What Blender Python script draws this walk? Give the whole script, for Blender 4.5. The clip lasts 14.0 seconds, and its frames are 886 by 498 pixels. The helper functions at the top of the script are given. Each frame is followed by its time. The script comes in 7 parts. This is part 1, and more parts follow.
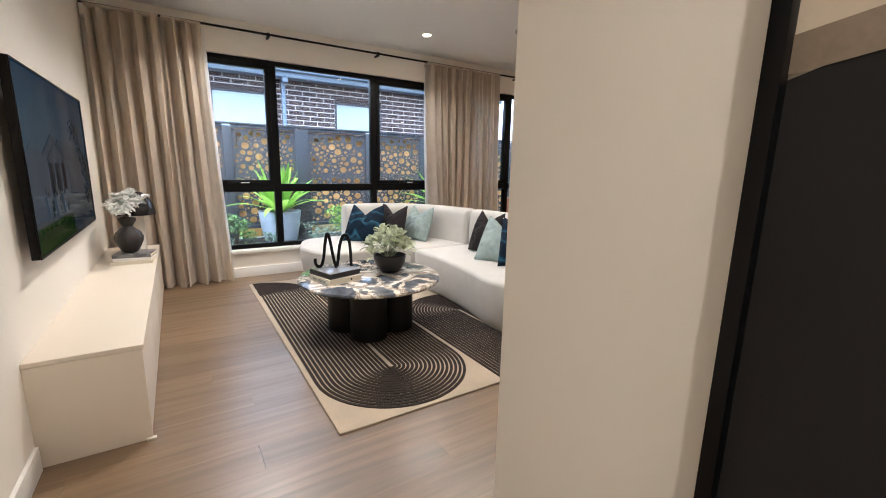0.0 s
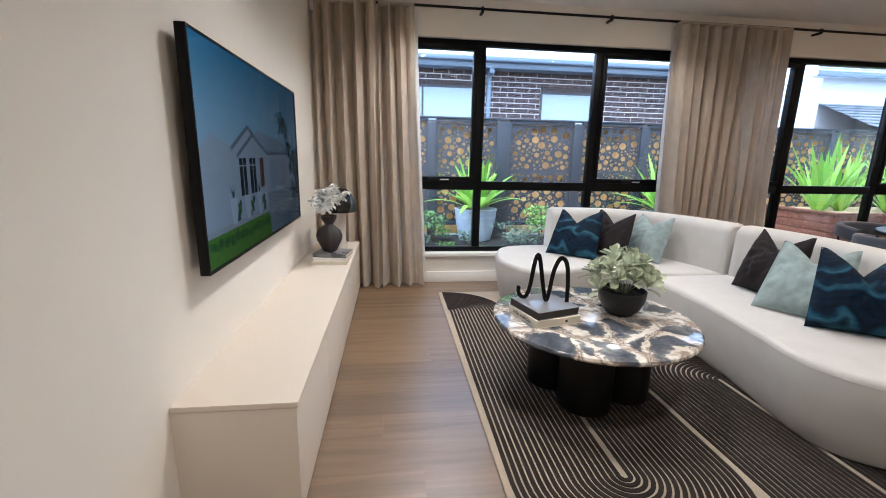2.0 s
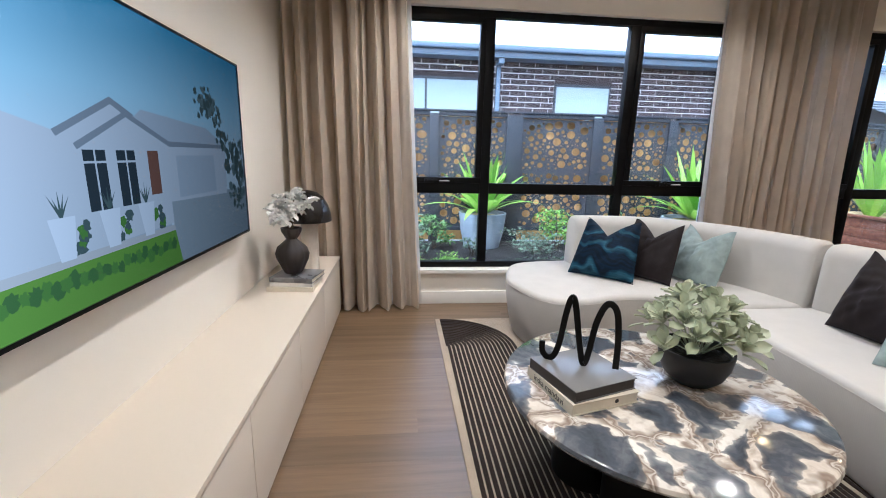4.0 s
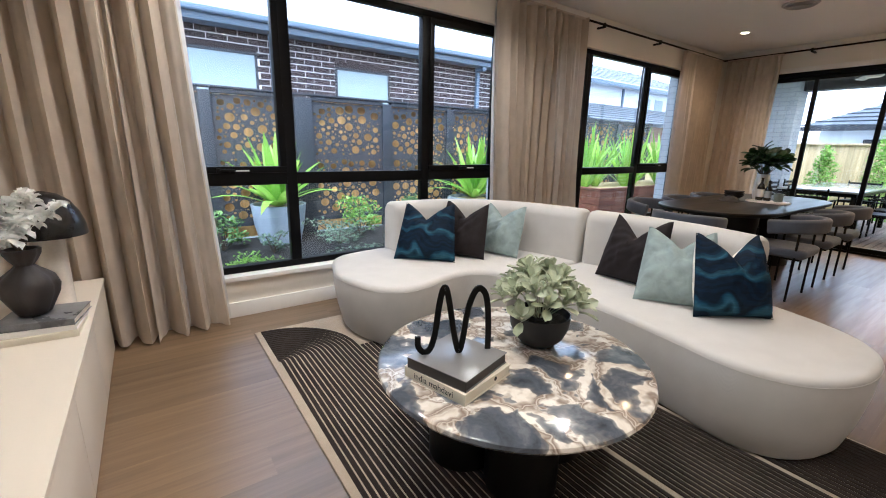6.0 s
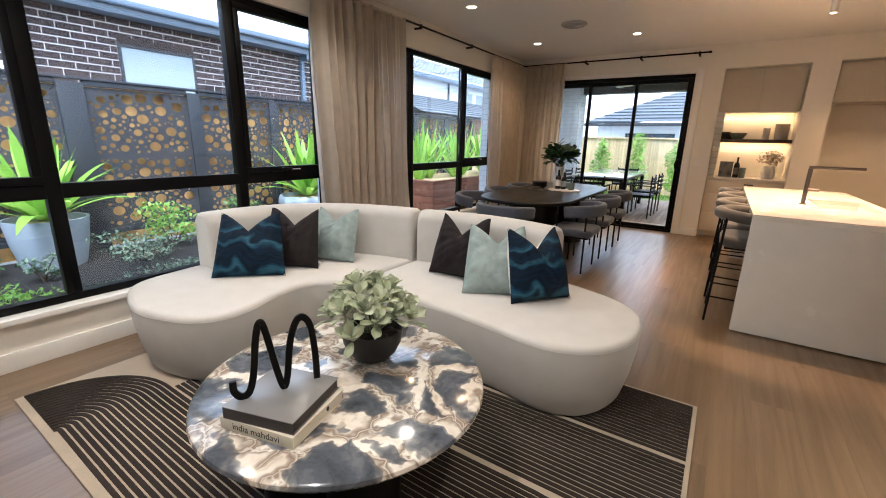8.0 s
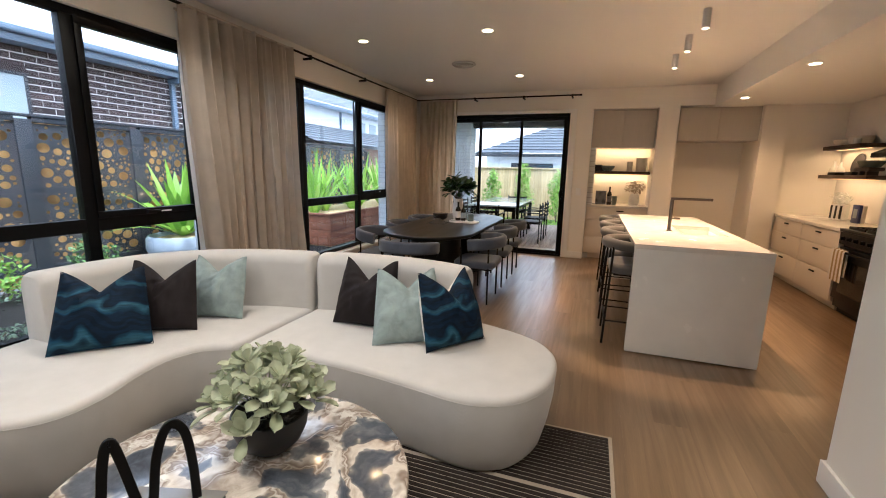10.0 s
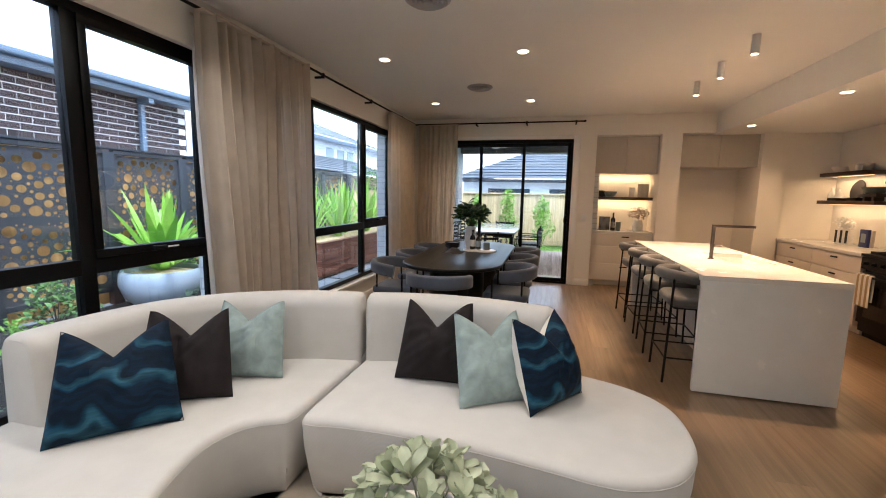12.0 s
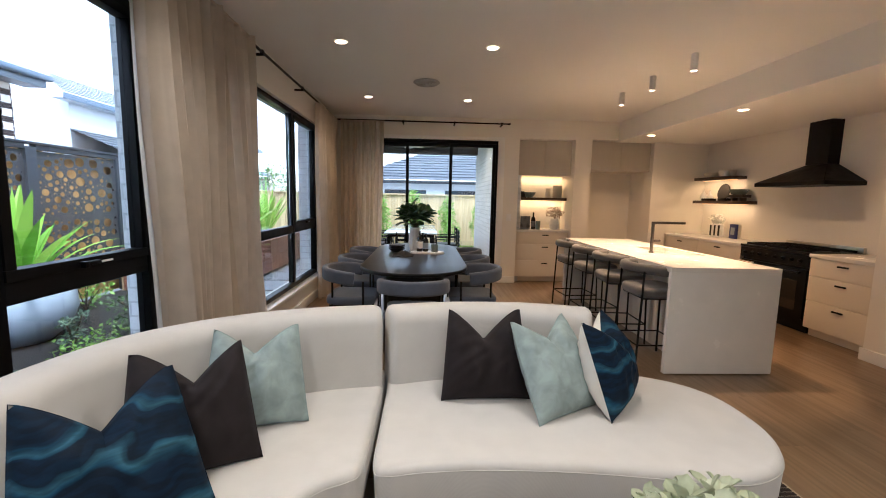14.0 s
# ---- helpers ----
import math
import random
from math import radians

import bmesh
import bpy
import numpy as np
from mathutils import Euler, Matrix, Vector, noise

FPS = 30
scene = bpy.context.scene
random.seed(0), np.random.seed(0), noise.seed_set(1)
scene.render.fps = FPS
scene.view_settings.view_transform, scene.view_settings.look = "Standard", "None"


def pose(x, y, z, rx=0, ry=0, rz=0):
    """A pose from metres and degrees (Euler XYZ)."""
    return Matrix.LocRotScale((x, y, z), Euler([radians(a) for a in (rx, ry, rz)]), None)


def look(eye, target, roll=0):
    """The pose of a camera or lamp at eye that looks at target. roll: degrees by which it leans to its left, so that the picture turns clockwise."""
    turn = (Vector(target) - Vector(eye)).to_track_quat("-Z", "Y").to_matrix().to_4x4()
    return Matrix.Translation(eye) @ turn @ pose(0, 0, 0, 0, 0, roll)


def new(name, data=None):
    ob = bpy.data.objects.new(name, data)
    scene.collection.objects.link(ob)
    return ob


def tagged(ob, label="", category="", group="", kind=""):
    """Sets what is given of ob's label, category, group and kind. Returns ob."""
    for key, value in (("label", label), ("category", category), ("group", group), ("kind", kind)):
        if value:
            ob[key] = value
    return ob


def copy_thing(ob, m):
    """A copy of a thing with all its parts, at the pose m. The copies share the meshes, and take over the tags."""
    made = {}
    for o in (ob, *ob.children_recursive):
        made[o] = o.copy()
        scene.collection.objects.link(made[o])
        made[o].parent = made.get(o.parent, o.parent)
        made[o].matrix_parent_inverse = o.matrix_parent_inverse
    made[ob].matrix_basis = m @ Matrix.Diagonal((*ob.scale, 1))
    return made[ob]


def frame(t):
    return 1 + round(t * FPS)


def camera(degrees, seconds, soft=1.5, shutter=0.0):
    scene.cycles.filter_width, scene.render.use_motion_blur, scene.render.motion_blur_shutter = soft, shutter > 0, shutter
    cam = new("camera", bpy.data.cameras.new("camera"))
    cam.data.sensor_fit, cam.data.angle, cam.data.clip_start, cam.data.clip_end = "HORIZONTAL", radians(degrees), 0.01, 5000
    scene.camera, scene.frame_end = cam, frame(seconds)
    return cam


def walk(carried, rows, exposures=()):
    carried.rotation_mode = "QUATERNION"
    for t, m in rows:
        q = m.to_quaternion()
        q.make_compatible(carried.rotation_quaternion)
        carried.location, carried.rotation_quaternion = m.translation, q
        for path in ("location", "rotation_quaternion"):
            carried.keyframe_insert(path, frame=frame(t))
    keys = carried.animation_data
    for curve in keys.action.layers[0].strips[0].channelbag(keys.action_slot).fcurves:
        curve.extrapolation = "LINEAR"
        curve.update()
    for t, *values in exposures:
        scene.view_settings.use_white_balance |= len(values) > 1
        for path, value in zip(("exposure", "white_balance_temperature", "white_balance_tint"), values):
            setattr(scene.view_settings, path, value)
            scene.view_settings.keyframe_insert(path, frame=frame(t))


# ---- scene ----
cam = camera(93.5, 14.0, soft=1.0)
PATH = [
    (0, (2.07, 1.52, 1.3), (3.125, 3.174, 0.914), 1.2),
    (0.5, (2.155, 1.788, 1.299), (2.973, 3.567, 0.894), 0.9),
    (1, (2.18, 2.037, 1.283), (2.794, 3.895, 0.869), 1.0),
    (1.5, (2.179, 2.271, 1.301), (2.599, 4.18, 0.878), 1.1),
    (2, (2.203, 2.43, 1.299), (2.441, 4.369, 0.871), 1.2),
    (2.2, (2.228, 2.482, 1.304), (2.393, 4.429, 0.877), 1.2),
    (4.3, (2.368, 3.258, 1.281), (2.592, 5.197, 0.845), 1.4),
    (4.5, (2.353, 3.298, 1.293), (2.684, 5.22, 0.852), 1.5),
    (5, (2.263, 3.389, 1.295), (2.896, 5.234, 0.855), 1.4),
    (5.5, (2.189, 3.408, 1.288), (3.097, 5.131, 0.832), 1.3),
    (6, (2.162, 3.411, 1.284), (3.284, 4.996, 0.806), 1.3),
    (6.5, (2.188, 3.416, 1.296), (3.473, 4.866, 0.799), 1.4),
    (7, (2.223, 3.42, 1.316), (3.629, 4.749, 0.809), 1.4),
    (7.5, (2.253, 3.403, 1.349), (3.77, 4.602, 0.839), 1.3),
    (8, (2.28, 3.396, 1.374), (3.896, 4.46, 0.867), 1.3),
    (8.5, (2.302, 3.393, 1.396), (4.01, 4.31, 0.904), 1.3),
    (9, (2.314, 3.376, 1.422), (4.091, 4.168, 0.956), 1.3),
    (11.5, (2.569, 4.086, 1.455), (4.475, 4.627, 1.185), 1.2),
    (12, (2.571, 4.287, 1.454), (4.494, 4.775, 1.198), 1.1),
    (12.5, (2.63, 4.478, 1.433), (4.576, 4.866, 1.184), 1.2),
    (13, (2.661, 4.686, 1.432), (4.63, 4.929, 1.184), 1.2),
    (13.5, (2.655, 4.942, 1.433), (4.639, 5.018, 1.193), 1.2),
    (14, (2.726, 5.173, 1.415), (4.71, 5.085, 1.178), 1.2),
]
walk(cam, [(t, look(eye, target, roll)) for t, eye, target, roll in PATH], [(0.0, 3.10, 5200, 10), (0.5, 2.93, 5060, 10), (1.0, 2.90, 4980, 10), (2.0, 2.88, 4960, 10), (4.5, 2.80, 4960, 10), (5.5, 2.78, 5040, 10), (7.0, 2.82, 5280, 10), (9.0, 2.70, 5360, 10), (12.0, 2.62, 5220, 10), (14.0, 2.62, 5220, 10)])

SKY, SUN, DOWN, SPOTS, STRIPS = 0.15, 1.0, 8.0, 40.0, 0.5

# ---- world, sun, lamps ----
world = bpy.data.worlds.new("sky")
scene.world = world
world.use_nodes = True
wn, wl = world.node_tree.nodes, world.node_tree.links
sky = wn.new("ShaderNodeTexSky")
sky.sky_type, sky.sun_disc = "NISHITA", False
sky.sun_elevation, sky.sun_rotation = radians(58), radians(210)
sky.air_density, sky.dust_density, sky.ozone_density = 1.0, 1.5, 1.0
pale = wn.new("ShaderNodeHueSaturation")
pale.inputs["Saturation"].default_value = 0.3
wl.new(sky.outputs[0], pale.inputs["Color"])
wl.new(pale.outputs[0], wn["Background"].inputs["Color"])
wn["Background"].inputs["Strength"].default_value = SKY

sun = new("sun", bpy.data.lights.new("sun", "SUN"))
sun.data.energy, sun.data.angle, sun.data.color = SUN, radians(20), (1.0, 0.99, 0.97)
sun.matrix_world = look((0, 0, 30), (-math.sin(radians(210)) * 12, -math.cos(radians(210)) * 12 , 30 - 12 * math.tan(radians(58))))


def lamp(name, kind, place, watts, size=0.1, color=(1.0, 0.80, 0.56), target=None, angle=100, blend=0.6):
    data = bpy.data.lights.new(name, kind)
    data.energy, data.color = watts, color
    if kind == "AREA":
        data.shape, data.size = "DISK", size
    else:
        data.shadow_soft_size = size
    if kind == "SPOT":
        data.spot_size, data.spot_blend = radians(angle), blend
    ob = new(name, data)
    x, y, z = place
    ob.matrix_world = look(place, target or (x, y + 0.0001, z - 1))
    return ob


# ---- materials ----
def nodes_of(name):
    m = bpy.data.materials.new(name)
    m.use_nodes = True
    return m, m.node_tree.nodes, m.node_tree.links, m.node_tree.nodes["Principled BSDF"]


def ramp(nd, lk, source, stops):
    r = nd.new("ShaderNodeValToRGB")
    while len(r.color_ramp.elements) < len(stops):
        r.color_ramp.elements.new(0.5)
    for e, (p, c) in zip(r.color_ramp.elements, stops):
        e.position, e.color = p, (*c, 1) if len(c) == 3 else c
    lk.new(source, r.inputs[0])
    return r.outputs[0]


def tex(nd, lk, kind, scale, coords=None, **inputs):
    t = nd.new(kind)
    t.inputs["Scale"].default_value = scale
    for k, v in inputs.items():
        t.inputs[k].default_value = v
    if coords is not None:
        lk.new(coords, t.inputs["Vector"])
    return t


def where(nd, lk, scale=(1, 1, 1), turn=0.0, world_place=False):
    if world_place:
        src = nd.new("ShaderNodeNewGeometry").outputs["Position"]
    else:
        src = nd.new("ShaderNodeTexCoord").outputs["Object"]
    m = nd.new("ShaderNodeMapping")
    m.inputs["Scale"].default_value = scale
    m.inputs["Rotation"].default_value = (0, 0, turn)
    lk.new(src, m.inputs[0])
    return m.outputs[0]


def mix(nd, lk, a, b, fac, mode="MIX"):
    x = nd.new("ShaderNodeMix")
    x.data_type, x.blend_type = "RGBA", mode
    for sock, v in ((x.inputs[6], a), (x.inputs[7], b), (x.inputs[0], fac)):
        if isinstance(v, (int, float)):
            sock.default_value = v
        elif isinstance(v, tuple):
            sock.default_value = (*v, 1) if len(v) == 3 else v
        else:
            lk.new(v, sock)
    return x.outputs[2]


def bumped(nd, lk, bsdf, height, strength, distance=0.002):
    b = nd.new("ShaderNodeBump")
    b.inputs["Strength"].default_value, b.inputs["Distance"].default_value = strength, distance
    lk.new(height, b.inputs["Height"])
    lk.new(b.outputs[0], bsdf.inputs["Normal"])


def plain(name, color, rough=0.5, metal=0.0, gloss=0.5, vary=0.12, coarse=3.0, fine=120.0, bump=0.15, sheen=0.0, coat=0.0, depth=0.001, stretch=(1, 1, 1), spread=0.0):
    """A surface of one colour with slow stains and fine grain; spread: how far single pieces differ."""
    m, nd, lk, b = nodes_of(name)
    at = where(nd, lk, stretch)
    slow = tex(nd, lk, "ShaderNodeTexNoise", coarse, at, Detail=4.0)
    quick = tex(nd, lk, "ShaderNodeTexNoise", fine, at, Detail=2.0)
    dark = tuple(c * (1 - vary) for c in color)
    light = tuple(min(1, c * (1 + vary * 0.6)) for c in color)
    col = ramp(nd, lk, slow.outputs[0], [(0.3, dark), (0.7, light)])
    col = mix(nd, lk, col, ramp(nd, lk, quick.outputs[0], [(0.3, (0.82,) * 3), (0.7, (1.0,) * 3)]), min(1.0, vary * 3), "MULTIPLY")
    if spread:
        info = nd.new("ShaderNodeObjectInfo")
        col = mix(nd, lk, col, ramp(nd, lk, info.outputs["Random"], [(0, (1 - spread,) * 3), (1, (1.0,) * 3)]), 1.0, "MULTIPLY")
    lk.new(col, b.inputs["Base Color"])
    rr = ramp(nd, lk, slow.outputs[0], [(0.3, (max(0, rough - 0.06),) * 3), (0.7, (min(1, rough + 0.06),) * 3)])
    lk.new(rr, b.inputs["Roughness"])
    b.inputs["Metallic"].default_value = metal
    b.inputs["Specular IOR Level"].default_value = gloss
    b.inputs["Sheen Weight"].default_value = sheen
    b.inputs["Coat Weight"].default_value = coat
    if bump:
        bumped(nd, lk, b, quick.outputs[0], bump, depth)
    return m


def glowing(name, color, strength):
    m, nd, lk, b = nodes_of(name)
    b.inputs["Base Color"].default_value = (*color, 1)
    b.inputs["Emission Color"].default_value = (*color, 1)
    b.inputs["Emission Strength"].default_value = strength
    return m


def woven(name, color, scale=420.0, rough=0.9, sheen=0.25, vary=0.1, through_light=0.0):
    m, nd, lk, b = nodes_of(name)
    at = where(nd, lk)
    wx = tex(nd, lk, "ShaderNodeTexWave", scale, at, Distortion=1.5, Detail=1.0)
    wz = nd.new("ShaderNodeTexWave")
    wz.bands_direction = "Z"
    wz.inputs["Scale"].default_value, wz.inputs["Distortion"].default_value = scale, 1.5
    lk.new(at, wz.inputs["Vector"])
    slub = tex(nd, lk, "ShaderNodeTexNoise", 9.0, at, Detail=5.0)
    col = ramp(nd, lk, slub.outputs[0], [(0.3, tuple(c * (1 - vary) for c in color)), (0.7, color)])
    weave = mix(nd, lk, wx.outputs[0], wz.outputs[0], 0.5)
    col = mix(nd, lk, col, ramp(nd, lk, weave, [(0.2, (0.86,) * 3), (0.8, (1.0,) * 3)]), 0.4, "MULTIPLY")
    lk.new(col, b.inputs["Base Color"])
    b.inputs["Roughness"].default_value, b.inputs["Sheen Weight"].default_value = rough, sheen
    bumped(nd, lk, b, mix(nd, lk, weave, slub.outputs[0], 0.6), 0.2, 0.0008)
    if through_light:
        t = nd.new("ShaderNodeBsdfTranslucent")
        lk.new(col, t.inputs[0])
        ms = nd.new("ShaderNodeMixShader")
        ms.inputs[0].default_value = through_light
        lk.new(b.outputs[0], ms.inputs[1])
        lk.new(t.outputs[0], ms.inputs[2])
        lk.new(ms.outputs[0], nd["Material Output"].inputs[0])
    return m


def velvet(name, color, fold=14.0):
    m, nd, lk, b = nodes_of(name)
    at = where(nd, lk)
    n = tex(nd, lk, "ShaderNodeTexNoise", fold, at, Detail=3.0, Distortion=0.6)
    f = tex(nd, lk, "ShaderNodeTexNoise", 600.0, at, Detail=1.0)
    col = ramp(nd, lk, n.outputs[0], [(0.3, tuple(c * 0.78 for c in color)), (0.68, tuple(min(1, c * 1.12) for c in color))])
    lk.new(col, b.inputs["Base Color"])
    b.inputs["Roughness"].default_value = 0.8
    b.inputs["Sheen Weight"].default_value, b.inputs["Sheen Roughness"].default_value = 0.04, 0.35
    b.inputs["Specular IOR Level"].default_value = 0.25
    bumped(nd, lk, b, mix(nd, lk, n.outputs[0], f.outputs[0], 0.3), 0.35, 0.004)
    return m


def wave_velvet():
    m, nd, lk, b = nodes_of("navy velvet with teal waves")
    at = where(nd, lk, (1, 1, 1))
    bend = tex(nd, lk, "ShaderNodeTexNoise", 3.2, at, Detail=2.0)
    big = mix(nd, lk, at, bend.outputs["Color"], 0.36)
    w = nd.new("ShaderNodeTexWave")
    w.bands_direction = "Z"
    w.inputs["Scale"].default_value, w.inputs["Distortion"].default_value, w.inputs["Detail"].default_value = 1.35, 2.6, 2.0
    lk.new(big, w.inputs["Vector"])
    fine = nd.new("ShaderNodeTexWave")
    fine.bands_direction = "Z"
    fine.inputs["Scale"].default_value, fine.inputs["Distortion"].default_value, fine.inputs["Detail"].default_value = 8.0, 4.5, 3.0
    lk.new(big, fine.inputs["Vector"])
    streak = tex(nd, lk, "ShaderNodeTexNoise", 40.0, where(nd, lk, (0.25, 1, 2.2)), Detail=4.0)
    base = (0.0018, 0.0125, 0.033)
    col = ramp(nd, lk, w.outputs[0], [(0.0, base), (0.42, base), (0.56, (0.008, 0.050, 0.098)), (0.78, (0.034, 0.110, 0.165)), (0.88, (0.012, 0.055, 0.10)), (0.91, base), (1.0, base)])
    col = mix(nd, lk, col, ramp(nd, lk, streak.outputs[0], [(0.3, (0.55,) * 3), (0.65, (1.0,) * 3)]), 0.8, "MULTIPLY")
    col = mix(nd, lk, col, ramp(nd, lk, fine.outputs[0], [(0.25, (0.5,) * 3), (0.7, (1.0,) * 3)]), 0.7, "MULTIPLY")
    lk.new(col, b.inputs["Base Color"])
    b.inputs["Roughness"].default_value, b.inputs["Specular IOR Level"].default_value = 0.75, 0.2
    bumped(nd, lk, b, streak.outputs[0], 0.2, 0.002)
    return m


def marble():
    m, nd, lk, b = nodes_of("cream and slate blue marble")
    at = where(nd, lk)
    warp = tex(nd, lk, "ShaderNodeTexNoise", 3.0, at, Detail=4.0, Roughness=0.55)
    bent = mix(nd, lk, at, warp.outputs["Color"], 0.34)

    def rim(scale, coords):
        v = nd.new("ShaderNodeTexVoronoi")
        v.feature = "DISTANCE_TO_EDGE"
        v.inputs["Scale"].default_value = scale
        lk.new(coords, v.inputs["Vector"])
        return v.outputs["Distance"]

    edge = rim(6.2, bent)
    patch = tex(nd, lk, "ShaderNodeTexNoise", 1.9, at, Detail=1.0)
    cloud = tex(nd, lk, "ShaderNodeTexNoise", 11.0, bent, Detail=7.0, Roughness=0.6)
    slate = ramp(nd, lk, cloud.outputs[0], [(0.32, (0.042, 0.048, 0.060)), (0.52, (0.090, 0.101, 0.122)), (0.72, (0.19, 0.20, 0.215))])
    cream = ramp(nd, lk, cloud.outputs[0], [(0.30, (0.40, 0.33, 0.26)), (0.46, (0.64, 0.58, 0.50)), (0.62, (0.80, 0.77, 0.71))])
    fine = rim(9.5, mix(nd, lk, at, warp.outputs["Color"], 0.36))
    thread = ramp(nd, lk, fine, [(0.0, (0.25,) * 3), (0.05, (1.0,) * 3), (0.13, (0.55,) * 3), (0.20, (0.0,) * 3)])
    spot = ramp(nd, lk, cloud.outputs[0], [(0.52, (1.0,) * 3), (0.60, (0.0,) * 3)])
    warm = mix(nd, lk, cream, (0.24, 0.185, 0.145), mix(nd, lk, thread, spot, 1.0, "MULTIPLY"))
    wide = nd.new("ShaderNodeMapRange")
    wide.inputs["From Min"].default_value, wide.inputs["From Max"].default_value = 0.40, 0.62
    wide.inputs["To Min"].default_value, wide.inputs["To Max"].default_value = 0.025, -0.09
    lk.new(patch.outputs[0], wide.inputs["Value"])
    body = nd.new("ShaderNodeMath")
    body.operation = "ADD"
    lk.new(edge, body.inputs[0])
    lk.new(wide.outputs[0], body.inputs[1])
    core = ramp(nd, lk, body.outputs[0], [(0.095, (0, 0, 0)), (0.112, (0.65,) * 3), (0.14, (0.85,) * 3), (0.20, (1, 1, 1))])
    col = mix(nd, lk, warm, slate, core)
    lk.new(col, b.inputs["Base Color"])
    b.inputs["Roughness"].default_value, b.inputs["Coat Weight"].default_value = 0.11, 0.0
    return m


def wood(name, dark, light, grain=(1.2, 22, 22), rough=0.45, spread=0.25, knots=0.5, shine=0.5, varnish=0.0):
    m, nd, lk, b = nodes_of(name)
    info = nd.new("ShaderNodeObjectInfo")
    at = where(nd, lk, grain)
    shift = nd.new("ShaderNodeVectorMath")
    shift.operation = "ADD"
    lk.new(at, shift.inputs[0])
    mul = nd.new("ShaderNodeMath")
    mul.operation, mul.inputs[1].default_value = "MULTIPLY", 57.0
    lk.new(info.outputs["Random"], mul.inputs[0])
    lk.new(mul.outputs[0], shift.inputs[1])
    n1 = tex(nd, lk, "ShaderNodeTexNoise", 1.0, shift.outputs[0], Detail=6.0, Distortion=knots)
    n2 = tex(nd, lk, "ShaderNodeTexNoise", 9.0, shift.outputs[0], Detail=3.0)
    col = ramp(nd, lk, n1.outputs[0], [(0.28, dark), (0.72, light)])
    col = mix(nd, lk, col, ramp(nd, lk, n2.outputs[0], [(0.35, (0.8,) * 3), (0.6, (1.0,) * 3)]), 0.5, "MULTIPLY")
    col = mix(nd, lk, col, ramp(nd, lk, info.outputs["Random"], [(0, (1 - spread,) * 3), (1, (1.0,) * 3)]), 1.0, "MULTIPLY")
    lk.new(col, b.inputs["Base Color"])
    lk.new(ramp(nd, lk, n1.outputs[0], [(0.3, (rough + 0.08,) * 3), (0.7, (rough - 0.05,) * 3)]), b.inputs["Roughness"])
    b.inputs["Specular IOR Level"].default_value = shine
    b.inputs["Coat Weight"].default_value, b.inputs["Coat Roughness"].default_value = varnish, 0.28
    bumped(nd, lk, b, n2.outputs[0], 0.12, 0.0006)
    return m


def leafy(name, dark, light, rough=0.5, sub=0.25):
    m, nd, lk, b = nodes_of(name)
    info = nd.new("ShaderNodeNewGeometry")
    obj = nd.new("ShaderNodeObjectInfo")
    add = nd.new("ShaderNodeMath")
    add.operation = "ADD"
    lk.new(info.outputs["Random Per Island"], add.inputs[0])
    lk.new(obj.outputs["Random"], add.inputs[1])
    fr = nd.new("ShaderNodeMath")
    fr.operation = "FRACT"
    lk.new(add.outputs[0], fr.inputs[0])
    n = tex(nd, lk, "ShaderNodeTexNoise", 30.0, where(nd, lk), Detail=2.0)
    col = ramp(nd, lk, fr.outputs[0], [(0.0, dark), (1.0, light)])
    col = mix(nd, lk, col, ramp(nd, lk, n.outputs[0], [(0.3, (0.75,) * 3), (0.7, (1.0,) * 3)]), 0.7, "MULTIPLY")
    lk.new(col, b.inputs["Base Color"])
    b.inputs["Roughness"].default_value = rough
    t = nd.new("ShaderNodeBsdfTranslucent")
    lk.new(col, t.inputs[0])
    ms = nd.new("ShaderNodeMixShader")
    ms.inputs[0].default_value = sub
    lk.new(b.outputs[0], ms.inputs[1])
    lk.new(t.outputs[0], ms.inputs[2])
    lk.new(ms.outputs[0], nd["Material Output"].inputs[0])
    return m


def clear_glass(name, tint=(0.97, 0.99, 0.98)):
    m, nd, lk, b = nodes_of(name)
    b.inputs["Base Color"].default_value = (*tint, 1)
    b.inputs["Roughness"].default_value, b.inputs["Transmission Weight"].default_value, b.inputs["IOR"].default_value = 0.0, 1.0, 1.45
    return m


def coursed(name, face, joint, width=0.24, height=0.086, gap=0.035):
    """Painted brickwork seen far off or from the side."""
    m, nd, lk, b = nodes_of(name)
    g = nd.new("ShaderNodeNewGeometry")
    s = nd.new("ShaderNodeSeparateXYZ")
    lk.new(g.outputs["Position"], s.inputs[0])
    a = nd.new("ShaderNodeMath")
    a.operation = "ADD"
    lk.new(s.outputs[0], a.inputs[0])
    lk.new(s.outputs[1], a.inputs[1])
    c = nd.new("ShaderNodeCombineXYZ")
    lk.new(a.outputs[0], c.inputs[0])
    lk.new(s.outputs[2], c.inputs[1])
    br = nd.new("ShaderNodeTexBrick")
    br.inputs["Color1"].default_value = (*face, 1)
    br.inputs["Color2"].default_value = (*(v * 0.88 for v in face), 1)
    br.inputs["Mortar"].default_value = (*joint, 1)
    br.inputs["Scale"].default_value = 1.0
    br.inputs["Brick Width"].default_value, br.inputs["Row Height"].default_value, br.inputs["Mortar Size"].default_value = width, height, 0.006
    lk.new(c.outputs[0], br.inputs["Vector"])
    lk.new(br.outputs["Color"], b.inputs["Base Color"])
    b.inputs["Roughness"].default_value = 0.85
    inv = nd.new("ShaderNodeMath")
    inv.operation, inv.inputs[0].default_value = "SUBTRACT", 1.0
    lk.new(br.outputs["Fac"], inv.inputs[1])
    bumped(nd, lk, b, inv.outputs[0], 0.8, 0.008)
    return m


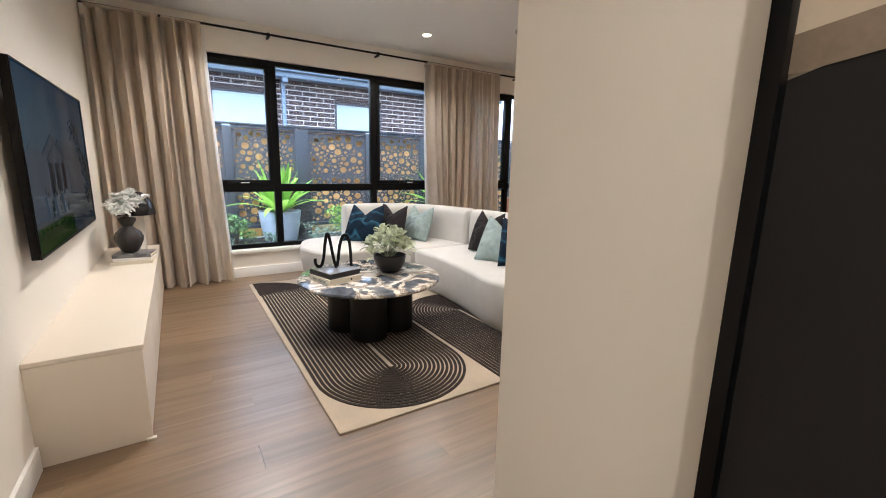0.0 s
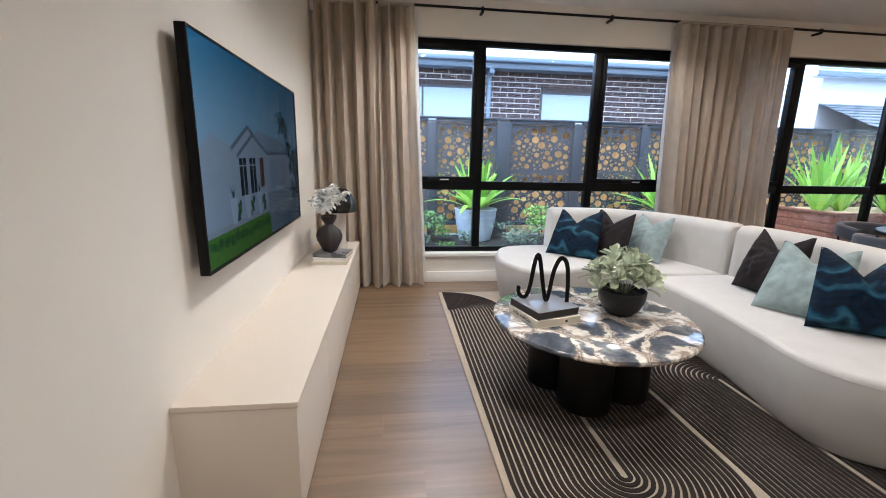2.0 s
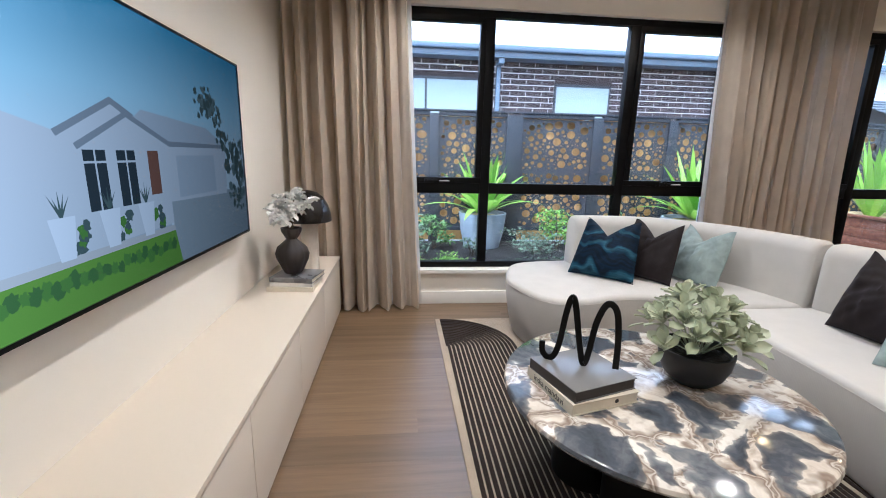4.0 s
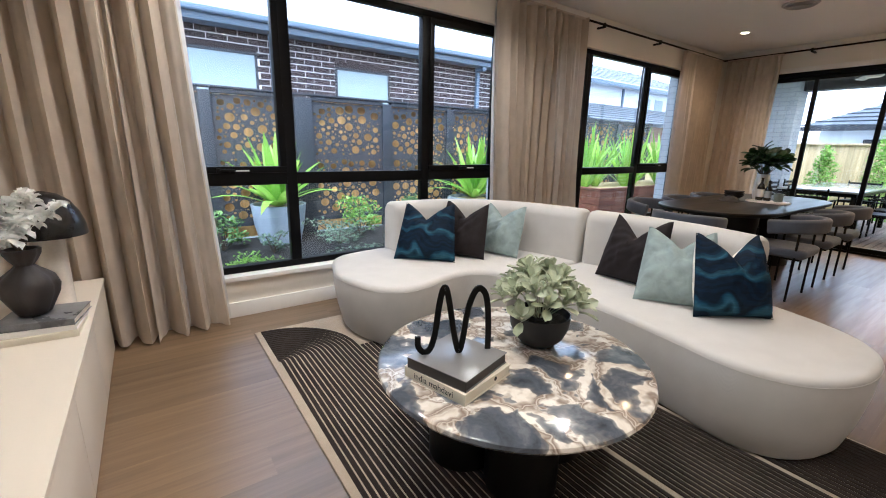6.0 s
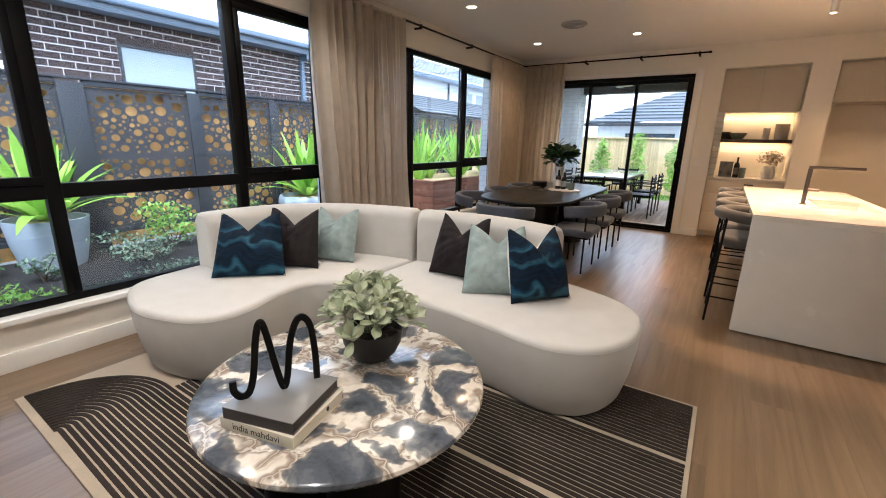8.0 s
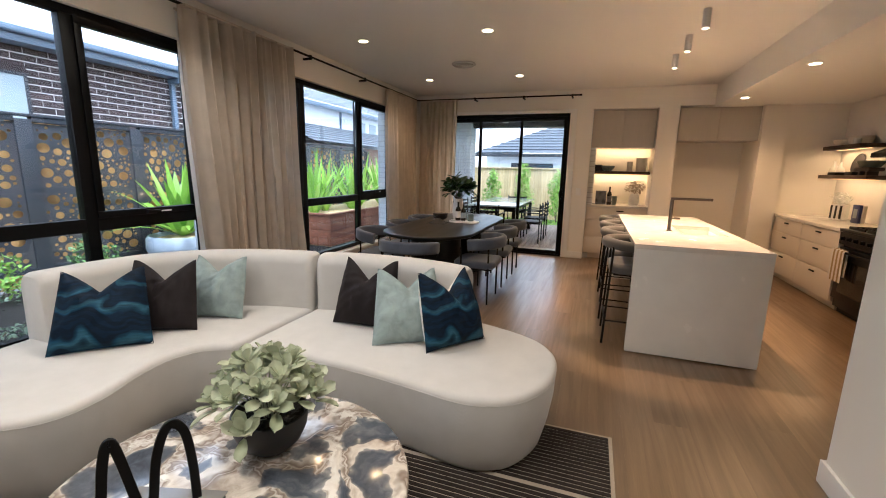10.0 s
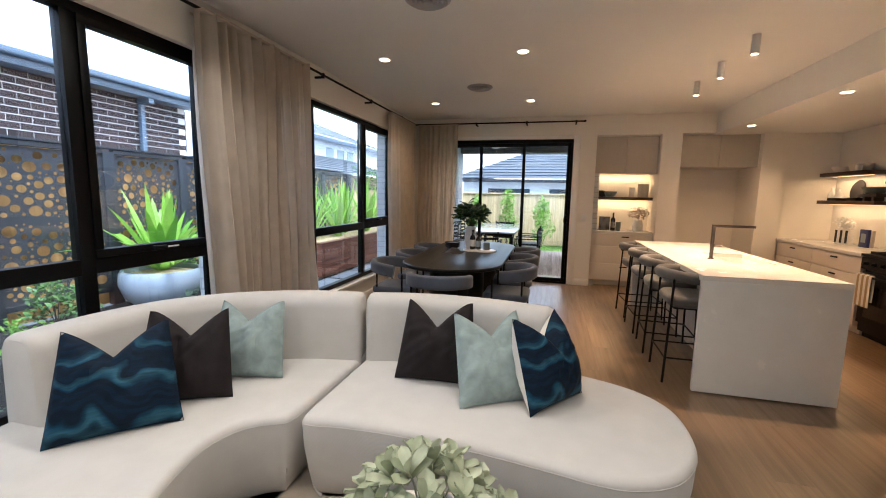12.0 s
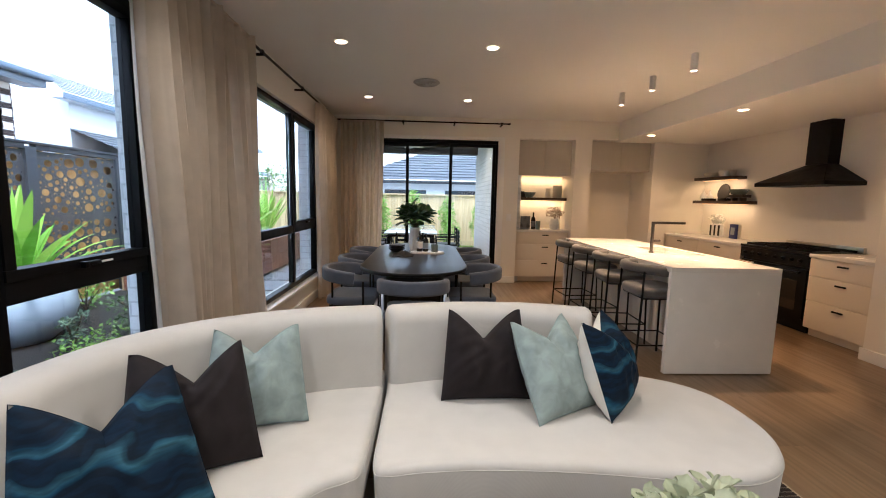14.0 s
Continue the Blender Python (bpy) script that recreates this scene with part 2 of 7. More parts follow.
WALL = plain("white wall paint", (0.80, 0.755, 0.68), 0.6, vary=0.025, coarse=0.8, fine=260, bump=0.06)
CEIL = plain("flat ceiling paint", (0.78, 0.76, 0.73), 0.85, vary=0.02, coarse=0.6, fine=200, bump=0.05)
TRIM = plain("white enamel trim", (0.82, 0.80, 0.77), 0.35, vary=0.02, coarse=2, fine=80, bump=0.03)
VENTGREY = plain("grey vent plastic", (0.42, 0.41, 0.40), 0.5, vary=0.08, coarse=8, fine=90, bump=0.02)
CAB = plain("warm white lacquer", (0.70, 0.625, 0.525), 0.38, vary=0.02, coarse=1.2, fine=90, bump=0.02)
GREIGE = plain("pale greige laminate", (0.50, 0.45, 0.38), 0.45, vary=0.06, coarse=2, fine=60, bump=0.05, stretch=(1, 1, 0.1))
STONE = plain("white stone top", (0.74, 0.71, 0.66), 0.22, vary=0.04, coarse=6, fine=160, bump=0.0)
OAK = wood("washed oak boards", (0.150, 0.092, 0.046), (0.245, 0.158, 0.085), rough=0.36, spread=0.28, shine=0.9, varnish=0.35)
SHELF = wood("smoked oak", (0.05, 0.028, 0.016), (0.12, 0.07, 0.04), rough=0.5)
MERBAU = wood("red timber", (0.16, 0.055, 0.03), (0.34, 0.13, 0.07), rough=0.6, spread=0.35)
DECK = wood("grey brown decking", (0.20, 0.15, 0.13), (0.36, 0.29, 0.26), rough=0.65, spread=0.25)
PINE = wood("treated pine paling", (0.52, 0.38, 0.20), (0.78, 0.61, 0.36), grain=(22, 22, 1.2), rough=0.8, spread=0.25)
RUST = wood("amber timber behind screen", (0.48, 0.25, 0.08), (0.86, 0.52, 0.19), grain=(9, 9, 1.2), rough=0.7, spread=0.15)
ALU = plain("black powder coat", (0.0025, 0.0025, 0.003), 0.4, gloss=0.16, vary=0.1, coarse=5, fine=300, bump=0.05)
IRON = plain("matt black metal", (0.004, 0.0037, 0.0037), 0.45, gloss=0.2, vary=0.15, coarse=8, fine=240, bump=0.1)
BLACKWOOD = plain("black stained oak", (0.006, 0.0055, 0.005), 0.36, gloss=0.3, vary=0.35, coarse=2, fine=60, bump=0.25, stretch=(0.15, 2, 2))
PLASTIC = plain("black plastic", (0.0025, 0.0025, 0.003), 0.35, gloss=0.2, vary=0.1, bump=0.0)
CHARCOAL = plain("charcoal ceramic", (0.035, 0.028, 0.026), 0.55, vary=0.25, coarse=9, fine=160, bump=0.3)
MATTBOWL = plain("matt black bowl glaze", (0.012, 0.012, 0.013), 0.5, vary=0.2, coarse=8, fine=200, bump=0.15)
DOME = plain("satin black shade", (0.012, 0.011, 0.011), 0.28, vary=0.1, bump=0.02)
PLASTER = plain("pale plaster", (0.72, 0.66, 0.58), 0.8, vary=0.12, coarse=6, fine=90, bump=0.3)
CHINA = plain("white glaze", (0.80, 0.78, 0.75), 0.3, vary=0.05, bump=0.03)
CHALK = plain("bluish white pot", (0.30, 0.345, 0.40), 0.55, vary=0.06, coarse=4, fine=120, bump=0.08)
STEEL = plain("brushed steel", (0.55, 0.52, 0.48), 0.3, metal=1.0, vary=0.08, fine=200, bump=0.08, stretch=(0.1, 1, 1))
GUN = plain("gunmetal tap", (0.20, 0.17, 0.145), 0.32, metal=1.0, vary=0.1, bump=0.02)
SOFA = woven("cream linen upholstery", (0.545, 0.525, 0.495), 300.0, vary=0.07)
DRAPE = woven("oatmeal linen curtain", (0.68, 0.585, 0.475), 240.0, through_light=0.42, vary=0.12)
LINING = woven("white curtain lining", (0.82, 0.80, 0.78), 240.0, through_light=0.4)
WOOL = woven("grey blue wool", (0.088, 0.104, 0.142), 330.0, vary=0.25)
TAUPE = woven("grey taupe wool", (0.105, 0.095, 0.085), 330.0, vary=0.25)
CREAM = woven("cream cotton", (0.74, 0.70, 0.63), 380.0)
NAVY = wave_velvet()
BROWN = velvet("charcoal brown velvet", (0.0145, 0.0105, 0.0115))
SAGE = velvet("pale sage velvet", (0.27, 0.33, 0.325))
MARBLE = marble()
RUGBASE = plain("cream wool pile", (0.46, 0.38, 0.285), 0.95, vary=0.12, coarse=5, fine=500, bump=0.8, sheen=0.2, depth=0.003)
RUGLINE = plain("dark brown wool pile", (0.038, 0.028, 0.025), 0.95, gloss=0.15, vary=0.3, coarse=6, fine=500, bump=0.9, sheen=0.03, depth=0.003)
GLASS = clear_glass("window glass")
WARMLED = glowing("warm strip light", (1.0, 0.56, 0.20), 0.45)
BULB = glowing("downlight lens", (1.0, 0.74, 0.40), 9.0)
SCREENGREY = plain("charcoal screen steel", (0.030, 0.030, 0.034), 0.55, vary=0.12, coarse=3, fine=150, bump=0.1)
FENCEFRAME = plain("slate blue grey paint", (0.016, 0.019, 0.025), 0.6, vary=0.1, coarse=3, fine=100, bump=0.08)
BRICK = plain("dark brown brick", (0.046, 0.029, 0.028), 0.85, vary=0.35, coarse=12, fine=160, bump=0.5, spread=0.55, depth=0.003)
MORTAR = plain("white mortar", (0.68, 0.66, 0.64), 0.95, vary=0.12, coarse=6, fine=120, bump=0.4)
GUTTER = plain("blue grey gutter", (0.075, 0.105, 0.145), 0.4, vary=0.06, bump=0.03)
PALEROOF = plain("pale metal roof", (0.55, 0.56, 0.58), 0.5, vary=0.06, coarse=1, fine=40, bump=0.05)
SLATE = plain("dark grey roof tile", (0.10, 0.115, 0.135), 0.6, vary=0.2, coarse=3, fine=80, bump=0.2, spread=0.25)
RENDER = plain("white render", (0.52, 0.54, 0.56), 0.9, vary=0.05, coarse=1.5, fine=90, bump=0.2)
# Pier in shade: the white brick's colours, darkened and turned bluer here.
SHADEBRICK = coursed("painted brick darkened for shade", (0.40, 0.43, 0.47), (0.30, 0.32, 0.35))
WHITEBRICK = coursed("white painted brick", (0.62, 0.64, 0.66), (0.42, 0.44, 0.46))
DARKBRICK = coursed("dark brick seen from the side", (0.046, 0.029, 0.028), (0.68, 0.66, 0.64), 0.345, 0.115)
REDBRICK = coursed("red brick far off", (0.26, 0.14, 0.10), (0.40, 0.36, 0.33))
BLIND = plain("pale roller blind", (0.22, 0.265, 0.28), 0.6, vary=0.05, bump=0.02)
TILE = plain("off-white splashback", (0.76, 0.72, 0.66), 0.5, vary=0.04, coarse=2, fine=60, bump=0.03)
SOIL = plain("dark bark mulch", (0.016, 0.013, 0.011), 0.95, vary=0.5, coarse=14, fine=90, bump=1.0, depth=0.02)
LAWN = plain("lawn soil", (0.10, 0.17, 0.04), 0.95, vary=0.3, coarse=6, fine=120, bump=0.8, depth=0.02)
PEBBLE = plain("pale pebbles", (0.52, 0.50, 0.47), 0.8, vary=0.3, coarse=30, fine=80, bump=1.0, depth=0.02, spread=0.3)
PAVER = plain("bluestone paver", (0.30, 0.33, 0.36), 0.75, vary=0.12, coarse=4, fine=150, bump=0.3)
STRAW = plain("straw coloured gravel", (0.62, 0.48, 0.27), 0.9, vary=0.3, coarse=20, fine=60, bump=1.0, depth=0.01)
SAGELEAF = leafy("sage leaf", (0.33, 0.37, 0.235), (0.62, 0.66, 0.49), 0.6, 0.25)
BLADE = leafy("bright blade leaf", (0.16, 0.36, 0.03), (0.42, 0.66, 0.10), 0.4, 0.35)
BUSH = leafy("mid green shrub leaf", (0.04, 0.10, 0.02), (0.16, 0.30, 0.07), 0.45, 0.25)
GREYBUSH = leafy("grey green shrub leaf", (0.08, 0.13, 0.08), (0.20, 0.28, 0.18), 0.5, 0.2)
LIME = leafy("lime green leaf", (0.14, 0.30, 0.03), (0.34, 0.55, 0.09), 0.45, 0.35)
DARKLEAF = leafy("dark glossy leaf", (0.010, 0.035, 0.010), (0.035, 0.085, 0.025), 0.3, 0.1)
PETAL = leafy("white petal", (0.94, 0.93, 0.89), (0.98, 0.975, 0.95), 0.6, 0.28)
DUSK = leafy("dusty pink dried flower", (0.30, 0.22, 0.17), (0.55, 0.46, 0.38), 0.8, 0.2)
BARK = plain("brown stem", (0.10, 0.07, 0.045), 0.85, vary=0.3, coarse=20, fine=120, bump=0.6)
SILVER = plain("silver grey book cloth", (0.20, 0.195, 0.19), 0.22, vary=0.05, bump=0.05)
PAPER = plain("cream paper", (0.72, 0.66, 0.54), 0.7, vary=0.06, fine=300, bump=0.1)
GREYCOVER = plain("grey photo cover", (0.17, 0.17, 0.18), 0.3, vary=0.4, coarse=12, bump=0.0)
INK = plain("black print", (0.02, 0.02, 0.02), 0.6, vary=0.05, bump=0.0)
BLUECOVER = plain("deep blue cover", (0.03, 0.04, 0.16), 0.4, vary=0.1, bump=0.0)
TEALGLASS = plain("teal grey bowl glaze", (0.16, 0.20, 0.19), 0.3, vary=0.2, bump=0.05)
BOTTLE = plain("dark bottle glass", (0.012, 0.010, 0.008), 0.12, vary=0.1, bump=0.0)
# The sky's reflection in the table top is put into this pale blue.
SKYTOP = plain("glossy top coloured as reflected sky", (0.42, 0.48, 0.52), 0.12, vary=0.05, bump=0.0)
LINEN = plain("charcoal linen napkin", (0.03, 0.03, 0.033), 0.9, vary=0.3, fine=300, bump=0.5)
STRIPE = plain("tan towel stripe", (0.36, 0.26, 0.13), 0.9, vary=0.1, fine=300, bump=0.5)
ARTPAPER = plain("warm art paper", (0.55, 0.47, 0.36), 0.7, vary=0.08, coarse=4, bump=0.1)
ARTDARK = plain("art dark wash", (0.006, 0.005, 0.0055), 0.85, vary=0.3, coarse=4, bump=0.05)
ARTSTONE = plain("art taupe wash", (0.22, 0.17, 0.12), 0.6, vary=0.2, coarse=6, bump=0.1)


# ---- building blocks ----
def mesh_from(bm, name, material, smooth=True):
    bmesh.ops.recalc_face_normals(bm, faces=bm.faces)
    me = bpy.data.meshes.new(name)
    bm.to_mesh(me)
    bm.free()
    me.materials.append(material)
    if smooth:
        me.shade_smooth()
        me.set_sharp_from_angle(angle=radians(38))
    return me


def part(name, bm, material, parent=None, label="", smooth=True):
    ob = new(name, mesh_from(bm, name, material, smooth))
    if parent is not None:
        ob.parent = parent
    if label:
        ob["label"] = label
    return ob


def piece(name, me, parent, m):
    ob = new(name, me)
    ob.parent = parent
    ob.matrix_basis = m
    return ob


def thing(name, label, category, m=None, group="", kind=""):
    ob = new(name)
    ob.empty_display_size = 0.1
    ob.matrix_basis = m if m is not None else Matrix()
    return tagged(ob, label, category, group, kind)


def box(bm, x0, x1, y0, y1, z0, z1, bevel=0.0, seg=2):
    m = Matrix.Translation(((x0 + x1) / 2, (y0 + y1) / 2, (z0 + z1) / 2)) @ Matrix.Diagonal((abs(x1 - x0), abs(y1 - y0), abs(z1 - z0), 1))
    vs = bmesh.ops.create_cube(bm, size=1.0, matrix=m)["verts"]
    if bevel:
        es = list({e for v in vs for e in v.link_edges})
        bmesh.ops.bevel(bm, geom=es, offset=bevel, segments=seg, affect="EDGES", profile=0.6)
    return bm


def boxes(*rows, bevel=0.0):
    bm = bmesh.new()
    for r in rows:
        box(bm, *r, bevel=bevel)
    return bm


def lathe(profile, n=32, at=(0, 0, 0), ribs=0, rib=0.0, bm=None):
    """Revolves (radius, height) pairs; ribs: lobes round the body."""
    bm = bm or bmesh.new()
    rings = []
    for r, z in profile:
        ring = []
        for i in range(n):
            a = 2 * math.pi * i / n
            q = r * (1 + rib * (abs(math.cos(ribs * a / 2)) - 0.6)) if ribs else r
            ring.append(bm.verts.new((at[0] + q * math.cos(a), at[1] + q * math.sin(a), at[2] + z)))
        rings.append(ring)
    for a, b in zip(rings, rings[1:]):
        for i in range(n):
            j = (i + 1) % n
            bm.faces.new((a[i], a[j], b[j], b[i]))
    bm.faces.new(rings[0])
    bm.faces.new(rings[-1])
    return bm


def curve(points, steps=8, closed=False):
    """A smooth line through the points."""
    p = [Vector(q) for q in points]
    n, out = len(p), []
    for i in range(n if closed else n - 1):
        if closed:
            a, b, c, d = p[(i - 1) % n], p[i], p[(i + 1) % n], p[(i + 2) % n]
        else:
            a, b, c, d = p[max(i - 1, 0)], p[i], p[i + 1], p[min(i + 2, n - 1)]
        for k in range(steps):
            t = k / steps
            out.append(0.5 * ((2 * b) + (c - a) * t + (2 * a - 5 * b + 4 * c - d) * t * t + (3 * b - a - 3 * c + d) * t ** 3))
    if not closed:
        out.append(p[-1])
    return out


def sweep(points, section, bm=None, up=(0, 0, 1), closed=False):
    """Carries a closed section of (across, up) pairs along a line."""
    bm = bm or bmesh.new()
    up, n, rings = Vector(up), len(points), []
    for i, p in enumerate(points):
        a = points[(i - 1) % n] if closed else points[max(i - 1, 0)]
        b = points[(i + 1) % n] if closed else points[min(i + 1, n - 1)]
        t = (Vector(b) - Vector(a)).normalized()
        side = t.cross(up)
        side = side.normalized() if side.length > 1e-4 else Vector((1, 0, 0))
        top = side.cross(t).normalized()
        rings.append([bm.verts.new(Vector(p) + side * u + top * v) for u, v in section])
    k = len(section)
    for i in range(n if closed else n - 1):
        a, b = rings[i], rings[(i + 1) % n]
        for j in range(k):
            bm.faces.new((a[j], a[(j + 1) % k], b[(j + 1) % k], b[j]))
    if not closed:
        bm.faces.new(rings[0])
        bm.faces.new(rings[-1])
    return bm


def ring(r, n=8, squash=1.0):
    return [(r * math.cos(2 * math.pi * i / n), squash * r * math.sin(2 * math.pi * i / n)) for i in range(n)]


def rounded(w, h, r, n=3):
    """A rounded rectangle as (across, up) pairs about its middle."""
    out = []
    for cx, cy, a0 in ((w / 2 - r, h / 2 - r, 0), (-w / 2 + r, h / 2 - r, 90), (-w / 2 + r, -h / 2 + r, 180), (w / 2 - r, -h / 2 + r, 270)):
        for i in range(n + 1):
            a = radians(a0 + 90 * i / n)
            out.append((cx + r * math.cos(a), cy + r * math.sin(a)))
    return out


def tube(points, r, n=8, bm=None, up=(0, 0, 1)):
    return sweep([Vector(p) for p in points], ring(r, n), bm, up)


def slab(outline, z0, z1, soft=0.02, low=0.0, bm=None, seg=4, taper=0.0):
    """A block with the outline (x, y), its top edge rounded by soft and its foot drawn in by low; taper: how far the sides lean in below."""
    bm = bm or bmesh.new()
    n = len(outline)
    pts = [Vector((p[0], p[1])) for p in outline]
    area = sum(pts[i].x * pts[(i + 1) % n].y - pts[(i + 1) % n].x * pts[i].y for i in range(n))
    sign = 1 if area > 0 else -1
    inward = []
    for i in range(n):
        t = (pts[(i + 1) % n] - pts[i - 1]).normalized()
        inward.append(Vector((-t.y, t.x)) * sign)
    levels = [(low + taper, z0), (low * 0.2 + taper * 0.9, z0 + min(0.03, (z1 - z0) * 0.2))]
    if taper:
        levels += [(taper * 0.45, z0 + (z1 - z0) * 0.35), (taper * 0.1, z0 + (z1 - z0) * 0.65)]
    for k in range(seg + 1):
        a = math.pi / 2 * k / seg
        levels.append((soft * (1 - math.cos(a)), z1 - soft + soft * math.sin(a)))
    rings = [[bm.verts.new((*(pts[i] + inward[i] * d), z)) for i in range(n)] for d, z in levels]
    for a, b in zip(rings, rings[1:]):
        for i in range(n):
            j = (i + 1) % n
            bm.faces.new((a[i], a[j], b[j], b[i]))
    for r in (rings[0], rings[-1]):
        f = bm.faces.new(r)
        if n > 4:
            bmesh.ops.triangulate(bm, faces=[f])
    return bm


def stadium(cx, cy, length, width, n=16, along="x"):
    r, h = width / 2, (length - width) / 2
    out = []
    for s, a0 in ((1, -90), (-1, 90)):
        for i in range(n + 1):
            a = radians(a0 + 180 * i / n)
            out.append((s * h + r * math.cos(a), r * math.sin(a)))
    return [(cx + (u if along == "x" else -v), cy + (v if along == "x" else u)) for u, v in out]


def blade(bm, root, heading, length, width, rise, droop, n=6, fold=0.2):
    """A long leaf that rises and bows over."""
    d, left, right = Vector((math.cos(heading), math.sin(heading), 0)), [], []
    s = Vector((-d.y, d.x, 0))
    mid = []
    for i in range(n + 1):
        t = i / n
        w = width * (math.sin(math.pi * min(1, 0.25 + 0.75 * t)) ** 0.8) * (1 if t < 1 else 0.05) / 2
        c = Vector(root) + d * (length * math.cos(rise) * t + 0.15 * droop * length * t * t) + Vector((0, 0, length * (math.sin(rise) * t - droop * t ** 2.4)))
        left.append(bm.verts.new(c + s * w + Vector((0, 0, w * fold))))
        mid.append(bm.verts.new(c))
        right.append(bm.verts.new(c - s * w + Vector((0, 0, w * fold))))
    for i in range(n):
        bm.faces.new((left[i], mid[i], mid[i + 1], left[i + 1]))
        bm.faces.new((mid[i], right[i], right[i + 1], mid[i + 1]))


def leaf_mesh(name, material, length, width, cup=0.15, n=6):
    """A rounded leaf along +x from its stalk at the origin."""
    bm = bmesh.new()
    rows = []
    for i in range(n + 1):
        t = i / n
        w = width / 2 * max(0.07, t ** 0.6 * math.sqrt(max(0.0, 1 - t ** 4)) * 1.2)
        z = -cup * length * (t - 0.35) ** 2
        rows.append([bm.verts.new((length * t, s * w, z + s * s * cup * width * 0.4)) for s in (-1, -0.5, 0, 0.5, 1)])
    for a, b in zip(rows, rows[1:]):
        for j in range(4):
            bm.faces.new((a[j], a[j + 1], b[j + 1], b[j]))
    me = mesh_from(bm, name, material, False)
    me.shade_smooth()
    return me


def cloud_leaves(bm, rnd, centre, radii, count, size, flat=0.5, shell=0.45):
    """Many small leaves in an uneven clump."""
    for _ in range(count):
        v = Vector((rnd.gauss(0, 1), rnd.gauss(0, 1), rnd.gauss(0, 1))).normalized() * (shell + (1 - shell) * rnd.random() ** 0.5)
        v *= 0.75 + 0.35 * noise.noise(Vector((v.x * 2.3, v.y * 2.3, v.z * 2.3)) + Vector(centre))
        c = Vector(centre) + Vector((v.x * radii[0], v.y * radii[1], v.z * radii[2]))
        m = Euler((rnd.uniform(-0.9, 0.9), rnd.uniform(-0.9, 0.9), rnd.uniform(0, 6.3))).to_matrix()
        s = size * rnd.uniform(0.6, 1.3)
        q = [c + m @ Vector(p) * s for p in ((-0.5, 0, 0), (0, -0.26, 0.08), (0.5, 0, -0.05), (0, 0.26, 0.08))]
        bm.faces.new([bm.verts.new(p) for p in q])


def structure(name, bm, material, label="", smooth=False):
    ob = part(name, bm, material, None, "", smooth)
    return tagged(ob, label, "", "", "structure")


# ---- shell of the house ----
TOP, LOW = 2.76, 2.445
structure("wall_west", boxes((1.35, 1.47, -1.0, 6.80, -0.05, TOP)), WALL, "plain warm white painted wall behind the television")
W1 = (2.20, 5.20, 0.32, 2.42)
W2 = (5.74, 8.85, 0.32, 2.42)
structure("wall_north", boxes(
    (1.35, W1[0], 6.70, 6.82, -0.05, TOP), (W1[1], W2[0], 6.70, 6.82, -0.05, TOP), (W2[1], 9.95, 6.70, 6.82, -0.05, TOP),
    (W1[0], W1[1], 6.70, 6.82, -0.05, W1[2]), (W1[0], W1[1], 6.70, 6.82, W1[3], TOP),
    (W2[0], W2[1], 6.70, 6.82, -0.05, W2[2]), (W2[0], W2[1], 6.70, 6.82, W2[3], TOP)), WALL, "white wall with two large black framed windows")
structure("wall_outer_brick", boxes(
    (0.5, W1[0] - 0.01, 6.84, 7.0, -0.2, 3.0), (W1[1] + 0.01, W2[0] - 0.01, 6.84, 6.92, -0.2, 3.0), (W2[1] + 0.01, 9.94, 6.84, 7.0, -0.2, 3.0),
    (W1[0] - 0.01, W1[1] + 0.01, 6.84, 7.0, -0.2, W1[2] - 0.04), (W2[0] - 0.01, W2[1] + 0.01, 6.84, 7.0, -0.2, W2[2] - 0.04),
    (W1[0] - 0.01, W1[1] + 0.01, 6.84, 7.0, W1[3] + 0.02, 3.0), (W2[0] - 0.01, W2[1] + 0.01, 6.84, 7.0, W2[3] + 0.02, 3.0)), WHITEBRICK, "pale painted brick outer skin")
D0, D1, DTOP = 3.965, 6.24, 2.40
structure("wall_east", boxes(
    (9.80, 9.94, D1, 6.70, -0.05, TOP), (9.80, 9.94, D0, D1, DTOP, TOP), (9.80, 9.94, 3.61, D0, -0.05, TOP),
    (9.80, 9.94, 2.66, 3.61, 2.45, TOP), (9.80, 10.56, 2.376, 2.66, -0.05, TOP), (9.80, 9.94, 1.93, 2.376, 2.465, TOP),
    (9.80, 10.56, 1.00, 1.30, -0.05, LOW), (9.88, 10.0, 0.18, 1.00, -0.05, LOW)), WALL, "white wall with a sliding door and built-in niches")
structure("wall_niche", boxes((10.40, 10.52, 2.60, 3.67, -0.05, 2.6), (9.945, 10.40, 3.61, 3.71, -0.05, 2.6), (9.945, 10.52, 2.66, 3.61, 2.45, 2.6)), WALL, "recess walls of the bar niche")
structure("wall_fridge_recess", boxes((10.56, 10.66, 1.20, 2.48, -0.05, 2.6), (9.945, 10.56, 1.30, 2.376, 2.46, 2.58)), WALL, "empty refrigerator recess")
structure("wall_kitchen", boxes((6.33, 9.88, 0.18, 0.30, -0.05, LOW)), TILE, "off-white kitchen splashback wall")
structure("wall_pantry", boxes((4.70, 6.33, 0.20, 1.05, -0.05, LOW)), WALL, "white wall end beside the kitchen bench")
structure("wall_stub", boxes((3.2, 4.70, 2.25, 2.37, -0.05, TOP), (2.87, 3.2, 2.13, 2.25, -0.05, TOP)), WALL, "white dividing wall between hall and living room")
structure("wall_hall_east", boxes((2.712, 2.87, -1.0, 2.25, -0.05, TOP)), WALL, "white hall wall with framed art")
structure("wall_passage", boxes((4.58, 4.70, 0.20, 2.25, -0.05, TOP)), WALL, "white passage wall")
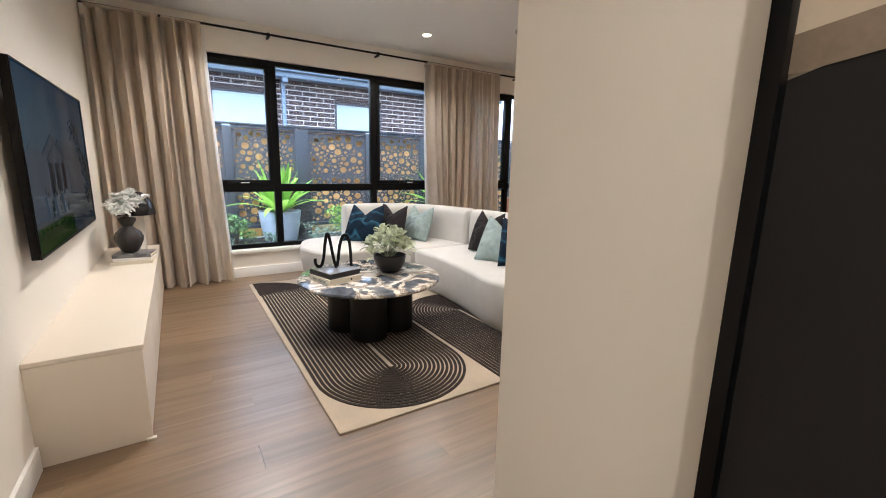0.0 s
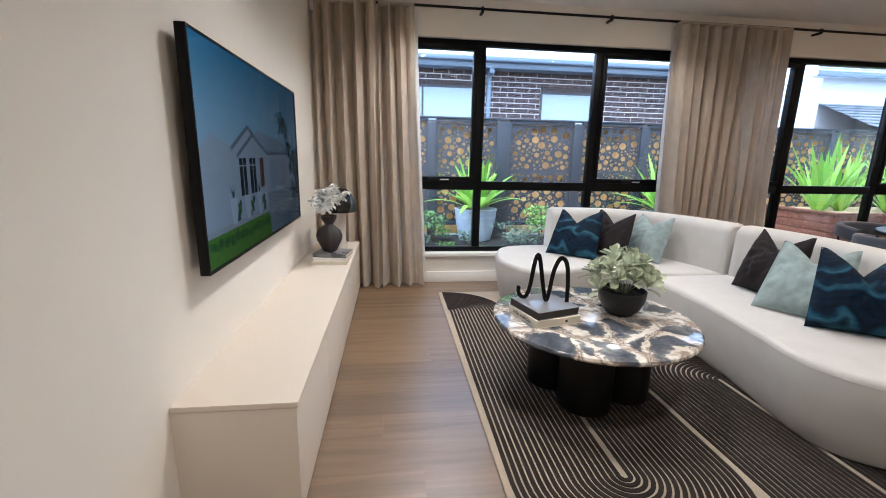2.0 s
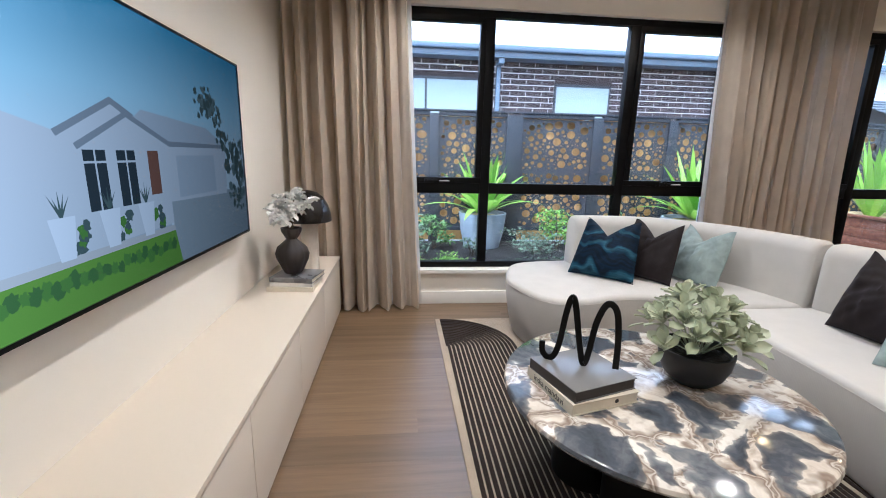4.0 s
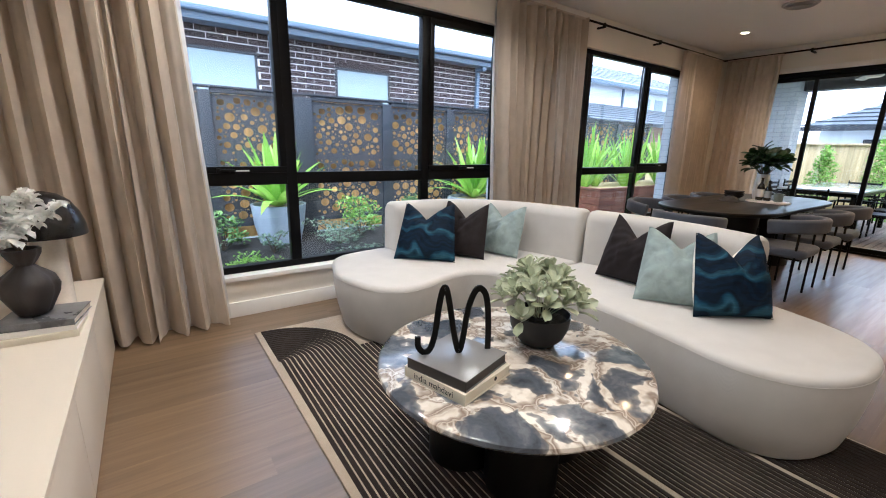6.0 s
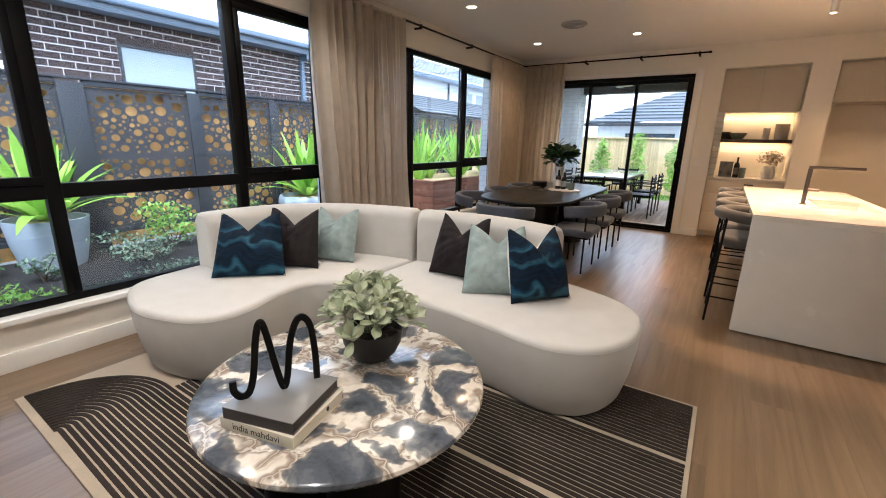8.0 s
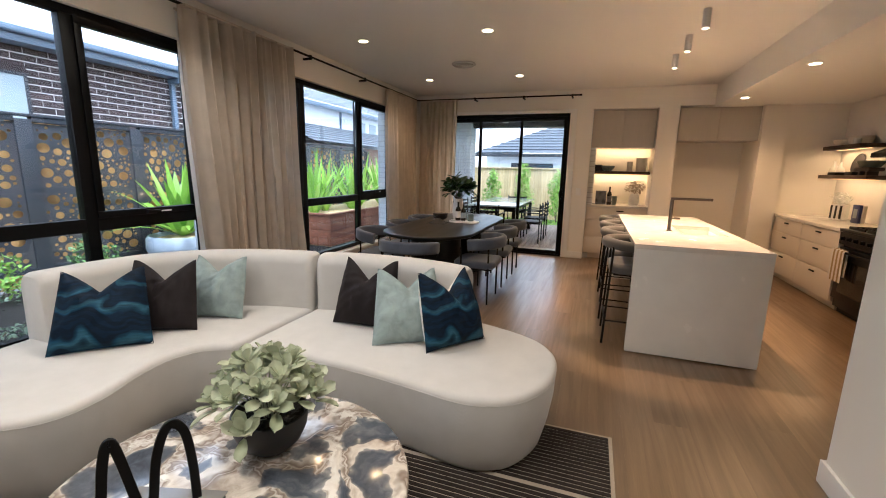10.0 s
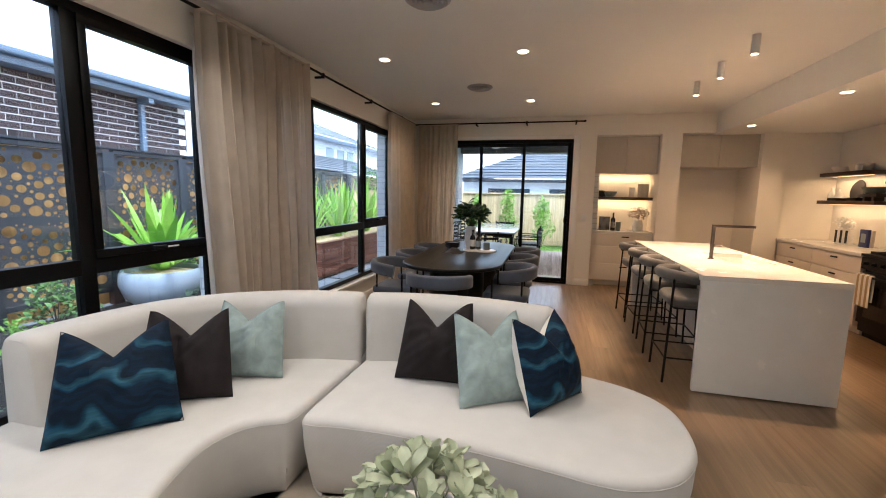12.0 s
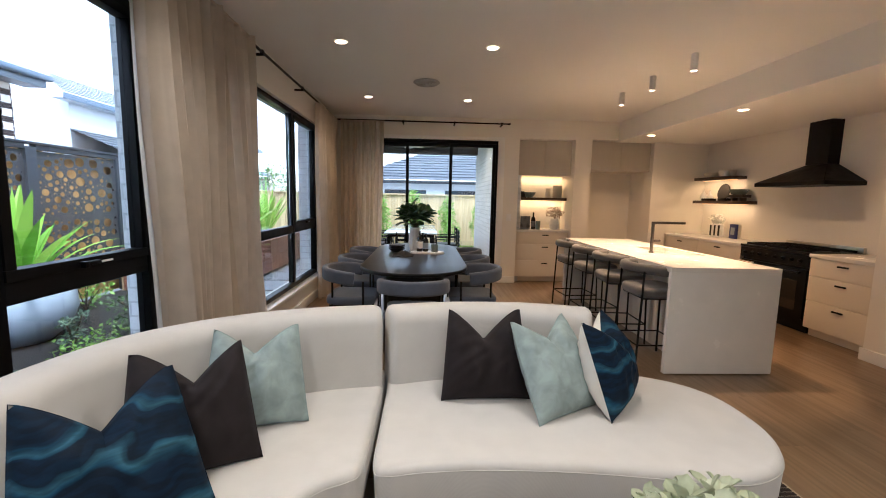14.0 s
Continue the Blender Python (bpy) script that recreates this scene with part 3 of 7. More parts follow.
structure("wall_hall_end", boxes((1.35, 2.87, -1.1, -1.0, -0.05, TOP)), WALL, "white wall closing the hall")
structure("ceiling", boxes((1.30, 10.0, 1.93, 6.86, TOP, TOP + 0.14), (1.30, 4.70, -1.1, 1.93, TOP, TOP + 0.14), (4.58, 10.70, 0.10, 1.93, LOW, TOP + 0.14), (9.90, 10.70, 1.93, 3.70, 2.62, TOP + 0.14)), CEIL, "flat white plasterboard ceiling with a lower kitchen part")

sk = 0.115
structure("baseboard", boxes(
    (1.470, 1.488, -1.0, 3.73, 0, sk), (1.92, 9.78, 6.682, 6.700, 0, sk), (9.782, 9.80, 3.615, 3.86, 0, sk),
    (3.2, 4.718, 2.37, 2.388, 0, sk), (4.70, 4.718, 2.25, 2.37, 0, sk), (2.694, 2.712, -1.0, 2.25, 0, sk), (9.782, 9.80, 2.38, 2.655, 0, sk),
    (9.782, 9.80, 1.005, 1.295, 0, sk), (4.70, 6.348, 1.05, 1.068, 0, sk), bevel=0.004), TRIM, "white square-edged skirting board", True)
structure("trim", boxes((9.782, 9.80, 3.86, D0, 0, DTOP + 0.06), (9.782, 9.80, D0, D1 + 0.07, DTOP, DTOP + 0.06), bevel=0.004), TRIM, "white architrave round the sliding door", True)


# ---- windows and sliding door ----
def window(name, w, bars, label):
    """Three columns over a low row; the outer columns have opening sashes."""
    x0, x1, z0, z1 = w
    y0, y1, f = 6.75, 6.825, 0.05
    top = tagged(new(name), label, "window", "", "structure")
    mid = 1.02
    part("window_frame", boxes((x0, x1, y0, y1, z0, z0 + f), (x0, x1, y0, y1, z1 - f, z1), (x0, x0 + f, y0, y1, z0 + f, z1 - f), (x1 - f, x1, y0, y1, z0 + f, z1 - f), bevel=0.003), ALU, top)
    for a, b in bars:
        part("mullion", boxes((a, b, y0 + 0.003, y1 - 0.003, z0 + f, z1 - f), bevel=0.003), ALU, top)
    cols = [(x0 + f, bars[0][0]), (bars[0][1], bars[1][0]), (bars[1][1], x1 - f)]
    for i, (a, b) in enumerate(cols):
        part("transom", boxes((a, b, y0 + 0.003, y1 - 0.003, mid - 0.045, mid + 0.045), bevel=0.003), ALU, top)
        low = part("pane", boxes((a, b, 6.786, 6.792, z0 + f, mid - 0.045)), GLASS, top, "clear glass", False)
        s = 0.045 if i != 1 else 0.0
        if s:
            sash = part("sash", boxes((a, b, y0 - 0.006, y1 - 0.01, mid + 0.045, mid + 0.045 + s), (a, b, y0 - 0.006, y1 - 0.01, z1 - f - s, z1 - f),
                                      (a, a + s, y0 - 0.006, y1 - 0.01, mid + 0.045 + s, z1 - f - s), (b - s, b, y0 - 0.006, y1 - 0.01, mid + 0.045 + s, z1 - f - s), bevel=0.003), ALU, top)
            c = (a + b) / 2
            part("winder", boxes((c - 0.06, c + 0.03, y0 - 0.03, y0 - 0.007, mid + 0.055, mid + 0.075), (c - 0.085, c - 0.06, y0 - 0.045, y0 - 0.02, mid + 0.05, mid + 0.08), bevel=0.004), PLASTIC, sash)
            part("winder_label", boxes((c + 0.04, c + 0.13, y0 - 0.0095, y0 - 0.0062, mid + 0.056, mid + 0.066)), TRIM, sash, "white maker's strip", False)
        up = part("pane", boxes((a + s, b - s, 6.786, 6.792, mid + 0.045 + s, z1 - f - s)), GLASS, top, "clear glass", False)
        for g in (low, up):
            g.visible_shadow = False
    part("window_sill", boxes((x0 - 0.02, x1 + 0.02, 6.655, 6.75, z0 - 0.035, z0), bevel=0.004), TRIM, top, "white painted timber sill")
    return top


window("window_1", W1, ((3.045, 3.122), (4.262, 4.338)), "wide black aluminium window over the garden bed")
window("window_2", W2, ((6.555, 6.635), (7.79, 7.862)), "wide black aluminium window beside the dining table")

door = tagged(new("door_1"), "black framed glass sliding door, closed", "sliding door", "", "structure")
part("door_frame", boxes((9.825, 9.925, D0, D1, DTOP - 0.055, DTOP), (9.825, 9.925, D0, D0 + 0.04, 0, DTOP - 0.055), (9.825, 9.925, D1 - 0.04, D1, 0, DTOP - 0.055), (9.825, 9.925, D0 + 0.04, D1 - 0.04, 0.0, 0.03), bevel=0.003), ALU, door)
edges = [D0 + 0.04, 4.755, 5.485, D1 - 0.04]
for i in range(3):
    a, b, x = edges[i] - (0.025 if i else 0), edges[i + 1] + (0.025 if i < 2 else 0), 9.835 + 0.028 * i
    leaf = part("door_panel", boxes((x, x + 0.024, a, a + 0.05, 0.03, DTOP - 0.055), (x, x + 0.024, b - 0.05, b, 0.03, DTOP - 0.055), (x, x + 0.024, a + 0.05, b - 0.05, 0.03, 0.09), (x, x + 0.024, a + 0.05, b - 0.05, DTOP - 0.115, DTOP - 0.055), bevel=0.003), ALU, door)
    g = part("pane", boxes((x + 0.009, x + 0.015, a + 0.05, b - 0.05, 0.09, DTOP - 0.115)), GLASS, leaf, "clear glass", False)
    g.visible_shadow = False
    if i == 0:
        h = curve([(x - 0.002, a + 0.025, 1.0), (x - 0.035, a + 0.03, 1.0), (x - 0.05, a + 0.05, 1.05), (x - 0.05, a + 0.05, 1.11), (x - 0.035, a + 0.03, 1.16), (x - 0.002, a + 0.025, 1.16)], 5)
        part("door_handle", tube(h, 0.009, up=(0, 1, 0.01)), ALU, leaf, "black pull handle")

sw = tagged(part("light_switch", boxes((9.790, 9.80, 3.71, 3.79, 1.07, 1.19), (9.785, 9.790, 3.735, 3.765, 1.115, 1.145), bevel=0.002), TRIM), "white plastic light switch plate on the wall", "light switch")


# ---- curtains and rod ----
def drape(name, line, z0, z1, waves, depth, lean=0.0, seed=0, label="", hem=(0.0, 0.0), material=None):
    """A hung cloth along a straight line of the plan, in uneven folds."""
    rnd = random.Random(seed)
    (ax, ay), (bx, by) = line
    d = Vector((bx - ax, by - ay, 0))
    n, rows = int(waves * 12), 14
    side = Vector((-d.y, d.x, 0)).normalized()
    ph = [rnd.uniform(-0.6, 0.6) for _ in range(int(waves) + 3)]
    am = [rnd.uniform(0.55, 1.25) for _ in range(int(waves) + 3)]
    bm = bmesh.new()
    grid = []
    for r in range(rows + 1):
        q = r / rows
        z = z1 + (z0 - z1) * q
        row = []
        for i in range(n + 1):
            t = i / n
            k = t * waves
            j = int(k)
            f = k - j
            amp = am[j] * (1 - f) + am[j + 1] * f
            ww = math.sin(2 * math.pi * (k + (ph[j] * (1 - f) + ph[j + 1] * f) * (0.25 + 0.5 * q)))
            off = depth * amp * (0.70 + 0.25 * q) * (ww + 0.28 * math.sin(2 * math.pi * (2.37 * k + 0.3 * q) + seed)) + 0.012 * math.sin(5 * t + 6 * q)
            tt = t + lean * q * (t - 0.2)
            drop = 0.006 * math.sin(13 * t) * q
            row.append(bm.verts.new(Vector((ax, ay, 0)) + d * tt + d.normalized() * ((1 - t) * hem[0] + t * hem[1]) * q ** 1.3 + side * off + Vector((0, 0, z + drop))))
        grid.append(row)
    for a, b in zip(grid, grid[1:]):
        for i in range(n):
            bm.faces.new((a[i], a[i + 1], b[i + 1], b[i]))
    top = thing(name, label, "curtain", group="linen curtains")
    part("cloth", bm, material or DRAPE, top)
    head = sweep([Vector((ax, ay, z1 - 0.006)) + d * (i / 12) for i in range(13)], rounded(2.1 * depth * 0.55, 0.02, 0.004))
    part("heading_tape", head, DRAPE, top)
    return top


drape("curtain", ((1.52, 6.575), (2.06, 6.56)), 0.012, 2.635, 4, 0.078, 0.0, 3, "oatmeal linen curtain drawn aside by the television wall", (0.02, 0.04))
drape("curtain", ((2.08, 6.56), (2.40, 6.58)), 0.012, 2.635, 3, 0.075, 0.05, 4, "oatmeal linen curtain drawn aside by the television wall", (0.02, 0.11))
drape("curtain", ((4.985, 6.575), (5.675, 6.58)), 0.012, 2.635, 6, 0.074, 0.0, 5, "oatmeal linen curtain drawn aside between the windows", (0.12, 0.04))
drape("curtain", ((5.70, 6.58), (6.185, 6.585)), 0.012, 2.635, 5, 0.074, 0.0, 8, "oatmeal linen curtain drawn aside between the windows", (0.04, 0.13))
drape("curtain", ((8.44, 6.60), (9.52, 6.60)), 0.012, 2.635, 10, 0.046, 0.0, 11, "oatmeal linen curtain in the dining corner")
drape("curtain", ((9.62, 6.54), (9.62, 5.85)), 0.012, 2.635, 8, 0.048, 0.0, 14, "oatmeal linen curtain beside the sliding door", (0.0, -0.06))
drape("curtain", ((4.99, 6.655), (5.46, 6.660)), 0.02, 2.62, 3, 0.008, 0.0, 21, "white lining behind the linen curtain", (0.04, 0.0), LINING)
drape("curtain", ((2.20, 6.660), (2.44, 6.662)), 0.02, 2.62, 2, 0.008, 0.0, 22, "white lining behind the linen curtain", (0.0, 0.11), LINING)

rail = thing("curtain_rod", "thin black metal curtain rod on brackets", "curtain rod")
part("rod", tube([(1.48, 6.610, 2.652), (9.655, 6.610, 2.652)], 0.012), IRON, rail)
part("rod", tube([(9.655, 6.610, 2.652), (9.655, 3.83, 2.652)], 0.012), IRON, rail)
part("finial", lathe([(0.012, 0), (0.018, 0.002), (0.018, 0.028), (0.012, 0.03)], 12, (9.655, 3.82, 2.637)), IRON, rail)
for x in (3.04, 4.308, 6.584, 7.78, 8.95):
    part("bracket", boxes((x - 0.012, x + 0.012, 6.595, 6.70, 2.620, 2.640), (x - 0.012, x + 0.012, 6.595, 6.625, 2.640, 2.670), bevel=0.003), IRON, rail)
for y in (5.55, 4.72, 3.95):
    part("bracket", boxes((9.64, 9.80, y - 0.012, y + 0.012, 2.620, 2.640), (9.640, 9.670, y - 0.012, y + 0.012, 2.640, 2.670), bevel=0.003), IRON, rail)


# ---- ceiling fittings ----
def downlight(x, y, z, watts, tone=(1.0, 0.80, 0.56)):
    top = thing("downlight", "round recessed ceiling downlight, switched on, some added unseen", "downlight", pose(x, y, z), "ceiling downlights")
    part("rim", lathe([(0.043, -0.002), (0.045, -0.006), (0.057, -0.006), (0.060, -0.0005), (0.043, -0.0005)], 24), TRIM, top)
    part("lens", lathe([(0.042, -0.003), (0.036, -0.0055)], 20), BULB, top, "glowing warm lens")
    lamp("downlight_light", "SPOT", (x, y, z - 0.02), watts, 0.022, tone, angle=135, blend=0.9)


# The five west of x 4 are unseen, added to brighten living wall and hall.
for x, y in ((6.575, 5.93), (6.592, 4.595), (8.553, 5.957), (8.583, 4.617), (4.61, 5.93), (4.61, 4.60), (2.65, 5.93), (2.65, 4.60), (3.30, 3.10), (2.10, 1.0), (2.10, -0.2)):
    downlight(x, y, TOP, DOWN * 0.85 if x > 5 else DOWN * ((2.3 if x < 3 else 1.45) if y > 2 else 1.15), (1.0, 0.60, 0.28) if x > 5 else (1.0, 0.82, 0.61))
for x, y in ((9.067, 1.764), (7.244, 1.751)):
    downlight(x, y, LOW, DOWN * 1.5, (1.0, 0.54, 0.22))


def ceiling_spot(x, y):
    top = thing("ceiling_spotlight", "white surface-mounted cylinder spotlight over the island", "spotlight", pose(x, y, TOP), "spotlights over the island")
    part("canister", lathe([(0.028, -0.001), (0.030, -0.003), (0.030, -0.150), (0.026, -0.151), (0.024, -0.135)], 24), TRIM, top)
    part("lens", lathe([(0.0235, -0.136), (0.02, -0.138)], 16), BULB, top, "glowing warm lens")
    lamp("spotlight_light", "SPOT", (x, y, TOP - 0.155), SPOTS, 0.012, (1.0, 0.60, 0.30), angle=58, blend=0.25)


for x in (6.55, 7.245, 7.94):
    ceiling_spot(x, 2.775)

vent = thing("ceiling_vent", "round pale grey ceiling air vent", "air vent", pose(7.75, 5.18, TOP))
part("housing", lathe([(0.06, -0.001), (0.15, -0.001), (0.155, -0.010), (0.135, -0.022), (0.128, -0.012)], 32), VENTGREY, vent)
for r in (0.035, 0.065, 0.095, 0.122):
    part("louvre", lathe([(r - 0.012, -0.016), (r, -0.030), (r + 0.003, -0.028), (r - 0.008, -0.013)], 28), VENTGREY, vent)
vent2 = copy_thing(vent, pose(5.43, 5.15, TOP))
sen = tagged(part("alarm_sensor", boxes((1.475, 1.53, 6.60, 6.69, 2.55, 2.66), bevel=0.015), TRIM), "small white motion sensor in the wall corner", "sensor")


# ---- television wall ----
unit = thing("tv_cabinet", "long low warm white cabinet below the television", "cabinet", pose(1.47, 3.745, 0))
part("body", boxes((0.0, 0.380, 0.0205, 2.745, 0.0, 0.452), bevel=0.002), CAB, unit)
part("side_panel", boxes((0.0, 0.404, 0.002, 0.020, 0.0, 0.457), bevel=0.002), CAB, unit)
part("top", boxes((0.0, 0.411, 0.0, 2.757, 0.458, 0.480), bevel=0.003), CAB, unit)
part("foot_strip", boxes((0.380, 0.418, -0.012, 0.010, 0.0, 0.012), bevel=0.002), CAB, unit)
for i in range(4):
    a = 0.024 + i * 0.683
    part("door", boxes((0.382, 0.404, a, a + 0.679, 0.03, 0.446), bevel=0.003), CAB, unit)

tv = thing("television", "slim black flat television showing a house", "television", pose(1.540, 3.983, 0.858) @ Matrix.Diagonal((1, 1.027, 1.026, 1)))
part("casing", boxes((-0.035, -0.004, 0, 1.506, 0, 0.832), bevel=0.005), PLASTIC, tv)
part("bezel", boxes((-0.0038, 0.001, 0.001, 0.010, 0.0, 0.831), (-0.0038, 0.001, 1.496, 1.505, 0.0, 0.831), (-0.0038, 0.001, 0.010, 1.496, 0.0, 0.012), (-0.0038, 0.001, 0.010, 1.496, 0.822, 0.831), bevel=0.001), PLASTIC, tv)
part("wall_mount", boxes((-0.068, -0.0352, 0.55, 0.95, 0.25, 0.6), bevel=0.006), IRON, tv)
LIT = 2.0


def dim_aslant(m):
    """Adds a tinted coat that imitates the panel's fade at slanting views."""
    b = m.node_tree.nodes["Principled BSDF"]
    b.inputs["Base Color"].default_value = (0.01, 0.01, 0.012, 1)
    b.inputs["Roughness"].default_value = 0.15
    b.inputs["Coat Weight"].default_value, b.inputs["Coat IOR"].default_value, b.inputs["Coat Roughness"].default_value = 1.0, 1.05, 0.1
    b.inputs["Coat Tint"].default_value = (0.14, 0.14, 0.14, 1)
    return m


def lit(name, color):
    return dim_aslant(glowing(name, color, LIT))


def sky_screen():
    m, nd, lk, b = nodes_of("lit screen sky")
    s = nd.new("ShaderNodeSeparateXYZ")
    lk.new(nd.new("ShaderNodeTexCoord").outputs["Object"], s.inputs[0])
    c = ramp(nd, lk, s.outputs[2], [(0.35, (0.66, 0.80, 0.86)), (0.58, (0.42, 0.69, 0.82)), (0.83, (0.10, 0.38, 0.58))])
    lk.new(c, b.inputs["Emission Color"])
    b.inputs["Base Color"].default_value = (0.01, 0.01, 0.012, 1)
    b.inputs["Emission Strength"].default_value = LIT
    return dim_aslant(m)


def flat(points, layer, name, material, parent):
    """A lit shape on the screen, given as (along, up) pairs."""
    bm = bmesh.new()
    bm.faces.new([bm.verts.new((layer * 0.0003 - 0.0035, u, v)) for u, v in points])
    return part(name, bm, material, parent, "", False)


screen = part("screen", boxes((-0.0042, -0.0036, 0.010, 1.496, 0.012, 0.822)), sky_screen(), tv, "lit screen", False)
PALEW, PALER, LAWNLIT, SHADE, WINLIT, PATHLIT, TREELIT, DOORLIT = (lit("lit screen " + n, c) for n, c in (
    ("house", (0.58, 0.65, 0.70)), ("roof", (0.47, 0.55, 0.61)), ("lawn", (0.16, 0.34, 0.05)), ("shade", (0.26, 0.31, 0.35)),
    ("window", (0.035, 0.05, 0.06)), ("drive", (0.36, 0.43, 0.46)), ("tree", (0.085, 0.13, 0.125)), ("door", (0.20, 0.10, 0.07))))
flat([(0.01, 0.012), (1.496, 0.012), (1.496, 0.14), (0.01, 0.14)], 1, "lawn_picture", LAWNLIT, screen)
flat([(0.81, 0.012), (1.496, 0.012), (1.496, 0.24), (0.76, 0.24)], 2, "drive_picture", PATHLIT, screen)
flat([(0.01, 0.14), (0.76, 0.14), (0.77, 0.235), (0.01, 0.235)], 2, "verge_picture", PALER, screen)
flat([(0.01, 0.14), (0.78, 0.16), (0.78, 0.235), (1.26, 0.225), (1.28, 0.43), (1.10, 0.50), (0.72, 0.53), (0.80, 0.43), (0.62, 0.51), (0.52, 0.55), (0.30, 0.455), (0.12, 0.50), (0.01, 0.44)], 3, "house_picture", PALEW, screen)
flat([(0.80, 0.435), (1.285, 0.435), (1.10, 0.505), (0.66, 0.535), (0.62, 0.51)], 4, "roof_picture", PALER, screen)
flat([(0.30, 0.455), (0.52, 0.555), (0.62, 0.515), (0.60, 0.50), (0.52, 0.535), (0.31, 0.44)], 5, "ridge_picture", SHADE, screen)
flat([(0.37, 0.41), (0.58, 0.505), (0.80, 0.425), (1.29, 0.425), (1.29, 0.44), (0.80, 0.443), (0.58, 0.523), (0.36, 0.425)], 6, "gutter_picture", SHADE, screen)
flat([(0.84, 0.245), (1.15, 0.245), (1.15, 0.395), (0.84, 0.395)], 5, "garage_picture", PALER, screen)
for a in (0.385, 0.515):
    flat([(a, 0.25), (a + 0.085, 0.25), (a + 0.085, 0.41), (a, 0.41)], 7, "window_picture", WINLIT, screen)
    flat([(a - 0.004, 0.375), (a + 0.089, 0.375), (a + 0.089, 0.381), (a - 0.004, 0.381)], 8, "bar_picture", PALEW, screen)
    flat([(a + 0.039, 0.25), (a + 0.046, 0.25), (a + 0.046, 0.41), (a + 0.039, 0.41)], 9, "bar_picture", PALEW, screen)
flat([(0.665, 0.27), (0.725, 0.27), (0.725, 0.41), (0.665, 0.41)], 7, "door_picture", DOORLIT, screen)
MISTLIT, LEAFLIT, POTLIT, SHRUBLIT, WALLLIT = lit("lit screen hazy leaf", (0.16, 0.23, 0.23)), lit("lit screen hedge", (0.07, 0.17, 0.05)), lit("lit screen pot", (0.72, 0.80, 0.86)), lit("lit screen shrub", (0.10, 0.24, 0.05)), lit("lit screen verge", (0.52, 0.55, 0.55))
rs = random.Random(8)


def blob(cx, cz, r, layer, name, material):
    """A ragged patch of foliage on the screen."""
    pts = []
    for k in range(18):
        q = r * rs.uniform(0.62, 1.12)
        pts.append((max(0.011, min(1.494, cx + q * math.cos(k * 0.349))), max(0.013, cz + q * math.sin(k * 0.349))))
    flat(pts, layer, name, material, screen)


for a in (0.24, 0.41, 0.58):
    for k in range(5):
        blob(a + 0.10 + rs.uniform(-0.02, 0.03), 0.165 + 0.014 * k, rs.uniform(0.014, 0.024), 10 + k, "hedge_picture", (TREELIT, SHRUBLIT)[k % 2])
    flat([(a, 0.25), (a + 0.085, 0.25), (a + 0.068, 0.145), (a + 0.02, 0.145)], 16, "pot_picture", POTLIT, screen)
    for k in range(5):
        flat([(a + 0.036, 0.25), (a + 0.046, 0.25), (a + 0.04 + 0.035 * math.sin(k * 1.3 - 2.6), 0.30 + 0.008 * (k % 3))], 17, "frond_picture", TREELIT, screen)
flat([(0.01, 0.125), (0.78, 0.135), (0.775, 0.155), (0.01, 0.148)], 15, "kerb_picture", WALLLIT, screen)
for k in range(26):
    blob(0.03 + 0.029 * k, 0.088 + rs.uniform(-0.008, 0.010), rs.uniform(0.016, 0.026), 18 + k % 3, "shrub_picture", (SHRUBLIT, LEAFLIT)[k % 2])
for cx, cz, r in ((1.07, 0.60, 0.035), (1.11, 0.63, 0.045), (1.16, 0.60, 0.045), (1.12, 0.57, 0.04), (1.20, 0.55, 0.04), (1.25, 0.48, 0.04), (1.33, 0.42, 0.05), (1.40, 0.36, 0.07), (1.45, 0.30, 0.05), (1.34, 0.22, 0.05), (1.42, 0.19, 0.05), (1.46, 0.45, 0.035)):
    for k in range(16):
        blob(min(1.46, cx + rs.gauss(0, 0.75) * r), cz + rs.gauss(0, 0.6) * r, r * rs.uniform(0.18, 0.5), 12 + k % 8, "tree_picture", (TREELIT, TREELIT, MISTLIT)[k % 3])


def book(name, m, w, d, h, cover, label, pages=PAPER, group="", back=None):
    top = thing(name, label, "book", m, group)
    c = min(0.003, h * 0.12)
    part("back_board", boxes((-w / 2, w / 2, -d / 2, d / 2, 0, c), bevel=0.0008), cover, top)
    part("front_board", boxes((-w / 2, w / 2, -d / 2, d / 2, h - c, h), bevel=0.0008), cover, top)
    part("spine", boxes((-w / 2, -w / 2 + c, -d / 2, d / 2, c, h - c), bevel=0.0008), back or cover, top)
    part("page_block", boxes((-w / 2 + c, w / 2 - 0.005, -d / 2 + 0.005, d / 2 - 0.005, c, h - c)), pages, top, "page edges", False)
    return top


CT = 0.480
book("book", pose(1.722, 5.715, CT, 0, 0, 86), 0.23, 0.275, 0.027, PAPER, "cream and black book at the bottom of a cabinet stack", group="books on the cabinet")
book("book", pose(1.730, 5.722, CT + 0.027, 0, 0, 84), 0.215, 0.255, 0.023, CHINA, "white book in a stack on the cabinet", group="books on the cabinet")
book("book", pose(1.735, 5.728, CT + 0.050, 0, 0, 80), 0.22, 0.26, 0.028, GREYCOVER, "grey photo-covered book on top of a cabinet stack", group="books on the cabinet")

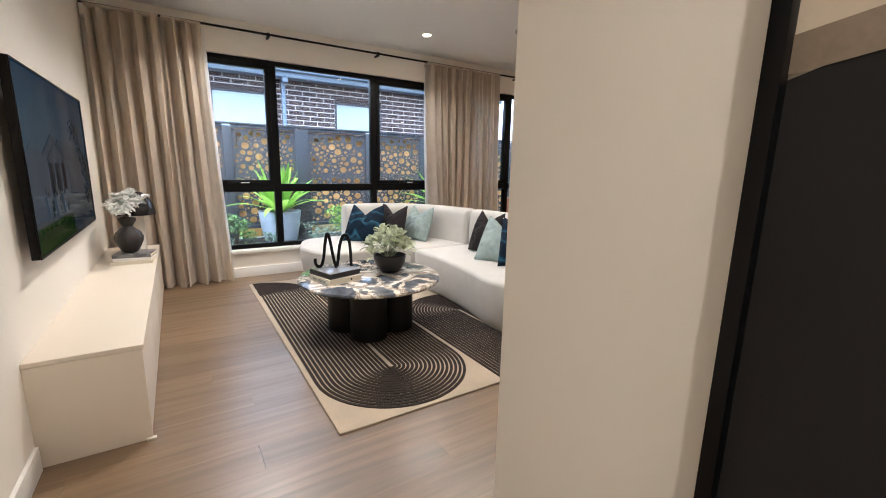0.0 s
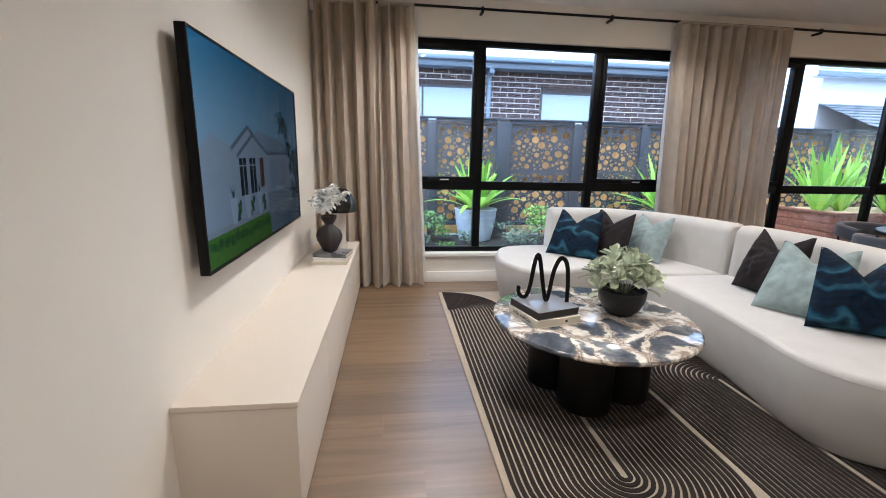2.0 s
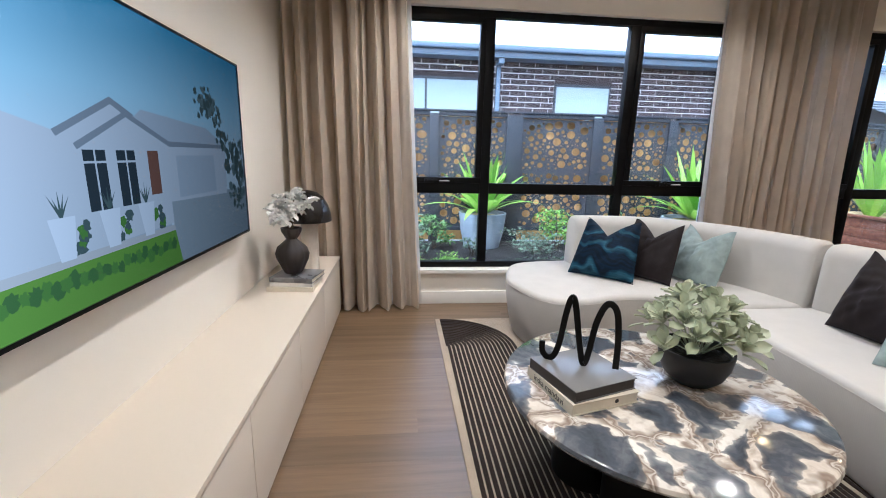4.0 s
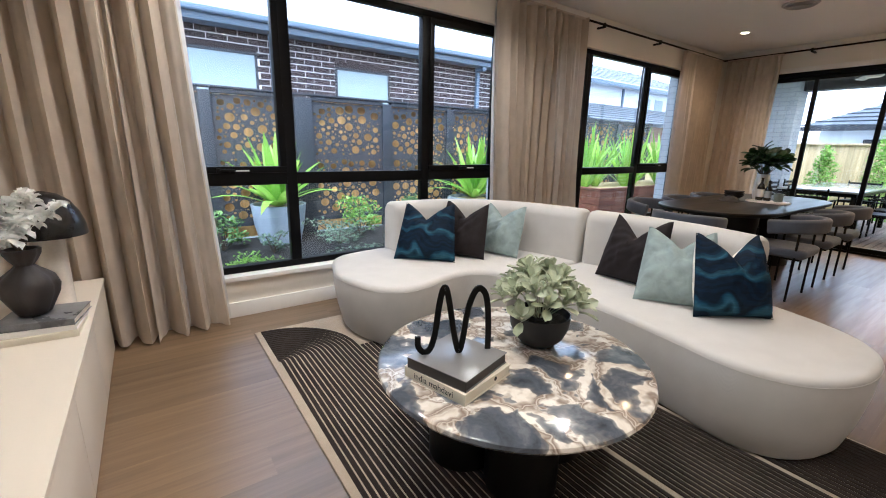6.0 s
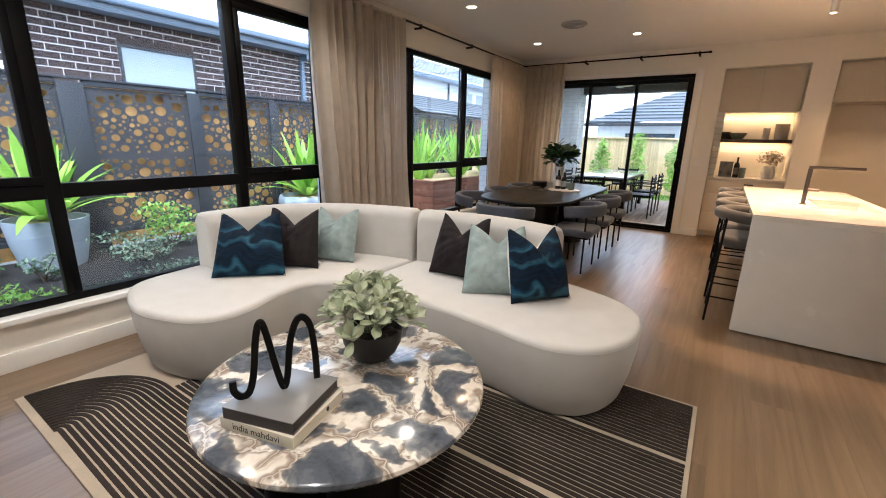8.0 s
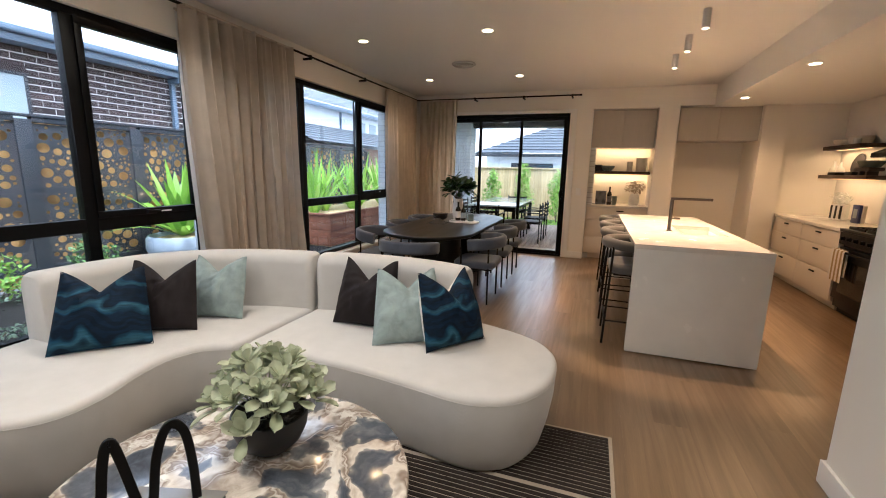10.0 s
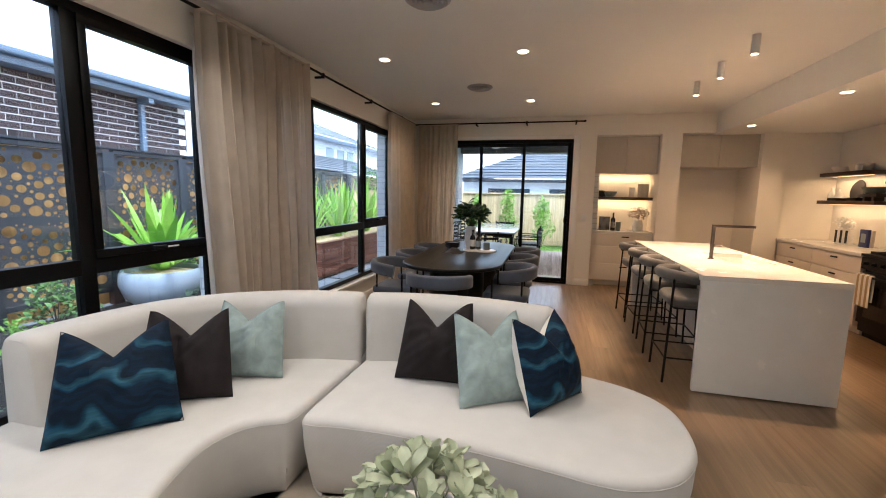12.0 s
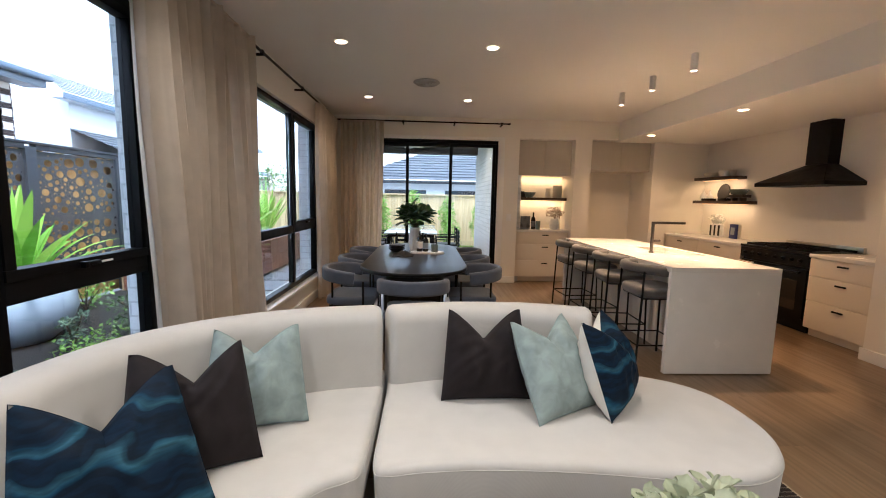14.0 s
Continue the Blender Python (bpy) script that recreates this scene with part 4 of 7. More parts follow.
BV = CT + 0.078
vase = thing("vase", "charcoal lobed gourd vase of white blossom on books", "vase", pose(1.705, 5.745, BV))
part("body", lathe([(0.040, 0), (0.055, 0.01), (0.092, 0.09), (0.098, 0.125), (0.085, 0.165), (0.045, 0.20), (0.030, 0.215), (0.042, 0.232), (0.058, 0.262), (0.060, 0.282), (0.050, 0.284), (0.046, 0.262)], 48, ribs=8, rib=0.10), CHARCOAL, vase)
rb = random.Random(4)
petal = leaf_mesh("petal", PETAL, 0.040, 0.040, 0.7, 4)
stem_bm = bmesh.new()
for k in range(20):
    a, s, up = rb.uniform(0, 6.28), rb.uniform(0.03, 0.13), rb.uniform(0.05, 0.20)
    tip = Vector((s * math.cos(a) + 0.01, 1.15 * s * math.sin(a) - 0.01, 0.28 + up))
    if k < 3:
        tip = Vector((-0.05 + 0.02 * k, -0.14 - 0.03 * k, 0.38 - 0.01 * k))
    mid = Vector((tip.x * 0.4, tip.y * 0.4, 0.28 + (tip.z - 0.28) * 0.6))
    tube(curve([(0, 0, 0.24), mid, tip], 4), 0.002, 5, stem_bm)
    for b in range(5):
        c = mid.lerp(tip, 0.45 + 0.16 * b) + Vector((rb.uniform(-0.022, 0.022), rb.uniform(-0.022, 0.022), rb.uniform(-0.012, 0.02)))
        spin = rb.uniform(0, 6.28)
        for q in range(5):
            piece("petal", petal, vase, Matrix.Translation(c) @ Euler((rb.uniform(-0.3, 0.3), rb.uniform(-0.9, 0.5), spin + q * 1.257)).to_matrix().to_4x4())
part("stems", stem_bm, BARK, vase)

tl = thing("table_lamp", "black dome table lamp with a pale plaster column", "table lamp", pose(1.745, 6.06, CT) @ Matrix.Diagonal((1, 1, 1.09, 1)))
part("column", lathe([(0.052, 0), (0.056, 0.004), (0.056, 0.345), (0.05, 0.35)], 28), PLASTER, tl)
part("shade", lathe([(0.148, 0.325), (0.150, 0.330), (0.146, 0.372), (0.130, 0.425), (0.100, 0.472), (0.060, 0.502), (0.018, 0.514), (0.012, 0.513), (0.06, 0.494), (0.10, 0.462), (0.128, 0.418), (0.143, 0.370)], 40), DOME, tl, "satin black dome shade")


# ---- living room ----
def ribbon(bm, pts, w, z0, z1):
    sweep([Vector((x, y, (z0 + z1) / 2)) for x, y in pts], [(-w / 2, -(z1 - z0) / 2), (w / 2, -(z1 - z0) / 2), (w / 2 - 0.001, (z1 - z0) / 2), (-w / 2 + 0.001, (z1 - z0) / 2)], bm)


RX0, RX1, RY0, RY1 = 2.640, 4.69, 3.315, 6.30
rug = thing("rug", "cream wool rug with dark concentric arch lines", "rug")
part("base", boxes((RX0, RX1, RY0, RY1, 0.001, 0.011), bevel=0.004), RUGBASE, rug)
pitch, lw = 0.0285, 0.0200
for k in range(17):
    r = 0.025 + k * pitch
    lines = bmesh.new()
    cx, cy = 3.160, 3.83
    arc = [(cx - r, 5.80)] + [(cx + r * math.cos(a), cy + r * math.sin(a)) for a in np.linspace(math.pi, 2 * math.pi, 26)] + [(cx + r, 5.75)]
    turn = 0.49 - r + 0.012
    head = [(RX0 + 0.035 + turn * math.cos(a), 5.80 + turn * math.sin(a)) for a in np.linspace(math.pi / 2, 0, 14)] if turn > 0.01 else []
    ribbon(lines, head + arc[1:] if head else arc, lw, 0.009, 0.0165)
    part("pile_line", lines, RUGLINE, rug, "raised dark brown pile", False)
    lines = bmesh.new()
    cx, cy = 4.175, 4.52
    arch = [(cx - r, RY0 + 0.02)] + [(cx + r * math.cos(a), cy + r * math.sin(a)) for a in np.linspace(math.pi, 0, 26)] + [(cx + r, RY0 + 0.02)]
    ribbon(lines, arch, lw, 0.009, 0.0165)
    part("pile_line", lines, RUGLINE, rug, "raised dark brown pile", False)

SEAT = 0.435
ZR = 0.018


def cushion_back(points, z0, z1, thick, name, parent):
    """An upholstered back along a line of the plan, fuller below and rounded on top."""
    sec = []
    h = z1 - z0
    for u, v in rounded(thick, h, 0.075, 5):
        sec.append((u + 0.02 * (1 if u > 0 else -1) * (0.5 - v / h), v))
    line = [Vector((p.x, p.y, (z0 + z1) / 2)) for p in curve([(x, y, 0) for x, y in points], 8)]
    bm = bmesh.new()
    n, rings = len(line), []
    for i, p in enumerate(line):
        t = (line[min(i + 1, n - 1)] - line[max(i - 1, 0)]).normalized()
        side = Vector((t.y, -t.x, 0))
        rings.append([bm.verts.new(p + side * u + Vector((0, 0, v))) for u, v in sec])
    for end, out in ((0, -1), (n - 1, 1)):
        t = (line[min(end + 1, n - 1)] - line[max(end - 1, 0)]).normalized() * out
        side = Vector((t.y, -t.x, 0)) * out
        seq = []
        for step, grow in ((0.022, 0.93), (0.034, 0.80)):
            seq.append([bm.verts.new(line[end] + t * step + side * u * grow + Vector((0, 0, v * (1 - (1 - grow) * 0.4)))) for u, v in sec])
        if end == 0:
            rings = [seq[1], seq[0]] + rings
        else:
            rings = rings + [seq[0], seq[1]]
    k = len(sec)
    for a, b in zip(rings, rings[1:]):
        for j in range(k):
            bm.faces.new((a[j], a[(j + 1) % k], b[(j + 1) % k], b[j]))
    bm.faces.new(rings[0])
    bm.faces.new(rings[-1])
    return part(name, bm, SOFA, parent)


def seat_block(points, parent):
    out = [(p.x, p.y) for p in curve([(x, y, 0) for x, y in points], 7, True)]
    body = part("seat", slab(out, ZR, SEAT, 0.032, 0.02, seg=5, taper=0.055), SOFA, parent)
    n = len(out)
    pts = [Vector((*p, SEAT - 0.030)) for p in out]
    cen = sum(pts, Vector()) / n
    part("piping", sweep([p + (p - cen).normalized() * 0.0005 for p in pts], ring(0.0017, 6), closed=True), SOFA, parent)
    return body


SA = [(3.20, 6.28), (3.135, 6.02), (3.165, 5.80), (3.245, 5.61), (3.37, 5.52), (3.53, 5.52), (3.70, 5.575), (3.87, 5.605), (4.00, 5.575), (4.075, 5.51), (4.115, 5.435), (4.17, 5.395),
      (4.40, 5.388), (4.72, 5.385), (4.93, 5.385), (5.055, 5.40), (5.02, 5.66), (4.92, 5.97), (4.76, 6.25), (4.52, 6.45), (4.20, 6.545), (3.85, 6.555), (3.45, 6.51), (3.28, 6.43)]
SB = [(4.19, 5.352), (4.145, 5.30), (4.165, 5.15), (4.175, 4.90), (4.155, 4.56), (4.110, 4.24), (4.080, 4.06), (4.09, 3.92), (4.17, 3.77), (4.33, 3.665), (4.53, 3.63),
      (4.75, 3.665), (4.92, 3.82), (5.045, 4.13), (5.125, 4.48), (5.14, 4.85), (5.11, 5.15), (5.065, 5.345), (4.80, 5.358), (4.45, 5.358)]
sofa_a = thing("sofa_section", "curved cream linen sofa section by the window", "sofa", group="curved sectional sofa")
seat_block(SA, sofa_a)
cushion_back([(3.80, 6.45), (4.10, 6.445), (4.40, 6.365), (4.63, 6.18), (4.795, 5.93), (4.89, 5.67), (4.935, 5.435)], 0.28, 0.832, 0.205, "backrest", sofa_a)
sofa_b = thing("sofa_section", "curved cream linen sofa section with a rounded chaise end", "sofa", group="curved sectional sofa")
seat_block(SB, sofa_b)
cushion_back([(4.955, 5.335), (5.015, 5.10), (5.035, 4.82), (5.015, 4.55), (4.945, 4.28)], 0.28, 0.832, 0.205, "backrest", sofa_b)


def pillow(name, label, a, b, height, lean, front, rear, chop=0.09, thick=0.15, seed=0, swell=1.0):
    """A scatter cushion whose foot runs from a to b on the seat; lean: degrees it tips back; chopped in at the top."""
    a, b = Vector((*a, 0)), Vector((*b, 0))
    w = (b - a).length
    rz = math.degrees(math.atan2(b.y - a.y, b.x - a.x))
    c = (a + b) / 2
    top = thing(name, label, "cushion", Matrix.Translation((c.x, c.y, SEAT + 0.014)) @ pose(0, 0, 0, 0, 0, rz) @ pose(0, 0, 0, -lean, 0, 0), "scatter cushions")
    n = 30
    rnd = random.Random(seed)
    sx = rnd.uniform(-0.08, 0.08)

    def at(i, j, s):
        u, v = 2 * i / n - 1, j / n
        edge = (1 - abs(u) ** 2.4) * (1 - abs(2 * v - 1) ** 2.4)
        pinch = 1 - 0.08 * (1 - abs(2 * v - 1) ** 2) * abs(u) ** 3
        x = u * w / 2 * pinch * (1 - 0.19 * v + 0.07 * math.sin(math.pi * v))
        dip = 1.45 * chop * max(0.0, 1 - abs(u - sx) / 0.95) ** 1.35 * v ** 3
        sag = 0.022 * (1 - u * u) * (1 - v) ** 3 * -0.2
        z = v * height * (1 - 0.0 * abs(u)) - dip - sag + 0.012 * abs(u) ** 4 * (v - 0.5)
        puff = thick / 2 * edge ** 0.55 * swell * (1 - 0.45 * math.exp(-((u - sx) / 0.22) ** 2) * max(0, v - 0.45) / 0.55)
        wr = 0.010 * edge * noise.noise(Vector((u * 2.2 + seed, v * 2.6, s * 3.0))) + 0.007 * edge * noise.noise(Vector((u * 7.0 + seed * 3.1, v * 2.2 - abs(u) * 2.5, s))) + 0.005 * min(1.0, edge * 3) * noise.noise(Vector((u * 5 - v * 9, v * 4 + seed, s * 2.0))) + 0.006 * edge * math.sin(9 * (u + 0.7 * v) + seed) * math.exp(-((v - 0.75) / 0.2) ** 2)
        return Vector((x, s * (puff + 1.9 * wr) + thick * 0.08, z))

    halves = []
    for s, mt, nm in ((-1, front, "front_cover"), (1, rear, "back_cover")):
        bm = bmesh.new()
        g = [[bm.verts.new(at(i, j, s)) for i in range(n + 1)] for j in range(n + 1)]
        for j in range(n):
            for i in range(n):
                bm.faces.new((g[j][i], g[j][i + 1], g[j + 1][i + 1], g[j + 1][i]))
        halves.append(part(nm, bm, mt, top))
    rim = [at(i, 0, 1) for i in range(n)] + [at(n, j, 1) for j in range(n)] + [at(n - i, n, 1) for i in range(n)] + [at(0, n - j, 1) for j in range(n)]
    part("piping", sweep(rim, ring(0.0018, 5), closed=True, up=(0, 1, 0)), front, top)
    return top


pillow("cushion", "navy velvet cushion with teal waves and cream back", (3.638, 6.152), (3.974, 5.817), 0.452, 29, NAVY, CREAM, 0.095, 0.19, 1)
pillow("cushion", "charcoal brown velvet cushion against the sofa back", (3.995, 6.150), (4.211, 5.766), 0.435, 24, BROWN, BROWN, 0.09, 0.17, 2)
pillow("cushion", "pale sage velvet cushion against the sofa back", (4.350, 6.080), (4.465, 5.666), 0.415, 25, SAGE, SAGE, 0.08, 0.17, 3)
pillow("cushion", "charcoal brown velvet cushion on the chaise section", (4.646, 5.081), (4.660, 4.630), 0.430, 19, BROWN, BROWN, 0.10, 0.17, 4)
pillow("cushion", "pale sage velvet cushion leaning on others", (4.417, 4.654), (4.633, 4.271), 0.462, 34, SAGE, SAGE, 0.09, 0.18, 5)
pillow("cushion", "navy waved velvet cushion with a cream back", (4.435, 4.315), (4.765, 4.065), 0.440, 22, NAVY, CREAM, 0.10, 0.23, 6)

# coffee table
TX, TY, TH = 3.308, 4.524, 0.452
ct = thing("coffee_table", "round marble coffee table on four black drums", "coffee table", pose(TX, TY, 0))
part("tabletop", lathe([(0.522, TH - 0.034), (0.541, TH - 0.030), (0.549, TH - 0.018), (0.545, TH - 0.006), (0.535, TH)], 96), MARBLE, ct, "cream and slate blue marble top")
for k in range(4):
    a = radians(63 + 90 * k)
    part("drum", lathe([(0.135, ZR), (0.140, ZR + 0.005), (0.140, TH - 0.040), (0.135, TH - 0.035)], 40, (0.195 * math.cos(a), 0.195 * math.sin(a), 0)), BLACKWOOD, ct)

lower = book("book", pose(3.030, 4.522, TH, 0, 0, 14), 0.280, 0.285, 0.042, PAPER, "thick cream book with black spine lettering on the table", group="books on the coffee table")
upper = book("book", pose(3.028, 4.522, TH + 0.042, 0, 0, 17), 0.268, 0.262, 0.042, SILVER, "silver grey clothbound book with dark spine on the table", CHARCOAL, "books on the coffee table", CHARCOAL)
txt = bpy.data.curves.new("lettering", "FONT")
txt.body, txt.size, txt.extrude, txt.align_x, txt.align_y = "india mahdavi", 0.034, 0.0003, "CENTER", "CENTER"
tmp = bpy.data.objects.new("tmp", txt)
scene.collection.objects.link(tmp)
bpy.context.view_layer.update()
tm = bpy.data.meshes.new_from_object(tmp)
bpy.data.objects.remove(tmp)
tm.materials.append(INK)
spine = new("lettering", tm)
spine.parent = lower
spine.matrix_basis = Matrix.Translation((-0.280 / 2 - 0.0006, 0.0, 0.0205)) @ pose(0, 0, 0, 90, 0, -90)
dot = lathe([(0.008, 0), (0.008, 0.001)], 16)
dd = part("spot", dot, INK, lower, "black dot on the spine", False)
dd.matrix_basis = Matrix.Translation((0.045, -0.285 / 2 + 0.0045, 0.021)) @ pose(0, 0, 0, 90, 0, 0)

sc = thing("sculpture", "black iron ribbon bent in upright loops on books", "sculpture", pose(3.029, 4.540, TH + 0.084, 0, 0, -27) @ Matrix.Diagonal((0.86, 1, 0.94, 1)))
path = curve([(-0.165, 0.0, 0.075), (-0.163, 0, 0.035), (-0.140, 0, 0.010), (-0.112, 0.0, 0.022), (-0.092, 0, 0.085), (-0.076, 0.0, 0.20), (-0.062, 0, 0.262), (-0.048, 0, 0.270),
              (-0.034, 0, 0.22), (-0.012, 0, 0.10), (0.006, 0, 0.022), (0.018, 0, 0.013), (0.030, 0, 0.06), (0.048, 0.0, 0.18), (0.076, 0, 0.255), (0.104, 0, 0.265), (0.128, 0, 0.225), (0.140, 0, 0.12), (0.142, 0, 0.012)], 6)
part("ribbon", sweep(path, rounded(0.026, 0.011, 0.003, 2), up=(0, 1, 0)), IRON, sc)

bowl = thing("plant_bowl", "matt black bowl with a sage green leafy plant", "potted plant", pose(3.488, 4.545, TH))
part("bowl", lathe([(0.045, 0), (0.070, 0.006), (0.104, 0.040), (0.124, 0.085), (0.130, 0.128), (0.130, 0.142), (0.124, 0.143), (0.120, 0.128), (0.112, 0.110)], 48), MATTBOWL, bowl)
part("soil", lathe([(0.115, 0.115), (0.06, 0.128)], 24), SOIL, bowl)
rp = random.Random(12)
big, small = leaf_mesh("leaf", SAGELEAF, 0.082, 0.050, 0.35), leaf_mesh("leaf", SAGELEAF, 0.060, 0.038, 0.35)
stems = bmesh.new()
for k in range(26):
    a = k * 2.4
    s = 0.03 + 0.15 * ((k + 0.5) / 26) ** 0.6
    tip = Vector((s * math.cos(a), s * math.sin(a), 0.158 + 0.175 * (1 - (s / 0.20) ** 2) + rp.uniform(-0.02, 0.03)))
    tube(curve([(0.02 * math.cos(a), 0.02 * math.sin(a), 0.12), Vector((tip.x * 0.6, tip.y * 0.6, 0.12 + (tip.z - 0.12) * 0.7)), tip], 4), 0.0025, 5, stems)
    out = math.atan2(tip.y, tip.x)
    tilt = (s / 0.2) * 0.60
    for q in range(8):
        yaw = q * 2.4 + rp.uniform(-0.3, 0.3)
        lift = -0.45 - 0.11 * q + rp.uniform(-0.2, 0.2)
        m = Matrix.Translation(tip - Vector((0, 0, 0.006 * (7 - q) * 0.8))) @ Euler((0, tilt, out)).to_matrix().to_4x4() @ Euler((0, lift, yaw)).to_matrix().to_4x4()
        piece("leaf", big if q < 5 else small, bowl, m @ Matrix.Rotation(rp.uniform(-0.4, 0.4), 4, "X"))
part("stems", stems, SAGELEAF, bowl)


# pictures on the dividing wall
art = thing("framed_art", "abstract art in a thin black frame on the hall wall", "picture", pose(2.712, 1.770, 0.57))
part("picture_frame", boxes((-0.032, -0.001, -0.022, 0.0, 0, 1.3), (-0.032, -0.001, -1.0, -0.978, 0, 1.3), (-0.032, -0.001, -0.978, -0.022, 0, 0.022), (-0.032, -0.001, -0.978, -0.022, 1.278, 1.3), bevel=0.002), PLASTIC, art)
sheet = part("art_sheet", boxes((-0.012, -0.002, -0.978, -0.022, 0.022, 1.278)), ARTPAPER, art, "warm paper with dark rounded shapes", False)


def art_shape(points, depth, name, material):
    bm = bmesh.new()
    bm.faces.new([bm.verts.new((depth, y, z)) for y, z in points])
    return part(name, bm, material, sheet, "", False)


art_shape([(-0.0225, 0.70)] + [(-0.0225 - 0.03 * k, 0.84 + 0.05 * math.sin(k * 0.2)) for k in range(15)] + [(-0.45, 0.0225), (-0.0225, 0.0225)], -0.0135, "dark_shape", ARTDARK)
art_shape([(-0.0225, 0.845), (-0.2, 0.875), (-0.45, 0.88), (-0.45, 0.93), (-0.2, 0.92), (-0.0225, 0.89)], -0.0145, "taupe_band", ARTSTONE)

art2 = thing("framed_art", "abstract blue line art in a thin dark frame", "picture", pose(3.40, 2.37, 0.86))
part("picture_frame", boxes((0, 0.02, 0.001, 0.03, 0, 1.0), (0.98, 1.0, 0.001, 0.03, 0, 1.0), (0.02, 0.98, 0.001, 0.03, 0, 0.02), (0.02, 0.98, 0.001, 0.03, 0.98, 1.0), bevel=0.002), PLASTIC, art2)
s2 = part("art_sheet", boxes((0.02, 0.98, 0.002, 0.012, 0.02, 0.98)), TRIM, art2, "white paper with blue strokes", False)
part("stroke", slab([(p.x, p.y) for p in curve([(0.86, 0.03, 0), (0.95, 0.03, 0), (0.96, 0.14, 0), (0.90, 0.17, 0), (0.84, 0.10, 0)], 5, True)], 0, 0.001, 0.0003), BLUECOVER, s2).matrix_basis = Matrix.Translation((0, 0.0125, 0)) @ pose(0, 0, 0, 90, 0, 0)
part("stroke", tube(curve([(0.95, 0.013, 0.12), (0.85, 0.013, 0.4), (0.55, 0.013, 0.6), (0.3, 0.013, 0.85)], 6), 0.003, 5), GREYCOVER, s2)


# ---- dining ----
table = thing("dining_table", "long black oak dining table with rounded ends", "dining table", pose(7.69, 5.275, 0))
part("tabletop", slab(stadium(0, 0, 2.66, 1.07, 20), 0.715, 0.752, 0.012, 0.010), BLACKWOOD, table)
for s in (-1, 1):
    part("pedestal", slab(stadium(s * 0.58, 0, 0.62, 0.46, 12, "y"), 0.0, 0.714, 0.004, 0.0), BLACKWOOD, table)


def band(radius, a0, a1, z, tall, thick, drop=0.0):
    """A padded back rail bent round in plan; its ends dip by drop."""
    pts = []
    for i in range(25):
        t = i / 24
        a = radians(a0 + (a1 - a0) * t)
        e = abs(2 * t - 1)
        pts.append(Vector((radius * 1.04 * math.cos(a), radius * math.sin(a), z - drop * e ** 2.5)))
    return sweep(pts, rounded(thick, tall, thick * 0.42, 4))


def soft_pad(w, d, z0, z1, r=0.09):
    out = []
    for u, v in rounded(w, d, r, 5):
        out.append((u, v))
    return slab(out, z0, z1, (z1 - z0) * 0.42, (z1 - z0) * 0.3)


def dining_chair():
    """Faces +y: the back rail lies towards -y."""
    top = thing("dining_chair", "grey blue wool tub chair with thin black legs", "dining chair", group="chairs round the dining table")
    part("seat", soft_pad(0.50, 0.47, 0.395, 0.475), WOOL, top)
    part("backrest", band(0.275, 170, 370, 0.685, 0.125, 0.062, 0.03), WOOL, top, "padded curved back rail")
    part("seat_frame", boxes((-0.22, 0.22, -0.20, 0.20, 0.378, 0.394), bevel=0.004), IRON, top)
    for x, y, h in ((-0.225, -0.165, 0.655), (0.225, -0.165, 0.655), (-0.262, 0.13, 0.63), (0.262, 0.13, 0.63)):
        part("leg", tube([(x, y, 0.0), (x * 1.0, y, h)], 0.010, 8), IRON, top)
    return top


chair = dining_chair()
chair.matrix_basis = pose(6.93, 4.685, 0, 0, 0, 0)
for x in (7.68, 8.42):
    copy_thing(chair, pose(x, 4.69, 0, 0, 0, 2))
for x in (6.86, 7.62, 8.36):
    copy_thing(chair, pose(x, 5.875, 0, 0, 0, 180))
copy_thing(chair, pose(6.31, 5.265, 0, 0, 0, -90))

DT = 0.752
tray = thing("tray", "small pale marble tray on the dining table", "tray", pose(7.83, 5.14, DT, 0, 0, 90))
part("dish", slab(stadium(0, 0, 0.42, 0.24, 10), 0, 0.018, 0.006), CHINA, tray)
dv = thing("vase", "white fluted vase with dark glossy leaves on the table", "vase", pose(8.06, 5.30, DT))
part("body", lathe([(0.055, 0), (0.062, 0.004), (0.078, 0.10), (0.074, 0.20), (0.060, 0.27), (0.064, 0.30), (0.056, 0.30), (0.05, 0.27)], 60, ribs=20, rib=0.08), CHINA, dv)
rd = random.Random(31)
gl = leaf_mesh("leaf", DARKLEAF, 0.125, 0.070, 0.35)
twigs = bmesh.new()
for k in range(26):
    a, s = k * 2.4, 0.03 + 0.155 * ((k + 0.5) / 24) ** 0.6
    tip = Vector((s * math.cos(a), s * math.sin(a), 0.36 + 0.20 * (1 - (s / 0.25) ** 2) + rd.uniform(-0.04, 0.03)))
    tube([(0.01 * math.cos(a), 0.01 * math.sin(a), 0.27), tip], 0.003, 5, twigs)
    for q in range(7):
        yaw = q * 2.4 + rd.uniform(-0.4, 0.4)
        m = Matrix.Translation(tip - Vector((tip.x * 0.03 * (6 - q), tip.y * 0.03 * (6 - q), 0.012 * (6 - q)))) @ Euler((0, s * 3.2, math.atan2(tip.y, tip.x))).to_matrix().to_4x4() @ Euler((rd.uniform(-0.3, 0.3), -0.25 - 0.1 * q, yaw)).to_matrix().to_4x4()
        piece("leaf", gl, dv, m)
part("twigs", twigs, BARK, dv)


